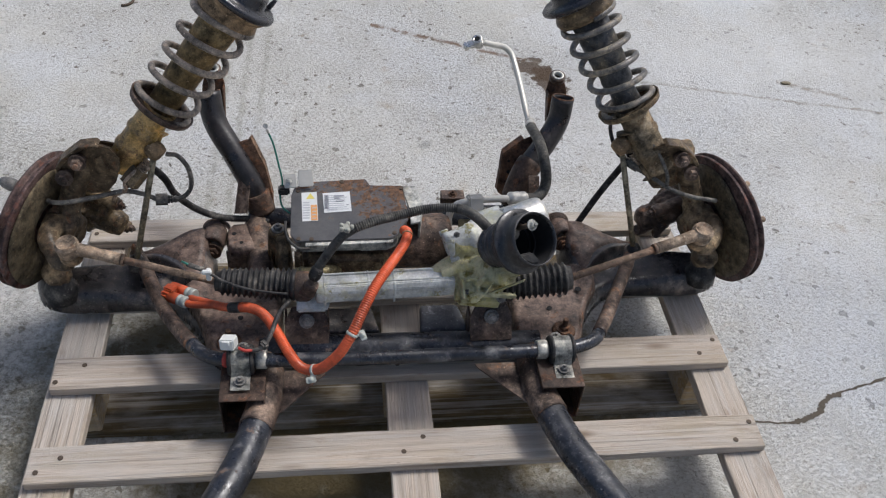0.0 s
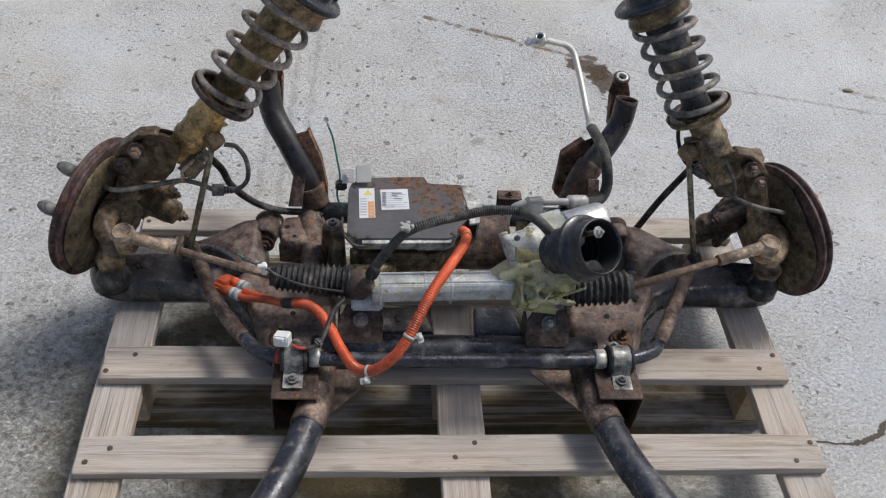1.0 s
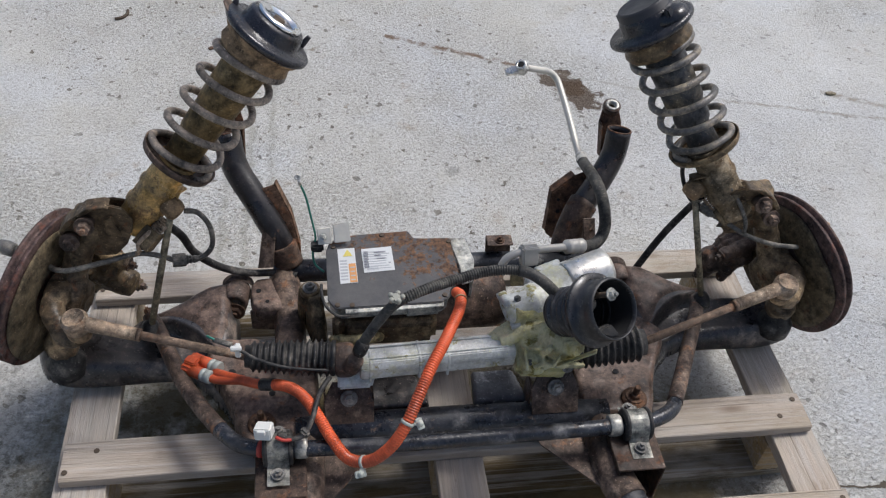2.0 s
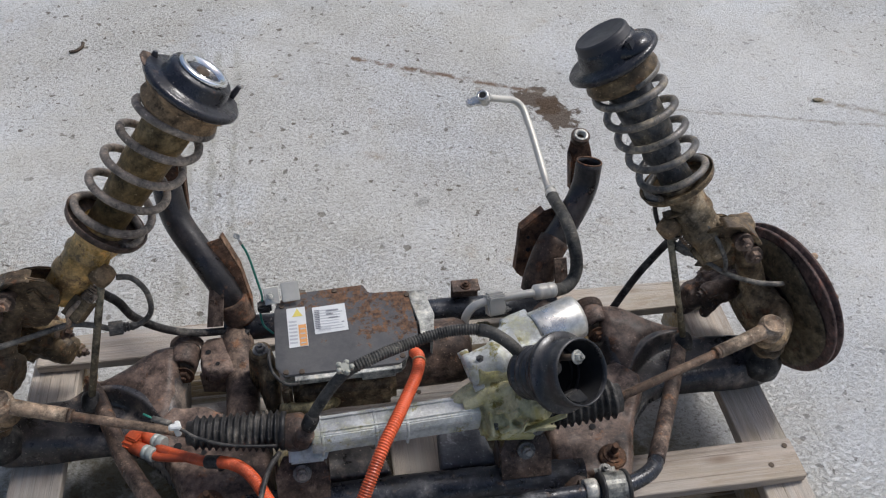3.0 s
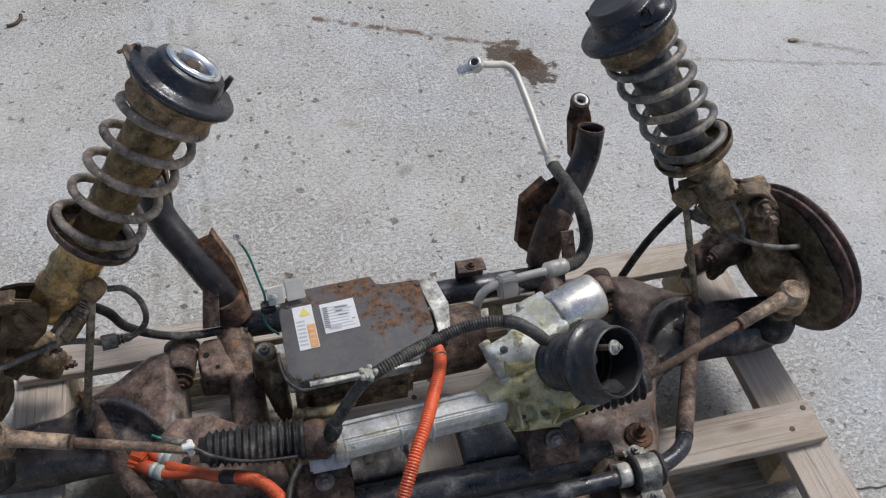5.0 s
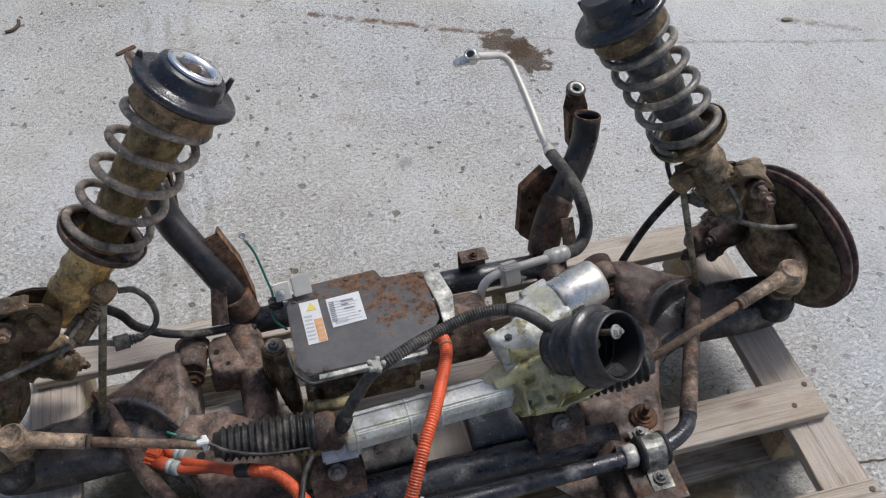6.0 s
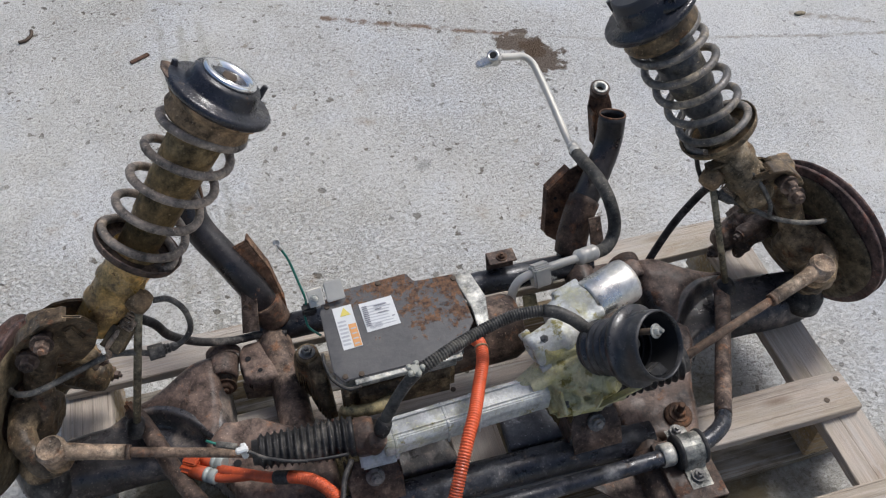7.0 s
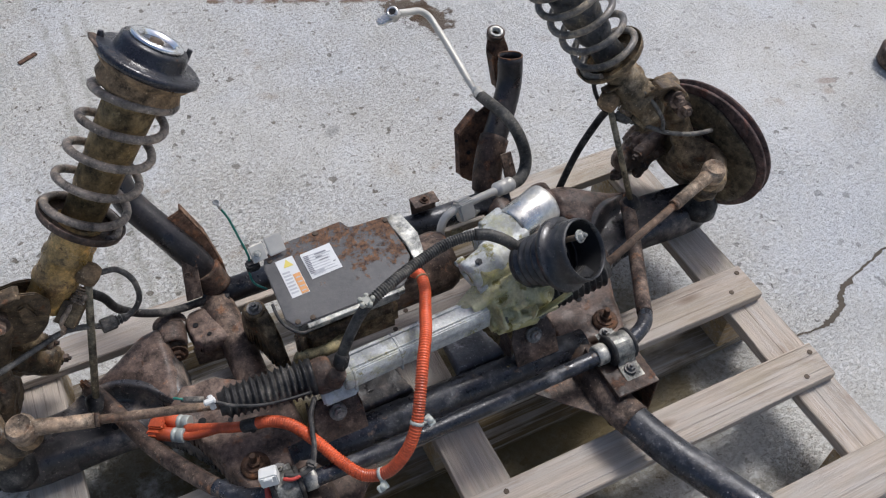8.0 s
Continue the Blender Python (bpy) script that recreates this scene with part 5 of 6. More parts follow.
def build_rack():
    k = thing("steering_rack", "cast alloy steering rack with black bellows and rusty tie rods", "steering rack", (0.0, 0.29, 0.25))
    h = B()
    a, b = Vector((-0.152, 0.276, 0.302)), Vector((0.080, 0.290, 0.298))
    m = at(a, b, (0, 0, 1))
    L = (b - a).length
    prism(h, [(-0.0215, -0.012), (-0.014, -0.020), (0.014, -0.020), (0.0215, -0.012), (0.0215, 0.010), (0.016, 0.0195), (-0.016, 0.0195), (-0.0215, 0.010)], 0, L, m, 0.0015, 2)
    bands = []
    for u in (0.012, 0.085, L * 0.55):
        bands.append(prism(B(), [(-0.0225, -0.0205), (0.0225, -0.0205), (0.0225, 0.0105), (0.0165, 0.0206), (-0.0165, 0.0206), (-0.0225, 0.0105)], u, u + 0.004, m, 0.001, 1))
    tube = part("rack_tube", h, ALLOY_PALE, k, "pale ribbed alloy housing")
    for band in bands:
        part("rack_band", band, ALLOY_PALE, tube)
    for x in (-0.0105, 0.0105):
        part("rack_rib", box(B(), (0.0022, 0.003, L * 0.9), m @ Matrix.Translation((x, 0.0205, L * 0.5)), 0.0008, 1), ALLOY_PALE, tube)
    g = B()
    # gear housing: several melted bosses
    turn(g, [(-0.05, 0.020), (-0.044, 0.030), (0.035, 0.033), (0.05, 0.028), (0.05, 0)], at((0.135, 0.290, 0.315), (0.190, 0.232, 0.385)), 24)
    turn(g, [(0, 0.019), (0.075, 0.019), (0.08, 0.016), (0.08, 0)], at((0.066, 0.296, 0.300), (0.165, 0.290, 0.297)), 20)
    turn(g, [(-0.01, 0.030), (0.08, 0.030), (0.09, 0.022), (0.09, 0)], at((0.110, 0.292, 0.290), (0.20, 0.285, 0.300)), 24)
    turn(g, [(-0.012, 0.014), (-0.008, 0.0205), (0.05, 0.0225), (0.06, 0.018), (0.06, 0)], at((0.086, 0.318, 0.352), (0.150, 0.330, 0.348)), 18)
    sweep(g, spline([(0.078, 0.312, 0.340), (0.094, 0.292, 0.325), (0.104, 0.270, 0.300)], 5), 0.013, 10)
    sweep(g, spline([(0.050, 0.300, 0.312), (0.075, 0.302, 0.330), (0.100, 0.320, 0.342)], 5), 0.009, 10)
    box(g, (0.070, 0.010, 0.030), Matrix.Translation((0.150, 0.252, 0.300)) @ Euler((0.7, 0.25, 0.1)).to_matrix().to_4x4(), 0.004, 2)
    turn(g, [(-0.012, 0.010), (-0.010, 0.014), (0.012, 0.014), (0.013, 0.007), (0.013, 0)], at((0.112, 0.262, 0.292), (0.112, 0.20, 0.34)), 16)
    box(g, (0.085, 0.035, 0.035), Matrix.Translation((0.125, 0.272, 0.278)) @ Euler((0.2, 0.15, 0)).to_matrix().to_4x4(), 0.008, 2)
    box(g, (0.012, 0.070, 0.012), Matrix.Translation((0.098, 0.296, 0.335)) @ Euler((0.5, 0, 0.5)).to_matrix().to_4x4(), 0.004, 2)
    box(g, (0.012, 0.012, 0.075), Matrix.Translation((0.118, 0.262, 0.318)) @ Euler((0.5, 0.2, 0)).to_matrix().to_4x4(), 0.004, 2)
    box(g, (0.05, 0.012, 0.06), Matrix.Translation((0.165, 0.272, 0.330)) @ Euler((0.7, 0, 0)).to_matrix().to_4x4(), 0.004, 2)
    sweep(g, [(0.060, 0.288, 0.318), (0.10, 0.290, 0.335), (0.14, 0.29, 0.35)], 0.010, 10)
    for y, z, lean in ((0.276, 0.318, 0.2), (0.262, 0.300, 0.5)):
        box(g, (0.060, 0.005, 0.030), Matrix.Translation((0.128, y, z)) @ Euler((0.75, 0.1, lean)).to_matrix().to_4x4(), 0.0015, 1)
    for x in (0.092, 0.118, 0.146):
        box(g, (0.005, 0.034, 0.034), Matrix.Translation((x, 0.262, 0.306)) @ Euler((0.75, 0.0, 0.1)).to_matrix().to_4x4(), 0.0015, 1)
    sweep(g, spline([(0.040, 0.302, 0.306), (0.060, 0.306, 0.322), (0.085, 0.314, 0.336)], 5), 0.0065, 8)
    part("gear_housing", g, ALLOY, k, "yellow-stained cast gear housing", 0.0021, 0.0016)
    a, b = Vector((0.136, 0.238, 0.322)), Vector((0.190, 0.236, 0.352))
    fl = box(B(), (0.0022, 0.020, (b - a).length), at(a.lerp(b, 0.5), b, (0, -0.7, 0.7)) @ Matrix.Translation((0, 0.009, 0)), 0.0006, 1)
    box(fl, (0.0022, 0.030, 0.018), at(a, b, (0, -0.7, 0.7)) @ Matrix.Translation((0.008, 0.012, 0.004)) @ Matrix.Rotation(0.6, 4, "Y"), 0.0006, 1)
    part("housing_flange", fl, ALLOY, k, "bent thin flange")
    for p, q in (((0.100, 0.262, 0.300), (0, -0.8, 0.5)), ((0.160, 0.255, 0.290), (0, -0.8, 0.5)), ((0.086, 0.322, 0.372), (-0.3, -0.3, 0.9))):
        part("housing_bolt", bolt(B(), p, Vector(p) + Vector(q), 0.006, 0.007), DULL, k, "small grey bolt")
    p, q = Vector((0.068, 0.320, 0.350)), Vector((0.144, 0.338, 0.368))
    n = (q - p).length
    tb = turn(B(), [(0.004, 0.0), (0.004, 0.0105), (0.0, 0.0125), (0.0, 0.0205), (0.003, 0.0238), (0.010, 0.0245), (0.012, 0.0232), (0.040, 0.0238), (0.043, 0.0262), (0.052, 0.0262), (0.055, 0.0240), (n, 0.0250), (n, 0)], at(p, q), 36)
    for ang in (20, 200):
        turn(tb, [(-0.001, 0.005), (0.012, 0.0055), (0.014, 0.004), (0.014, 0)], at(p, q) @ Matrix.Rotation(radians(ang), 4, "Z") @ Matrix.Translation((0.0255, 0, 0)), 12)
    part("sensor_tube", tb, ALLOY_PALE, k, "pale cast sensor tube with a round end face")
    # bright can of the assist motor
    mb, me = Vector((0.163, 0.386, 0.326)), Vector((0.254, 0.412, 0.338))
    sl = at(mb, me)
    LL = (me - mb).length
    can = turn(B(), [(0.020, 0.0328), (0.024, 0.0338), (LL - 0.008, 0.0338), (LL - 0.002, 0.0320), (LL + 0.001, 0.027), (LL, 0.0)], sl, 40)
    part("motor_can", can, SILVER, k, "bright alloy motor can")
    cap = B()
    turn(cap, [(-0.045, 0.018), (-0.040, 0.029), (-0.012, 0.0325), (0.012, 0.0325), (0.022, 0.0315), (0.022, 0)], sl, 30)
    for ang in (30, 150, 270):
        turn(cap, [(-0.02, 0.008), (0.022, 0.008), (0.024, 0.006), (0.024, 0)], sl @ Matrix.Rotation(radians(ang), 4, "Z") @ Matrix.Translation((0.033, 0, 0)), 14)
    box(cap, (0.03, 0.024, 0.03), sl @ Matrix.Translation((-0.012, -0.028, -0.012)), 0.004, 2)
    part("motor_flange", cap, ALLOY_PALE, k, "grey cast motor flange", 0.0028, 0.002)
    # bellows, rods and rod ends
    for s in (-1, 1):
        P = side(s)
        tip = P(0.546, 0.353, 0.338)
        if s < 0:
            i, o = Vector((-0.186, 0.296, 0.292)), Vector((-0.318, 0.306, 0.296))
        else:
            i, o = Vector((0.155, 0.278, 0.296)), Vector((0.284, 0.280, 0.308))
        bl = part("bellows", bellows(B(), i, o, 0.0290, 0.0235 if s < 0 else 0.0290, 13 if s < 0 else 11), RUBBER, k, "pleated black rubber bellows")
        d = (tip - o).normalized()
        rod = part("tie_rod", sweep(B(), [o - d * 0.02, o.lerp(tip, 0.35), o.lerp(tip, 0.68)], 0.0064, 12), TIEROD, k, "rusty tie rod")
        e = B()
        p0 = o.lerp(tip, 0.62)
        sweep(e, [p0, p0 + d * 0.006], 0.0105, 6)
        part("lock_nut", e, TIEROD, rod, "rusty lock nut")
        e = B()
        sweep(e, [o.lerp(tip, 0.645), o.lerp(tip, 0.80), o.lerp(tip, 0.93), tip], 0.012, 14, True, lambda i, u: 0.0100 + 0.005 * max(0, u - 0.4))
        turn(e, [(-0.018, 0.015), (-0.014, 0.0185), (0.004, 0.0195), (0.007, 0.0190), (0.0072, 0.0170), (0.0115, 0.0165), (0.0128, 0.0150), (0.0105, 0.0145), (0.0108, 0.0)], at(tip, tip + Vector((0.05 * s, -0.1, 1))), 32)
        end = part("rod_end", e, ROD, k, "dusty tan ball-jointed rod end")
        part("rod_end_boot", turn(B(), [(-0.036, 0.010), (-0.032, 0.0165), (-0.024, 0.0195), (-0.017, 0.018), (-0.017, 0)], at(tip, tip + Vector((0.05 * s, -0.1, 1))), 26), RUBBER_BROWN, end, "dusty rubber boot")
    # inner end piece with the cable plug
    pg = B()
    turn(pg, [(-0.012, 0.022), (-0.006, 0.0265), (0.012, 0.0265), (0.018, 0.022), (0.018, 0)], at((-0.176, 0.292, 0.292), (-0.1, 0.288, 0.296)), 24)
    turn(pg, [(0, 0.013), (0.028, 0.013), (0.03, 0.010), (0.03, 0)], at((-0.166, 0.268, 0.300), (-0.152, 0.262, 0.345)), 18)
    part("end_clamp", pg, BROWN, k, "brown clamped end cap", 0.0035, 0.0)
    ft = prism(B(), [(-0.03, -0.012), (0.02, -0.012), (0.03, 0.012), (-0.03, 0.014)], -0.006, 0.006, Matrix.Translation((-0.155, 0.268, 0.272)) @ Euler((radians(30), 0, 0)).to_matrix().to_4x4(), 0.003, 2)
    part("mount_foot", ft, ALLOY_PALE, k, "pale cast foot")
    # column boot
    cb, cf = Vector((0.137, 0.292, 0.374)), Vector((0.191, 0.222, 0.457))
    m = at(cb, cf)
    L = (cf - cb).length
    bt = B()
    q = 0.83
    prof = [(0.006, 0.0), (0.006, 0.036), (0.012, 0.0400)]
    for i in range(5):
        h0, r0 = 0.0140 + 0.0125 * i, 0.0435 + 0.0009 * i
        prof += [(h0, r0 * 0.84), (h0 + 0.0035, r0), (h0 + 0.0075, r0 * 1.01), (h0 + 0.0105, r0 * 0.86)]
    prof += [(0.0765, 0.0480), (0.0770, 0.0620), (0.0778, 0.0632), (0.0845, 0.0632), (0.0853, 0.0622), (0.0858, 0.0515), (L - 0.012, 0.0530), (L - 0.005, 0.0525), (L, 0.0505), (L - 0.001, 0.0485), (L - 0.006, 0.0470)]
    turn(bt, [(h, r * q) for h, r in prof], m, 48, caps=False)
    boot = part("column_boot", bt, BOOT, k, "large black rubber column boot, open at the top")
    # lining coloured near black in place of the shade deep in the boot
    inside = turn(B(), [(L - 0.0055, 0.0472 * q), (L - 0.05, 0.0440 * q), (L - 0.088, 0.030 * q), (L - 0.088, 0.0)], m, 40, caps=False)
    part("boot_lining", inside, HOLE_SHADE, boot, "inside of the boot, coloured near black for its shade")
    inn = B()
    prism(inn, [(-0.042, -0.010), (-0.012, -0.018), (-0.004, -0.043), (-0.026, -0.036), (-0.038, -0.024)], L - 0.020, L - 0.006, m @ Matrix.Diagonal((0.9, 0.9, 1, 1)), 0.003, 2)
    prism(inn, [(-0.030, 0.030), (-0.012, 0.026), (-0.018, 0.014), (-0.036, 0.014)], L - 0.03, L - 0.012, m @ Matrix.Diagonal((0.9, 0.9, 1, 1)), 0.003, 2)
    part("boot_lip", inn, RUBBER, boot, "inner rubber lip")
    sc = B()
    c = Vector((0.185, 0.226, 0.483))
    dd = (cf - cb).normalized()
    bolt(sc, c - dd * 0.006, c + dd, 0.0060, 0.008)
    part("joint_bolt", sc, ZINC, boot, "bright bolt inside the boot")
    part("joint_yoke", box(sweep(B(), [c - dd * 0.075, c - dd * 0.005], 0.0042, 10), (0.026, 0.014, 0.030), at(c - dd * 0.055, c), 0.003, 2), NAIL, boot, "dark joint yoke")
    sf = turn(B(), [(0.0, 0.010), (L - 0.064, 0.010), (L - 0.062, 0.008), (L - 0.062, 0)], m, 16)
    part("pinion_shaft", sf, NAIL, boot, "dark pinion shaft")
    return k


build_rack()


# ---- compressor and its control box ----
def build_control_box():
    k = thing("control_unit", "dark grey steel control box with two labels and rusty edge", "control unit", (-0.09, 0.42, 0.24))
    # lid plane: slopes down a little to the front
    A = Vector((-0.192, 0.353, 0.338))
    X = (Vector((0.004, 0.356, 0.342)) - A).normalized()
    Y = (Vector((-0.196, 0.470, 0.352)) - A)
    Y = (Y - X * Y.dot(X)).normalized()
    Z = X.cross(Y)
    m = Matrix.Translation(A) @ Matrix((X, Y, Z)).transposed().to_4x4()
    out = [(0.008, 0.0), (0.170, -0.002), (0.182, 0.006), (0.186, 0.020), (0.203, 0.040), (0.203, 0.060), (0.198, 0.122), (0.150, 0.125), (0.140, 0.127), (0.133, 0.142), (0.030, 0.140), (0.006, 0.128), (0.0, 0.110), (-0.002, 0.016)]
    lid = prism(B(), out, -0.004, 0.0, m, 0.0012, 2)
    lid_ob = part("lid", lid, BOXLID, k, "dark grey lid, rusty along the back")
    skirt = prism(B(), [(x * 0.975 + 0.0025, y * 0.96 + 0.003) for x, y in out], -0.034, -0.0035, m, 0.002, 2)
    part("case", skirt, ZINC, k, "dull metal case")
    rim = B()
    box(rim, (0.150, 0.004, 0.012), m @ Matrix.Translation((0.098, -0.005, -0.010)), 0.001, 1)
    box(rim, (0.150, 0.012, 0.003), m @ Matrix.Translation((0.098, -0.002, -0.0045)), 0.001, 1)
    box(rim, (0.048, 0.004, 0.020), m @ Matrix.Translation((0.140, -0.006, -0.014)), 0.001, 1)
    part("front_flange", rim, ZINC, k, "grey folded flange")
    for x, y in ((0.012, 0.006), (0.034, 0.004), (0.176, 0.010), (0.196, 0.114), (0.012, 0.118), (0.09, 0.136)):
        part("lid_screw", turn(B(), [(0, 0.0042), (0.0018, 0.0038), (0.0022, 0.0)], m @ Matrix.Translation((x, y, 0)), 12, False), NAIL, lid_ob, "small dark screw")
    # labels lie on the lid
    def card(name, cx, cy, w, h, rot, mat, parent, lab, lift):
        b = B()
        prism(b, [(-w / 2, -h / 2), (w / 2, -h / 2), (w / 2, h / 2), (-w / 2, h / 2)], 0, 0.0004, m @ Matrix.Translation((cx, cy, lift)) @ Matrix.Rotation(radians(rot), 4, "Z"), 0, 1)
        return part(name, b, mat, parent, lab)
    w1 = card("warning_label", 0.032, 0.079, 0.027, 0.068, 1, PAPER, lid_ob, "white and orange warning label", 0.0004)
    card("orange_panel", 0.0395, 0.064, 0.0110, 0.036, 1, LABEL_ORANGE, w1, "orange panel", 0.0010)
    tri = B()
    prism(tri, [(-0.0075, -0.006), (0.0075, -0.006), (0, 0.0075)], 0, 0.0004, m @ Matrix.Translation((0.0335, 0.103, 0.0010)), 0, 1)
    part("warning_triangle", tri, LABEL_YELLOW, w1, "yellow warning triangle")
    bar = B()
    for i in range(7):
        prism(bar, [(0.0205, 0.051 + i * 0.006), (0.0318, 0.051 + i * 0.006), (0.0318, 0.0538 + i * 0.006), (0.0205, 0.0538 + i * 0.006)], 0.0009, 0.0012, m, 0, 1)
    for i in range(4):
        prism(bar, [(0.0360, 0.0495 + i * 0.008), (0.0430, 0.0495 + i * 0.008), (0.0430, 0.0515 + i * 0.008), (0.0360, 0.0515 + i * 0.008)], 0.0014, 0.0017, m, 0, 1)
    part("print_bar", bar, INK_PALE, w1, "lines of unreadable print")
    w2 = card("data_label", 0.080, 0.087, 0.048, 0.047, 2, PAPER, lid_ob, "white printed data label", 0.0004)
    rng = random.Random(8)
    bar = B()
    for i in range(8):
        y = 0.069 + i * 0.0047
        x0, x1 = 0.062 + rng.uniform(0, 0.004), 0.090 + rng.uniform(0, 0.010)
        prism(bar, [(x0, y), (x1, y), (x1, y + 0.0013), (x0, y + 0.0013)], 0.0009, 0.0012, m, 0, 1)
    for i in range(14):
        x = 0.062 + i * 0.0013
        prism(bar, [(x, 0.0665), (x + 0.0006, 0.0665), (x + 0.0006, 0.074), (x, 0.074)], 0.0012, 0.0014, m, 0, 1)
    part("print_bar", bar, INK_PALE, w2, "lines of unreadable print")
    bar = B()
    for i in range(11):
        y = 0.071 + i * 0.0031
        prism(bar, [(0.0580, y), (0.0655, y), (0.0655, y + 0.0016), (0.0580, y + 0.0016)], 0.0016, 0.0018, m, 0, 1)
    for x, y, w in ((0.075, 0.100, 0.018), (0.075, 0.094, 0.010), (0.096, 0.078, 0.004), (0.078, 0.0875, 0.014)):
        prism(bar, [(x, y), (x + w, y), (x + w, y + 0.0018), (x, y + 0.0018)], 0.0016, 0.0018, m, 0, 1)
    part("barcode_bar", bar, INK, w2, "dark bars of unreadable print")
    part("corner_cord", sweep(B(), spline([m @ Vector(q) for q in ((-0.010, 0.050, -0.004), (-0.010, 0.026, -0.002), (-0.004, 0.006, -0.003), (0.012, -0.008, -0.008), (0.030, -0.009, -0.008))], 5), 0.0024, 8), RUBBER, k, "thin black cord round the corner")
    # bright end plate, left connector tabs
    ep = prism(B(), [(0.196, 0.122), (0.222, 0.121), (0.232, 0.075), (0.224, 0.034), (0.206, 0.030), (0.207, 0.062)], -0.006, -0.001, m, 0.001, 1)
    prism(ep, [(0.218, 0.120), (0.222, 0.121), (0.232, 0.075), (0.224, 0.034), (0.220, 0.036), (0.228, 0.075)], -0.045, -0.006, m, 0.0006, 1)
    part("end_plate", ep, ZINC, k, "bright bent end plate")
    tb = B()
    box(tb, (0.022, 0.003, 0.026), Matrix.Translation((-0.195, 0.478, 0.370)) @ Euler((radians(-38), 0, radians(6))).to_matrix().to_4x4(), 0.001, 1)
    box(tb, (0.026, 0.003, 0.030), Matrix.Translation((-0.168, 0.482, 0.372)) @ Euler((radians(-38), 0, radians(6))).to_matrix().to_4x4(), 0.004, 2)
    tab = part("terminal_tab", tb, PIPE, k, "bright metal terminal tabs")
    part("tab_bolt", bolt(B(), (-0.197, 0.475, 0.371), (-0.197, 0.1, 0.75), 0.0045, 0.005), ZINC, tab, "small bolt")
    bl = B()
    box(bl, (0.020, 0.016, 0.016), Matrix.Translation((-0.207, 0.474, 0.352)), 0.003, 2)
    part("terminal_block", bl, RUBBER, k, "black terminal block")
    # body beneath: dark ribbed drum lying across, with a brassy lower case
    dr = B()
    turn(dr, [(0, 0.030), (0.004, 0.046), (0.03, 0.050), (0.13, 0.050), (0.134, 0.053), (0.146, 0.053), (0.150, 0.050), (0.255, 0.050), (0.268, 0.044), (0.274, 0.024), (0.274, 0)], at((-0.178, 0.425, 0.262), (0.1, 0.430, 0.264)), 36)
    part("motor_drum", dr, BROWN, k, "dark brown drum under the box")
    lc = B()
    box(lc, (0.150, 0.050, 0.056), Matrix.Translation((-0.100, 0.382, 0.264)), 0.010, 3)
    box(lc, (0.014, 0.018, 0.070), Matrix.Translation((-0.182, 0.356, 0.278)), 0.004, 2)
    part("lower_case", lc, BRACKET, k, "dark stained lower case")
    part("case_pipe", sweep(B(), spline([(-0.190, 0.362, 0.240), (-0.186, 0.352, 0.268), (-0.172, 0.338, 0.281), (-0.150, 0.334, 0.285), (-0.130, 0.341, 0.281), (-0.116, 0.358, 0.262)], 5), 0.0088, 12), BRASS, k, "yellow passivated elbow pipe")
    br = B()
    lug = [(-0.246, 0.476), (-0.210, 0.480), (-0.199, 0.462), (-0.196, 0.425), (-0.196, 0.392), (-0.212, 0.388), (-0.222, 0.408), (-0.230, 0.438), (-0.244, 0.452)]
    pressed(br, lug, 0.190, lambda x, y: 0.268 - 0.05 * max(0.0, (0.440 - y) / 0.05) + 0.002 * noise.noise(Vector((x * 60, y * 60, 2.0))), 0.009, step=0.003)
    turn(br, [(0.0, 0.017), (0.008, 0.0165), (0.009, 0.0145), (0.009, 0)], at((-0.222, 0.460, 0.262), (-0.222, 0.455, 0.4)), 20)
    bk = part("side_bracket", br, CAST, k, "dusty cast mounting lug")
    part("bracket_bolt", bolt(B(), (-0.222, 0.4600, 0.2712), (-0.222, 0.455, 0.4), 0.0080, 0.009), DULL, bk, "dusty bolt")
    return k


build_control_box()


# ---- cables, hoses, pipes ----
def ribbed(line, r, depth, pitch):
    """A corrugated conduit."""
    P = [Vector(p) for p in line]
    fine = []
    for a, b in zip(P[:-1], P[1:]):
        n = max(1, round((b - a).length / (pitch / 4)))
        fine += [a.lerp(b, i / n) for i in range(n)]
    fine.append(P[-1])
    return sweep(B(), fine, r, 12, True, lambda i, u: r - (depth if i % 4 in (2, 3) else 0))


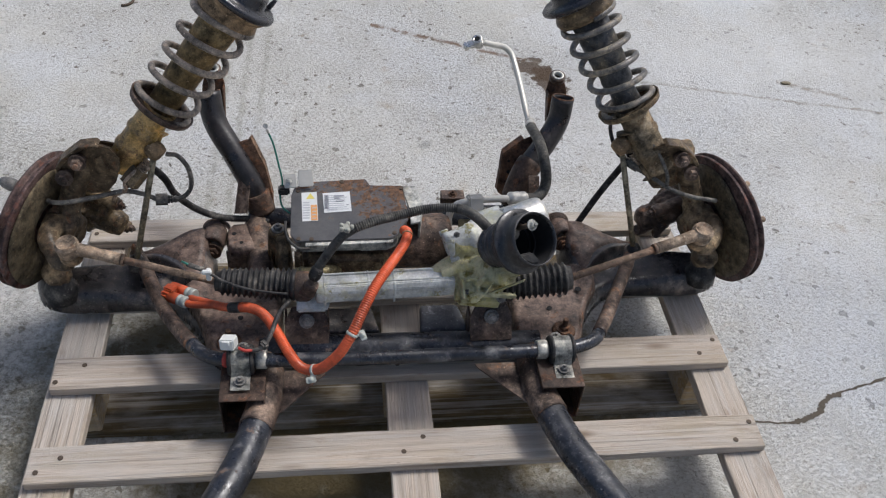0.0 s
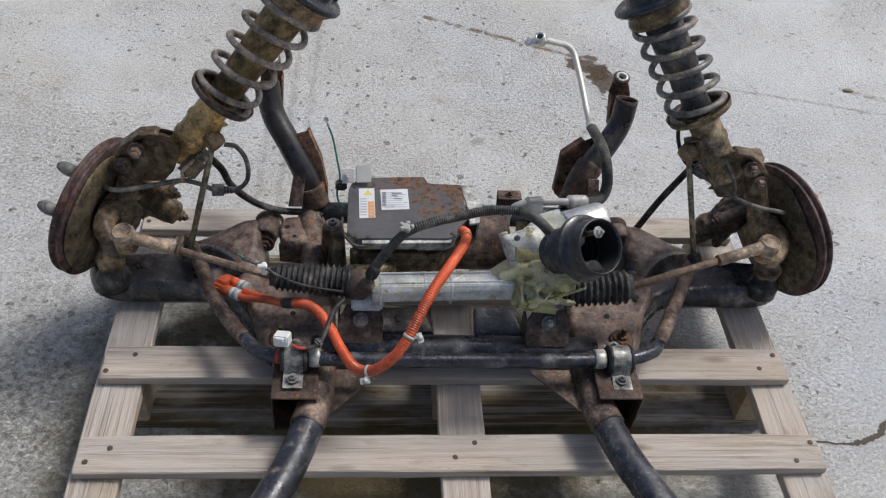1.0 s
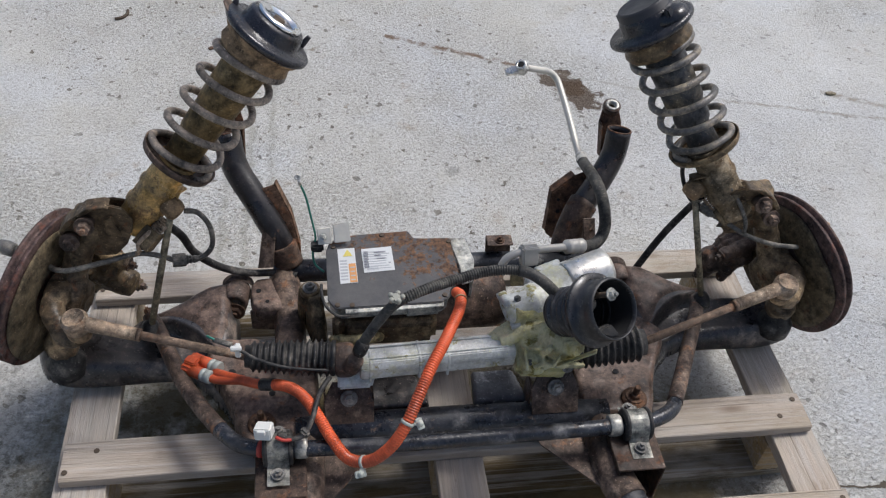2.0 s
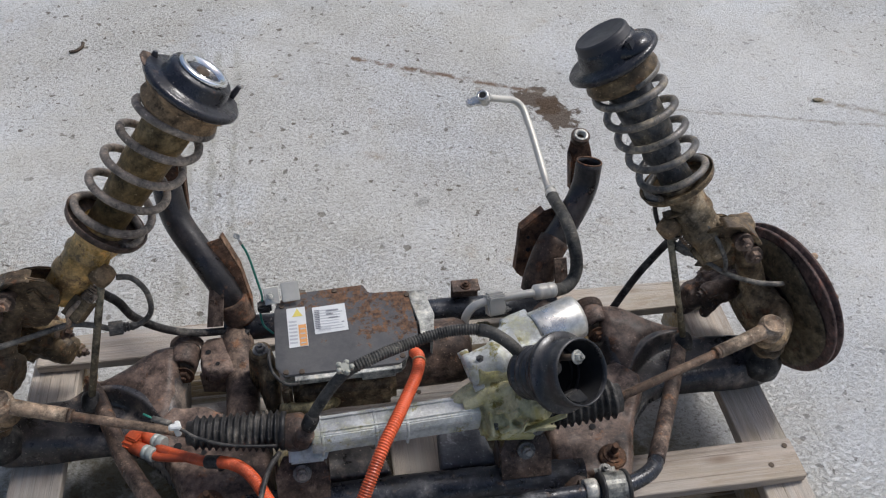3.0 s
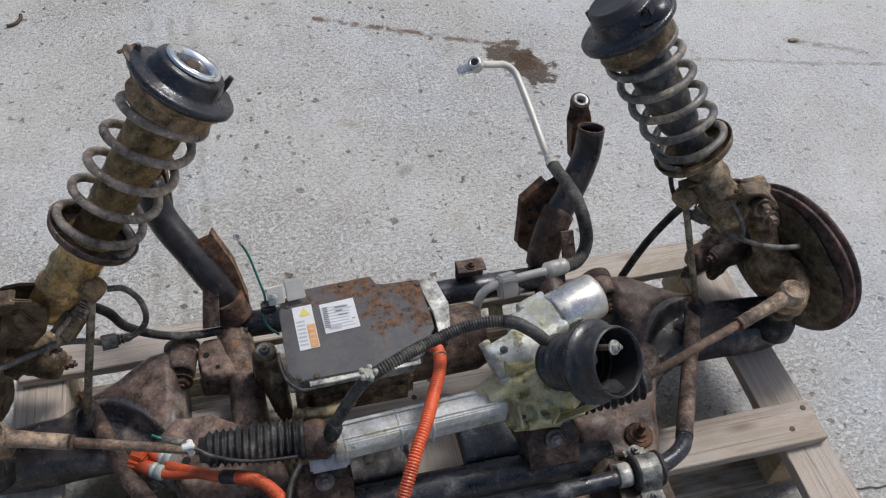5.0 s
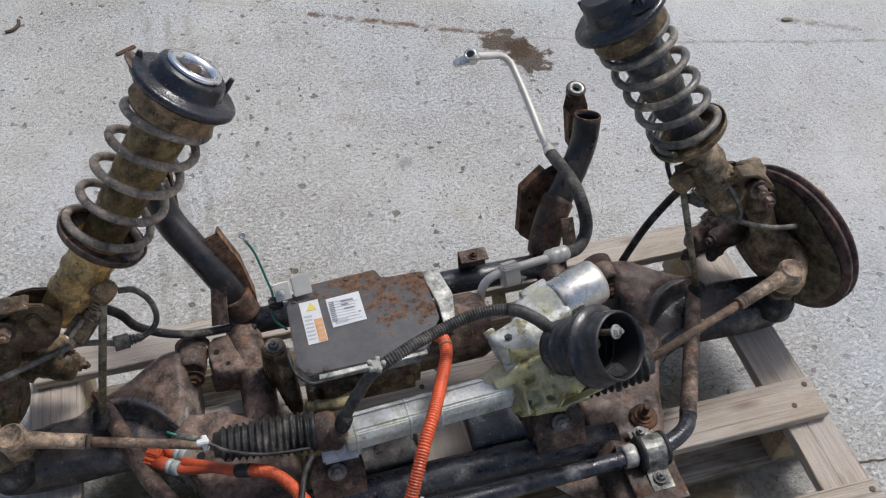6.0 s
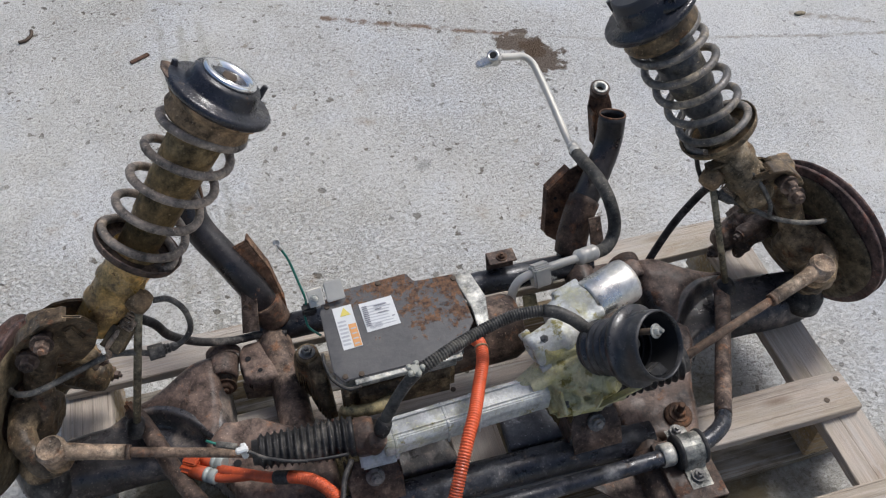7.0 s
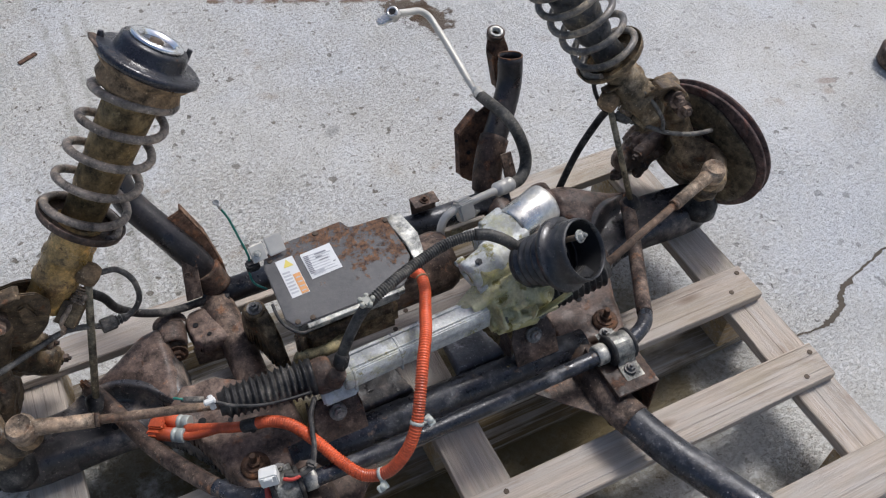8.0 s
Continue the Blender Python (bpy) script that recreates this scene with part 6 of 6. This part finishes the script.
def build_orange_cable():
    pts = [(0.000, 0.362, 0.352), (0.004, 0.346, 0.360), (-0.002, 0.318, 0.364), (-0.019, 0.280, 0.370), (-0.039, 0.236, 0.381), (-0.059, 0.202, 0.377), (-0.080, 0.166, 0.359), (-0.098, 0.140, 0.335), (-0.120, 0.126, 0.306), (-0.148, 0.124, 0.280), (-0.176, 0.140, 0.266), (-0.197, 0.172, 0.268), (-0.216, 0.208, 0.276), (-0.238, 0.244, 0.278), (-0.264, 0.268, 0.270), (-0.302, 0.290, 0.248), (-0.340, 0.313, 0.236), (-0.372, 0.332, 0.228)]
    c = thing("orange_cable", "orange corrugated high-voltage cable looped over the subframe", "cable", (-0.15, 0.13, 0.25))
    L = spline(pts, 8)
    cut = int(len(L) * 0.86)
    part("conduit", ribbed(L[:cut], 0.0087, 0.0013, 0.0036), ORANGE, c, "ribbed orange conduit")
    part("bare_lead", sweep(B(), L[cut - 1:], 0.0074, 12), ORANGE, c, "smooth orange lead")
    tp = cut - 2
    part("black_tape", sweep(B(), L[tp:tp + 5], 0.0094, 14), RUBBER, c, "black tape wrap")
    part("cable_tie", sweep(B(), L[10:12], 0.0096, 12), RUBBER_BROWN, c)
    for i, out in ((int(len(L) * 0.405), Vector((0.8, -0.2, 0.1))), (int(len(L) * 0.545), Vector((-0.25, -0.8, -0.25)))):
        p = L[i]
        d = (L[i + 1] - L[i - 1]).normalized()
        q = p + out.normalized() * 0.017
        cl = B()
        sweep(cl, [p - d * 0.0022, p + d * 0.0022], 0.0096, 14)
        box(cl, (0.016, 0.010, 0.0025), at(q, q + Vector((0.1, -0.5, 0.8)), out) @ Matrix.Rotation(0.5, 4, "Z"), 0.0015, 2)
        turn(cl, [(0, 0.0045), (0.002, 0.005), (0.003, 0.003), (0.006, 0.0022), (0.006, 0)], at(q, q + Vector((0.1, -0.5, 0.8))), 12)
        box(cl, (0.006, 0.004, 0.017), at(p.lerp(q, 0.6), q), 0.0012, 1)
        part("mount_clip", cl, CLIP, c, "translucent white mounting clip")
    e, t = Vector((-0.372, 0.332, 0.228)), Vector((-0.432, 0.374, 0.216))
    m = at(e, t, (0, 0, 1)) @ Matrix.Diagonal((0.84, 0.84, 0.80, 1))
    hd = B()
    for x in (-0.0125, 0.0125):
        turn(hd, [(0.002, 0.0105), (0.018, 0.0105), (0.020, 0.012), (0.046, 0.012), (0.046, 0)], m @ Matrix.Translation((x, 0, 0)), 20)
    box(hd, (0.044, 0.022, 0.030), m @ Matrix.Translation((0, 0.001, 0.052)), 0.005, 3)
    box(hd, (0.018, 0.007, 0.028), m @ Matrix.Translation((0.002, 0.014, 0.050)), 0.0025, 2)
    plug = part("plug", hd, ORANGE, c, "orange two-pole plug")
    wr = B()
    for x in (-0.0125, 0.0125):
        turn(wr, [(-0.004, 0.0112), (-0.002, 0.0125), (0.008, 0.0125), (0.009, 0.0108), (0.012, 0.0108), (0.013, 0.0125), (0.018, 0.0125), (0.019, 0.010)], m @ Matrix.Translation((x, 0, 0)), 20)
    part("seal_nut", wr, SEAL, plug, "grey-green sealing nuts")
    lead = sweep(B(), spline([m @ Vector((0.0125, 0, 0)), m @ Vector((0.010, -0.002, -0.018)), L[-12]], 4), 0.0066, 10)
    part("second_lead", lead, ORANGE, c, "orange lead")


build_orange_cable()


def build_loom():
    pts = [(-0.155, 0.262, 0.338), (-0.147, 0.270, 0.356), (-0.124, 0.284, 0.386), (-0.100, 0.291, 0.413), (-0.064, 0.302, 0.424), (-0.017, 0.321, 0.422), (0.040, 0.334, 0.425), (0.086, 0.328, 0.428), (0.112, 0.312, 0.424), (0.134, 0.296, 0.408), (0.146, 0.290, 0.392)]
    c = thing("wiring_loom", "black corrugated wiring loom arching from the rack to the gear housing", "wiring loom", (-0.155, 0.262, 0.33))
    L = spline(pts, 8)
    a, b = int(len(L) * 0.34), int(len(L) * 0.70)
    part("taped_lead", sweep(B(), L[:a + 1], 0.0076, 14), LOOM, c, "taped black lead")
    part("conduit", ribbed(L[a:b], 0.0082, 0.0012, 0.0038), LOOM, c, "grey-black split conduit")
    part("sleeve", sweep(B(), L[b - 1:], 0.0086, 14), LOOM, c, "smooth rubber sleeve")
    bt = turn(B(), [(-0.004, 0.0092), (0.0, 0.0105), (0.012, 0.0105), (0.016, 0.0085)], at(L[3], L[9]), 18)
    part("boot_end", bt, RUBBER, c, "small rubber cuff")
    p = L[int(len(L) * 0.31)]
    cl = B()
    box(cl, (0.014, 0.016, 0.007), at(p + Vector((-0.004, -0.004, 0.012)), p + Vector((0, -0.2, 1))) @ Matrix.Rotation(0.4, 4, "Z"), 0.0025, 2)
    for k in range(5):
        ang = 2 * math.pi * k / 5
        q = p + Vector((-0.004 + 0.009 * math.cos(ang), -0.004 + 0.008 * math.sin(ang), 0.013))
        turn(cl, [(-0.003, 0.003), (0.003, 0.0036), (0.004, 0)], at(q), 8)
    part("fixing_clip", cl, GREYPLASTIC, c, "pale flower-shaped clip")


build_loom()


def build_ac_pipe():
    c = thing("refrigerant_pipe", "bent alloy air-conditioning pipe with a black rubber hose", "pipe", (0.14, 0.48, 0.26))
    up = [(0.284, 0.706, 0.324), (0.281, 0.740, 0.334), (0.275, 0.800, 0.360), (0.268, 0.845, 0.382), (0.262, 0.866, 0.394), (0.246, 0.872, 0.406), (0.222, 0.864, 0.416), (0.196, 0.853, 0.428)]
    part("upper_pipe", sweep(B(), spline(up, 6), 0.0062, 14), PIPE, c, "slim satin alloy pipe")
    e, d = Vector((0.196, 0.853, 0.428)), Vector((-0.30, -0.30, 0.80))
    bl = B()
    turn(bl, [(-0.010, 0.0095), (0.008, 0.0105), (0.013, 0.0105), (0.013, 0.0062), (0.004, 0.006), (0.004, 0)], at((0.186, 0.849, 0.430), Vector((0.186, 0.849, 0.430)) + d), 22)
    prism(bl, [(-0.008, -0.009), (0.010, -0.009), (0.014, 0.0), (0.010, 0.009), (-0.008, 0.009), (-0.030, 0.007), (-0.034, 0.0), (-0.030, -0.007)], -0.006, 0.004, at((0.186, 0.849, 0.430), Vector((0.186, 0.849, 0.430)) + d, (0, 1, 0.3)), 0.002, 2)
    fit = part("end_fitting", bl, SILVER, c, "bright machined end block")
    part("fitting_bore", turn(B(), [(0.0128, 0.0060), (0.0134, 0.0058), (0.0134, 0)], at((0.186, 0.849, 0.430), Vector((0.186, 0.849, 0.430)) + d), 18, False), HOLE_SHADE, fit, "open bore")
    f0, f1 = Vector((0.2855, 0.716, 0.326)), Vector((0.283, 0.686, 0.332))
    part("upper_ferrule", turn(B(), [(0, 0.0075), (0.003, 0.0098), (0.010, 0.0098), (0.011, 0.0085), (0.014, 0.0085), (0.015, 0.0105), (0.026, 0.0105), (0.030, 0.009), (0.030, 0)], at(f0, f1), 20), PIPE, c, "crimped ferrule")
    hose = [(0.284, 0.700, 0.327), (0.282, 0.668, 0.338), (0.281, 0.632, 0.350), (0.280, 0.590, 0.360), (0.282, 0.555, 0.352), (0.287, 0.536, 0.322), (0.283, 0.526, 0.298), (0.264, 0.511, 0.292), (0.236, 0.500, 0.301)]
    part("hose", sweep(B(), spline(hose, 7), 0.0104, 16), LOOM, c, "black rubber hose")
    f0, f1 = Vector((0.244, 0.503, 0.299)), Vector((0.200, 0.490, 0.310))
    part("lower_ferrule", turn(B(), [(0, 0.0108), (0.003, 0.0128), (0.010, 0.0128), (0.013, 0.0108), (0.016, 0.0128), (0.024, 0.0128), (0.027, 0.0108), (0.030, 0.0125), (0.036, 0.0125), (0.039, 0.0075), (0.042, 0.0065)], at(f0, f1), 22), PIPE, c, "ridged crimp sleeve")
    low = [(0.208, 0.492, 0.308), (0.17, 0.483, 0.315), (0.128, 0.476, 0.316), (0.105, 0.470, 0.312), (0.093, 0.462, 0.296), (0.091, 0.452, 0.270), (0.090, 0.446, 0.245)]
    part("lower_pipe", sweep(B(), spline(low, 7), 0.0068, 14), PIPE, c, "bent alloy pipe")
    cb = B()
    box(cb, (0.030, 0.018, 0.036), Matrix.Translation((0.141, 0.474, 0.312)) @ Euler((radians(-35), 0.1, 0.2)).to_matrix().to_4x4(), 0.003, 2)
    box(cb, (0.030, 0.026, 0.006), Matrix.Translation((0.141, 0.478, 0.322)) @ Euler((radians(-35), 0.1, 0.2)).to_matrix().to_4x4(), 0.002, 2)
    blk = part("pipe_clamp", cb, PIPE, c, "bright clamp block")
    part("clamp_bolt", bolt(B(), (0.157, 0.470, 0.300), (0.6, 0.44, 0.32), 0.005, 0.006), ZINC, blk, "small bolt")
    ft = B()
    turn(ft, [(0, 0.013), (0.012, 0.013), (0.014, 0.010), (0.014, 0)], at((0.090, 0.447, 0.250), (0.091, 0.455, 0.28)), 16)
    box(ft, (0.022, 0.004, 0.024), Matrix.Translation((0.122, 0.458, 0.272)) @ Euler((radians(-40), 0, 0)).to_matrix().to_4x4(), 0.003, 2)
    part("pipe_foot", ft, BRASS, c, "stained pipe foot and lug")


build_ac_pipe()


def cable(name, label, category, pts, r, mat, group="", extra=None):
    c = thing(name, label, category, pts[0], group)
    part("cable_run" if "cable" in name or "wire" in name else "hose_run", sweep(B(), spline(pts, 7), r, 10), mat, c)
    if extra:
        extra(c)
    return c


def union_block(p, q, rr=0.0095, mat=WIRE):
    def add(c):
        p1, q1 = Vector(p), Vector(q)
        L = (q1 - p1).length
        turn_bm = turn(B(), [(0, rr * 0.5), (0, rr), (L * 0.5, rr), (L * 0.5, rr * 0.6), (L * 0.58, rr * 0.75), (L * 0.62, rr * 0.55), (L * 0.70, rr * 0.70), (L * 0.75, rr * 0.5), (L * 0.84, rr * 0.62), (L, rr * 0.4)], at(p1, q1), 8, False)
        part("grommet", turn_bm, mat, c, "dark ribbed grommet")
    return add


cable("sensor_cable", "thin grey wheel-speed sensor cable looping from the hub", "cable",
      [(-0.403, 0.490, 0.423), (-0.383, 0.490, 0.418), (-0.369, 0.490, 0.388), (-0.370, 0.488, 0.350), (-0.388, 0.480, 0.333), (-0.421, 0.471, 0.336), (-0.447, 0.465, 0.355), (-0.477, 0.458, 0.368), (-0.521, 0.440, 0.371), (-0.560, 0.422, 0.376), (-0.584, 0.424, 0.374), (-0.600, 0.442, 0.364), (-0.606, 0.460, 0.350)],
      0.0042, WIRE, "sensor cables", union_block((-0.430, 0.470, 0.338), (-0.392, 0.478, 0.332), 0.0105))
cable("brake_hose", "black rubber brake hose running back to the rear tube", "hose",
      [(-0.455, 0.480, 0.415), (-0.436, 0.490, 0.398), (-0.416, 0.502, 0.360), (-0.404, 0.513, 0.312), (-0.372, 0.532, 0.258), (-0.330, 0.545, 0.226), (-0.280, 0.553, 0.214), (-0.245, 0.545, 0.212)],
      0.0066, RUBBER, "brake hoses")
cable("brake_hose", "straight black rubber brake hose beside the caliper", "hose",
      [(0.360, 0.530, 0.186), (0.378, 0.540, 0.215), (0.405, 0.545, 0.275), (0.430, 0.535, 0.345), (0.432, 0.515, 0.385), (0.425, 0.500, 0.405)],
      0.0066, RUBBER, "brake hoses")
cable("sensor_cable", "thin dark sensor cable hanging below the spring seat", "cable",
      [(0.376, 0.500, 0.490), (0.375, 0.498, 0.470), (0.382, 0.494, 0.445), (0.398, 0.488, 0.415), (0.415, 0.482, 0.403)], 0.0036, RUBBER, "sensor cables")
cable("sensor_cable", "thin grey wheel-speed sensor cable clipped to the knuckle", "cable",
      [(0.415, 0.482, 0.403), (0.430, 0.474, 0.398), (0.456, 0.456, 0.388), (0.490, 0.436, 0.374), (0.530, 0.424, 0.364), (0.560, 0.420, 0.360), (0.582, 0.425, 0.352)], 0.0040, WIRE, "sensor cables",
      union_block((0.418, 0.480, 0.402), (0.452, 0.458, 0.389), 0.0085))
cable("brake_pipe", "slim brown pipe bent down along the strut", "pipe",
      [(0.430, 0.472, 0.470), (0.446, 0.462, 0.456), (0.466, 0.448, 0.430), (0.480, 0.438, 0.402), (0.484, 0.436, 0.380)], 0.0034, WIRE, "brake pipes")
cable("brake_pipe", "slim rusty pipe bent round the strut foot", "pipe",
      [(-0.440, 0.476, 0.412), (-0.455, 0.462, 0.405), (-0.470, 0.455, 0.392), (-0.474, 0.456, 0.372), (-0.492, 0.458, 0.360), (-0.500, 0.464, 0.340)], 0.0036, ROD, "brake pipes",
      union_block((-0.458, 0.464, 0.390), (-0.430, 0.473, 0.409), 0.0085, ROD))
cable("earth_wire", "loose green earth wire ending in a bright ring tag", "wire",
      [(-0.198, 0.450, 0.318), (-0.212, 0.466, 0.322), (-0.214, 0.474, 0.345), (-0.209, 0.480, 0.366), (-0.214, 0.489, 0.398), (-0.221, 0.498, 0.436), (-0.229, 0.500, 0.462)], 0.0017, GREEN, "",
      lambda c: part("ring_tag", turn(sweep(B(), [(-0.228, 0.500, 0.458), (-0.230, 0.500, 0.468)], 0.0024, 8), [(0, 0.0024), (0.001, 0.0048), (0.002, 0.0048), (0.003, 0.0024), (0, 0.0024)], at((-0.2315, 0.500, 0.4735), (-0.2315, 0.4, 0.56)), 16), SILVER, c, "bright ring tag"))
cable("signal_wire", "thin grey wire lying along the bellows", "wire",
      [(-0.362, 0.312, 0.330), (-0.340, 0.305, 0.327), (-0.318, 0.290, 0.326), (-0.300, 0.278, 0.324), (-0.266, 0.268, 0.316), (-0.231, 0.266, 0.308), (-0.198, 0.268, 0.300)], 0.0024, RUBBER, "",
      lambda c: (part("wire_clip", box(box(B(), (0.008, 0.014, 0.020), Matrix.Translation((-0.326, 0.297, 0.322)), 0.002, 1), (0.016, 0.008, 0.008), Matrix.Translation((-0.328, 0.294, 0.330)), 0.002, 1), WHITE, c, "white wire clip"),
                 part("green_tip", sweep(B(), [(-0.356, 0.310, 0.331), (-0.370, 0.318, 0.333)], 0.0018, 8), GREEN, c, "frayed green wire end"),
                 part("grey_sleeve", sweep(B(), [(-0.334, 0.302, 0.328), (-0.358, 0.311, 0.331)], 0.0042, 10), WIRE, c, "grey sleeve")))


def build_white_plug():
    c = thing("wire_plug", "white plastic wire plug on a black lead above the bar clamp", "connector", (-0.288, 0.184, 0.268))
    m = Matrix.Translation((-0.290, 0.184, 0.281)) @ Euler((radians(-18), radians(-8), radians(-12))).to_matrix().to_4x4()
    bm = box(B(), (0.024, 0.021, 0.019), m, 0.0018, 2)
    box(bm, (0.012, 0.006, 0.007), m @ Matrix.Translation((0.0, -0.0115, 0.005)), 0.001, 1)
    part("plug_body", bm, WHITE, c, "square white plug")
    pts = [(-0.272, 0.178, 0.278), (-0.258, 0.172, 0.276), (-0.243, 0.172, 0.276), (-0.231, 0.178, 0.284), (-0.222, 0.196, 0.290), (-0.216, 0.220, 0.291), (-0.209, 0.244, 0.287), (-0.196, 0.266, 0.286)]
    part("black_lead", sweep(B(), spline(pts, 6), 0.0038, 8), RUBBER, c)
    part("red_lead", sweep(B(), spline([(-0.274, 0.174, 0.278), (-0.262, 0.168, 0.278), (-0.248, 0.172, 0.275)], 5), 0.0026, 8), RED, c, "red wire")
    part("lead_clip", box(B(), (0.012, 0.014, 0.014), Matrix.Translation((-0.234, 0.176, 0.281)) @ Euler((0.2, 0.2, 0.8)).to_matrix().to_4x4(), 0.003, 2), RUBBER, c, "black clip")


build_white_plug()


def build_hose_bracket(s):
    P = side(s)
    o = P(0.440, 0.470, 0.400) if s < 0 else P(0.452, 0.470, 0.402)
    hb = thing("hose_bracket", "grimy folded hose bracket with a small spring guard", "bracket", o, "hose brackets")
    d = Vector((0.55 * s, -0.32, -0.55)).normalized()
    m = at(o, o + d, (0, -0.6, 0.8))
    bm = box(B(), (0.026, 0.003, 0.034), m @ Matrix.Translation((0, 0.010, 0.010)), 0.001, 1)
    box(bm, (0.003, 0.024, 0.034), m @ Matrix.Translation((0.013, 0.0, 0.010)), 0.001, 1)
    box(bm, (0.028, 0.022, 0.003), m @ Matrix.Translation((0, 0, 0.026)), 0.001, 1)
    part("bracket_plate", bm, CAST, hb, "dirty folded plate")
    blk = turn(B(), [(0, 0.0075), (0.012, 0.0095), (0.022, 0.0095), (0.024, 0.006), (0.032, 0.005), (0.032, 0)], m, 6, False)
    part("hose_end", blk, BROWN, hb, "hexagon hose end")
    coil = [m @ Vector((0.0075 * math.cos(t * 0.7), 0.0075 * math.sin(t * 0.7), -0.002 - 0.00045 * t)) for t in range(60)]
    part("spring_guard", sweep(B(), coil, 0.0013, 6), ROD, hb, "tight wire spring guard")


for s in (-1, 1):
    build_hose_bracket(s)


# ---- odd bits on the floor ----
def build_litter():
    hook = thing("metal_hook", "small dark bent scrap of metal on the concrete", "scrap", (-0.735, 1.80, 0))
    part("hook_rod", sweep(B(), spline([(-0.722, 1.822, 0.004), (-0.722, 1.800, 0.004), (-0.734, 1.782, 0.004), (-0.752, 1.776, 0.004)], 6), 0.0045, 8), NAIL, hook)
    chip = thing("wood_chip", "small brown splinter of wood on the concrete", "splinter", (-0.46, 1.62, 0))
    part("splinter", box(B(), (0.052, 0.012, 0.006), Matrix.Translation((-0.462, 1.628, 0.0032)) @ Euler((0, 0, 0.5)).to_matrix().to_4x4(), 0.002, 1), RUST, chip)
    peb = thing("pebble", "small grey-brown stone on the concrete", "pebble", (1.216, 1.352, 0))
    part("stone", turn(B(), [(0, 0.012), (0.003, 0.0145), (0.006, 0.009), (0.007, 0)], at((1.216, 1.352, 0)) @ Matrix.Diagonal((1.2, 0.6, 1, 1)), 9), LINK, peb)
    sc = thing("spare_part", "dark rusty round part standing on the concrete", "car part", (1.474, 0.700, 0))
    part("drum", turn(B(), [(0, 0.055), (0.006, 0.062), (0.04, 0.062), (0.046, 0.054), (0.048, 0.03), (0.07, 0.026), (0.072, 0)], at((1.474, 0.700, 0)), 36), BROWN, sc)
    part("nut", bolt(B(), (1.432, 0.716, 0.0455), (1.432, 0.716, 1), 0.009, 0.012), ZINC, sc, "bright nut")


build_litter()
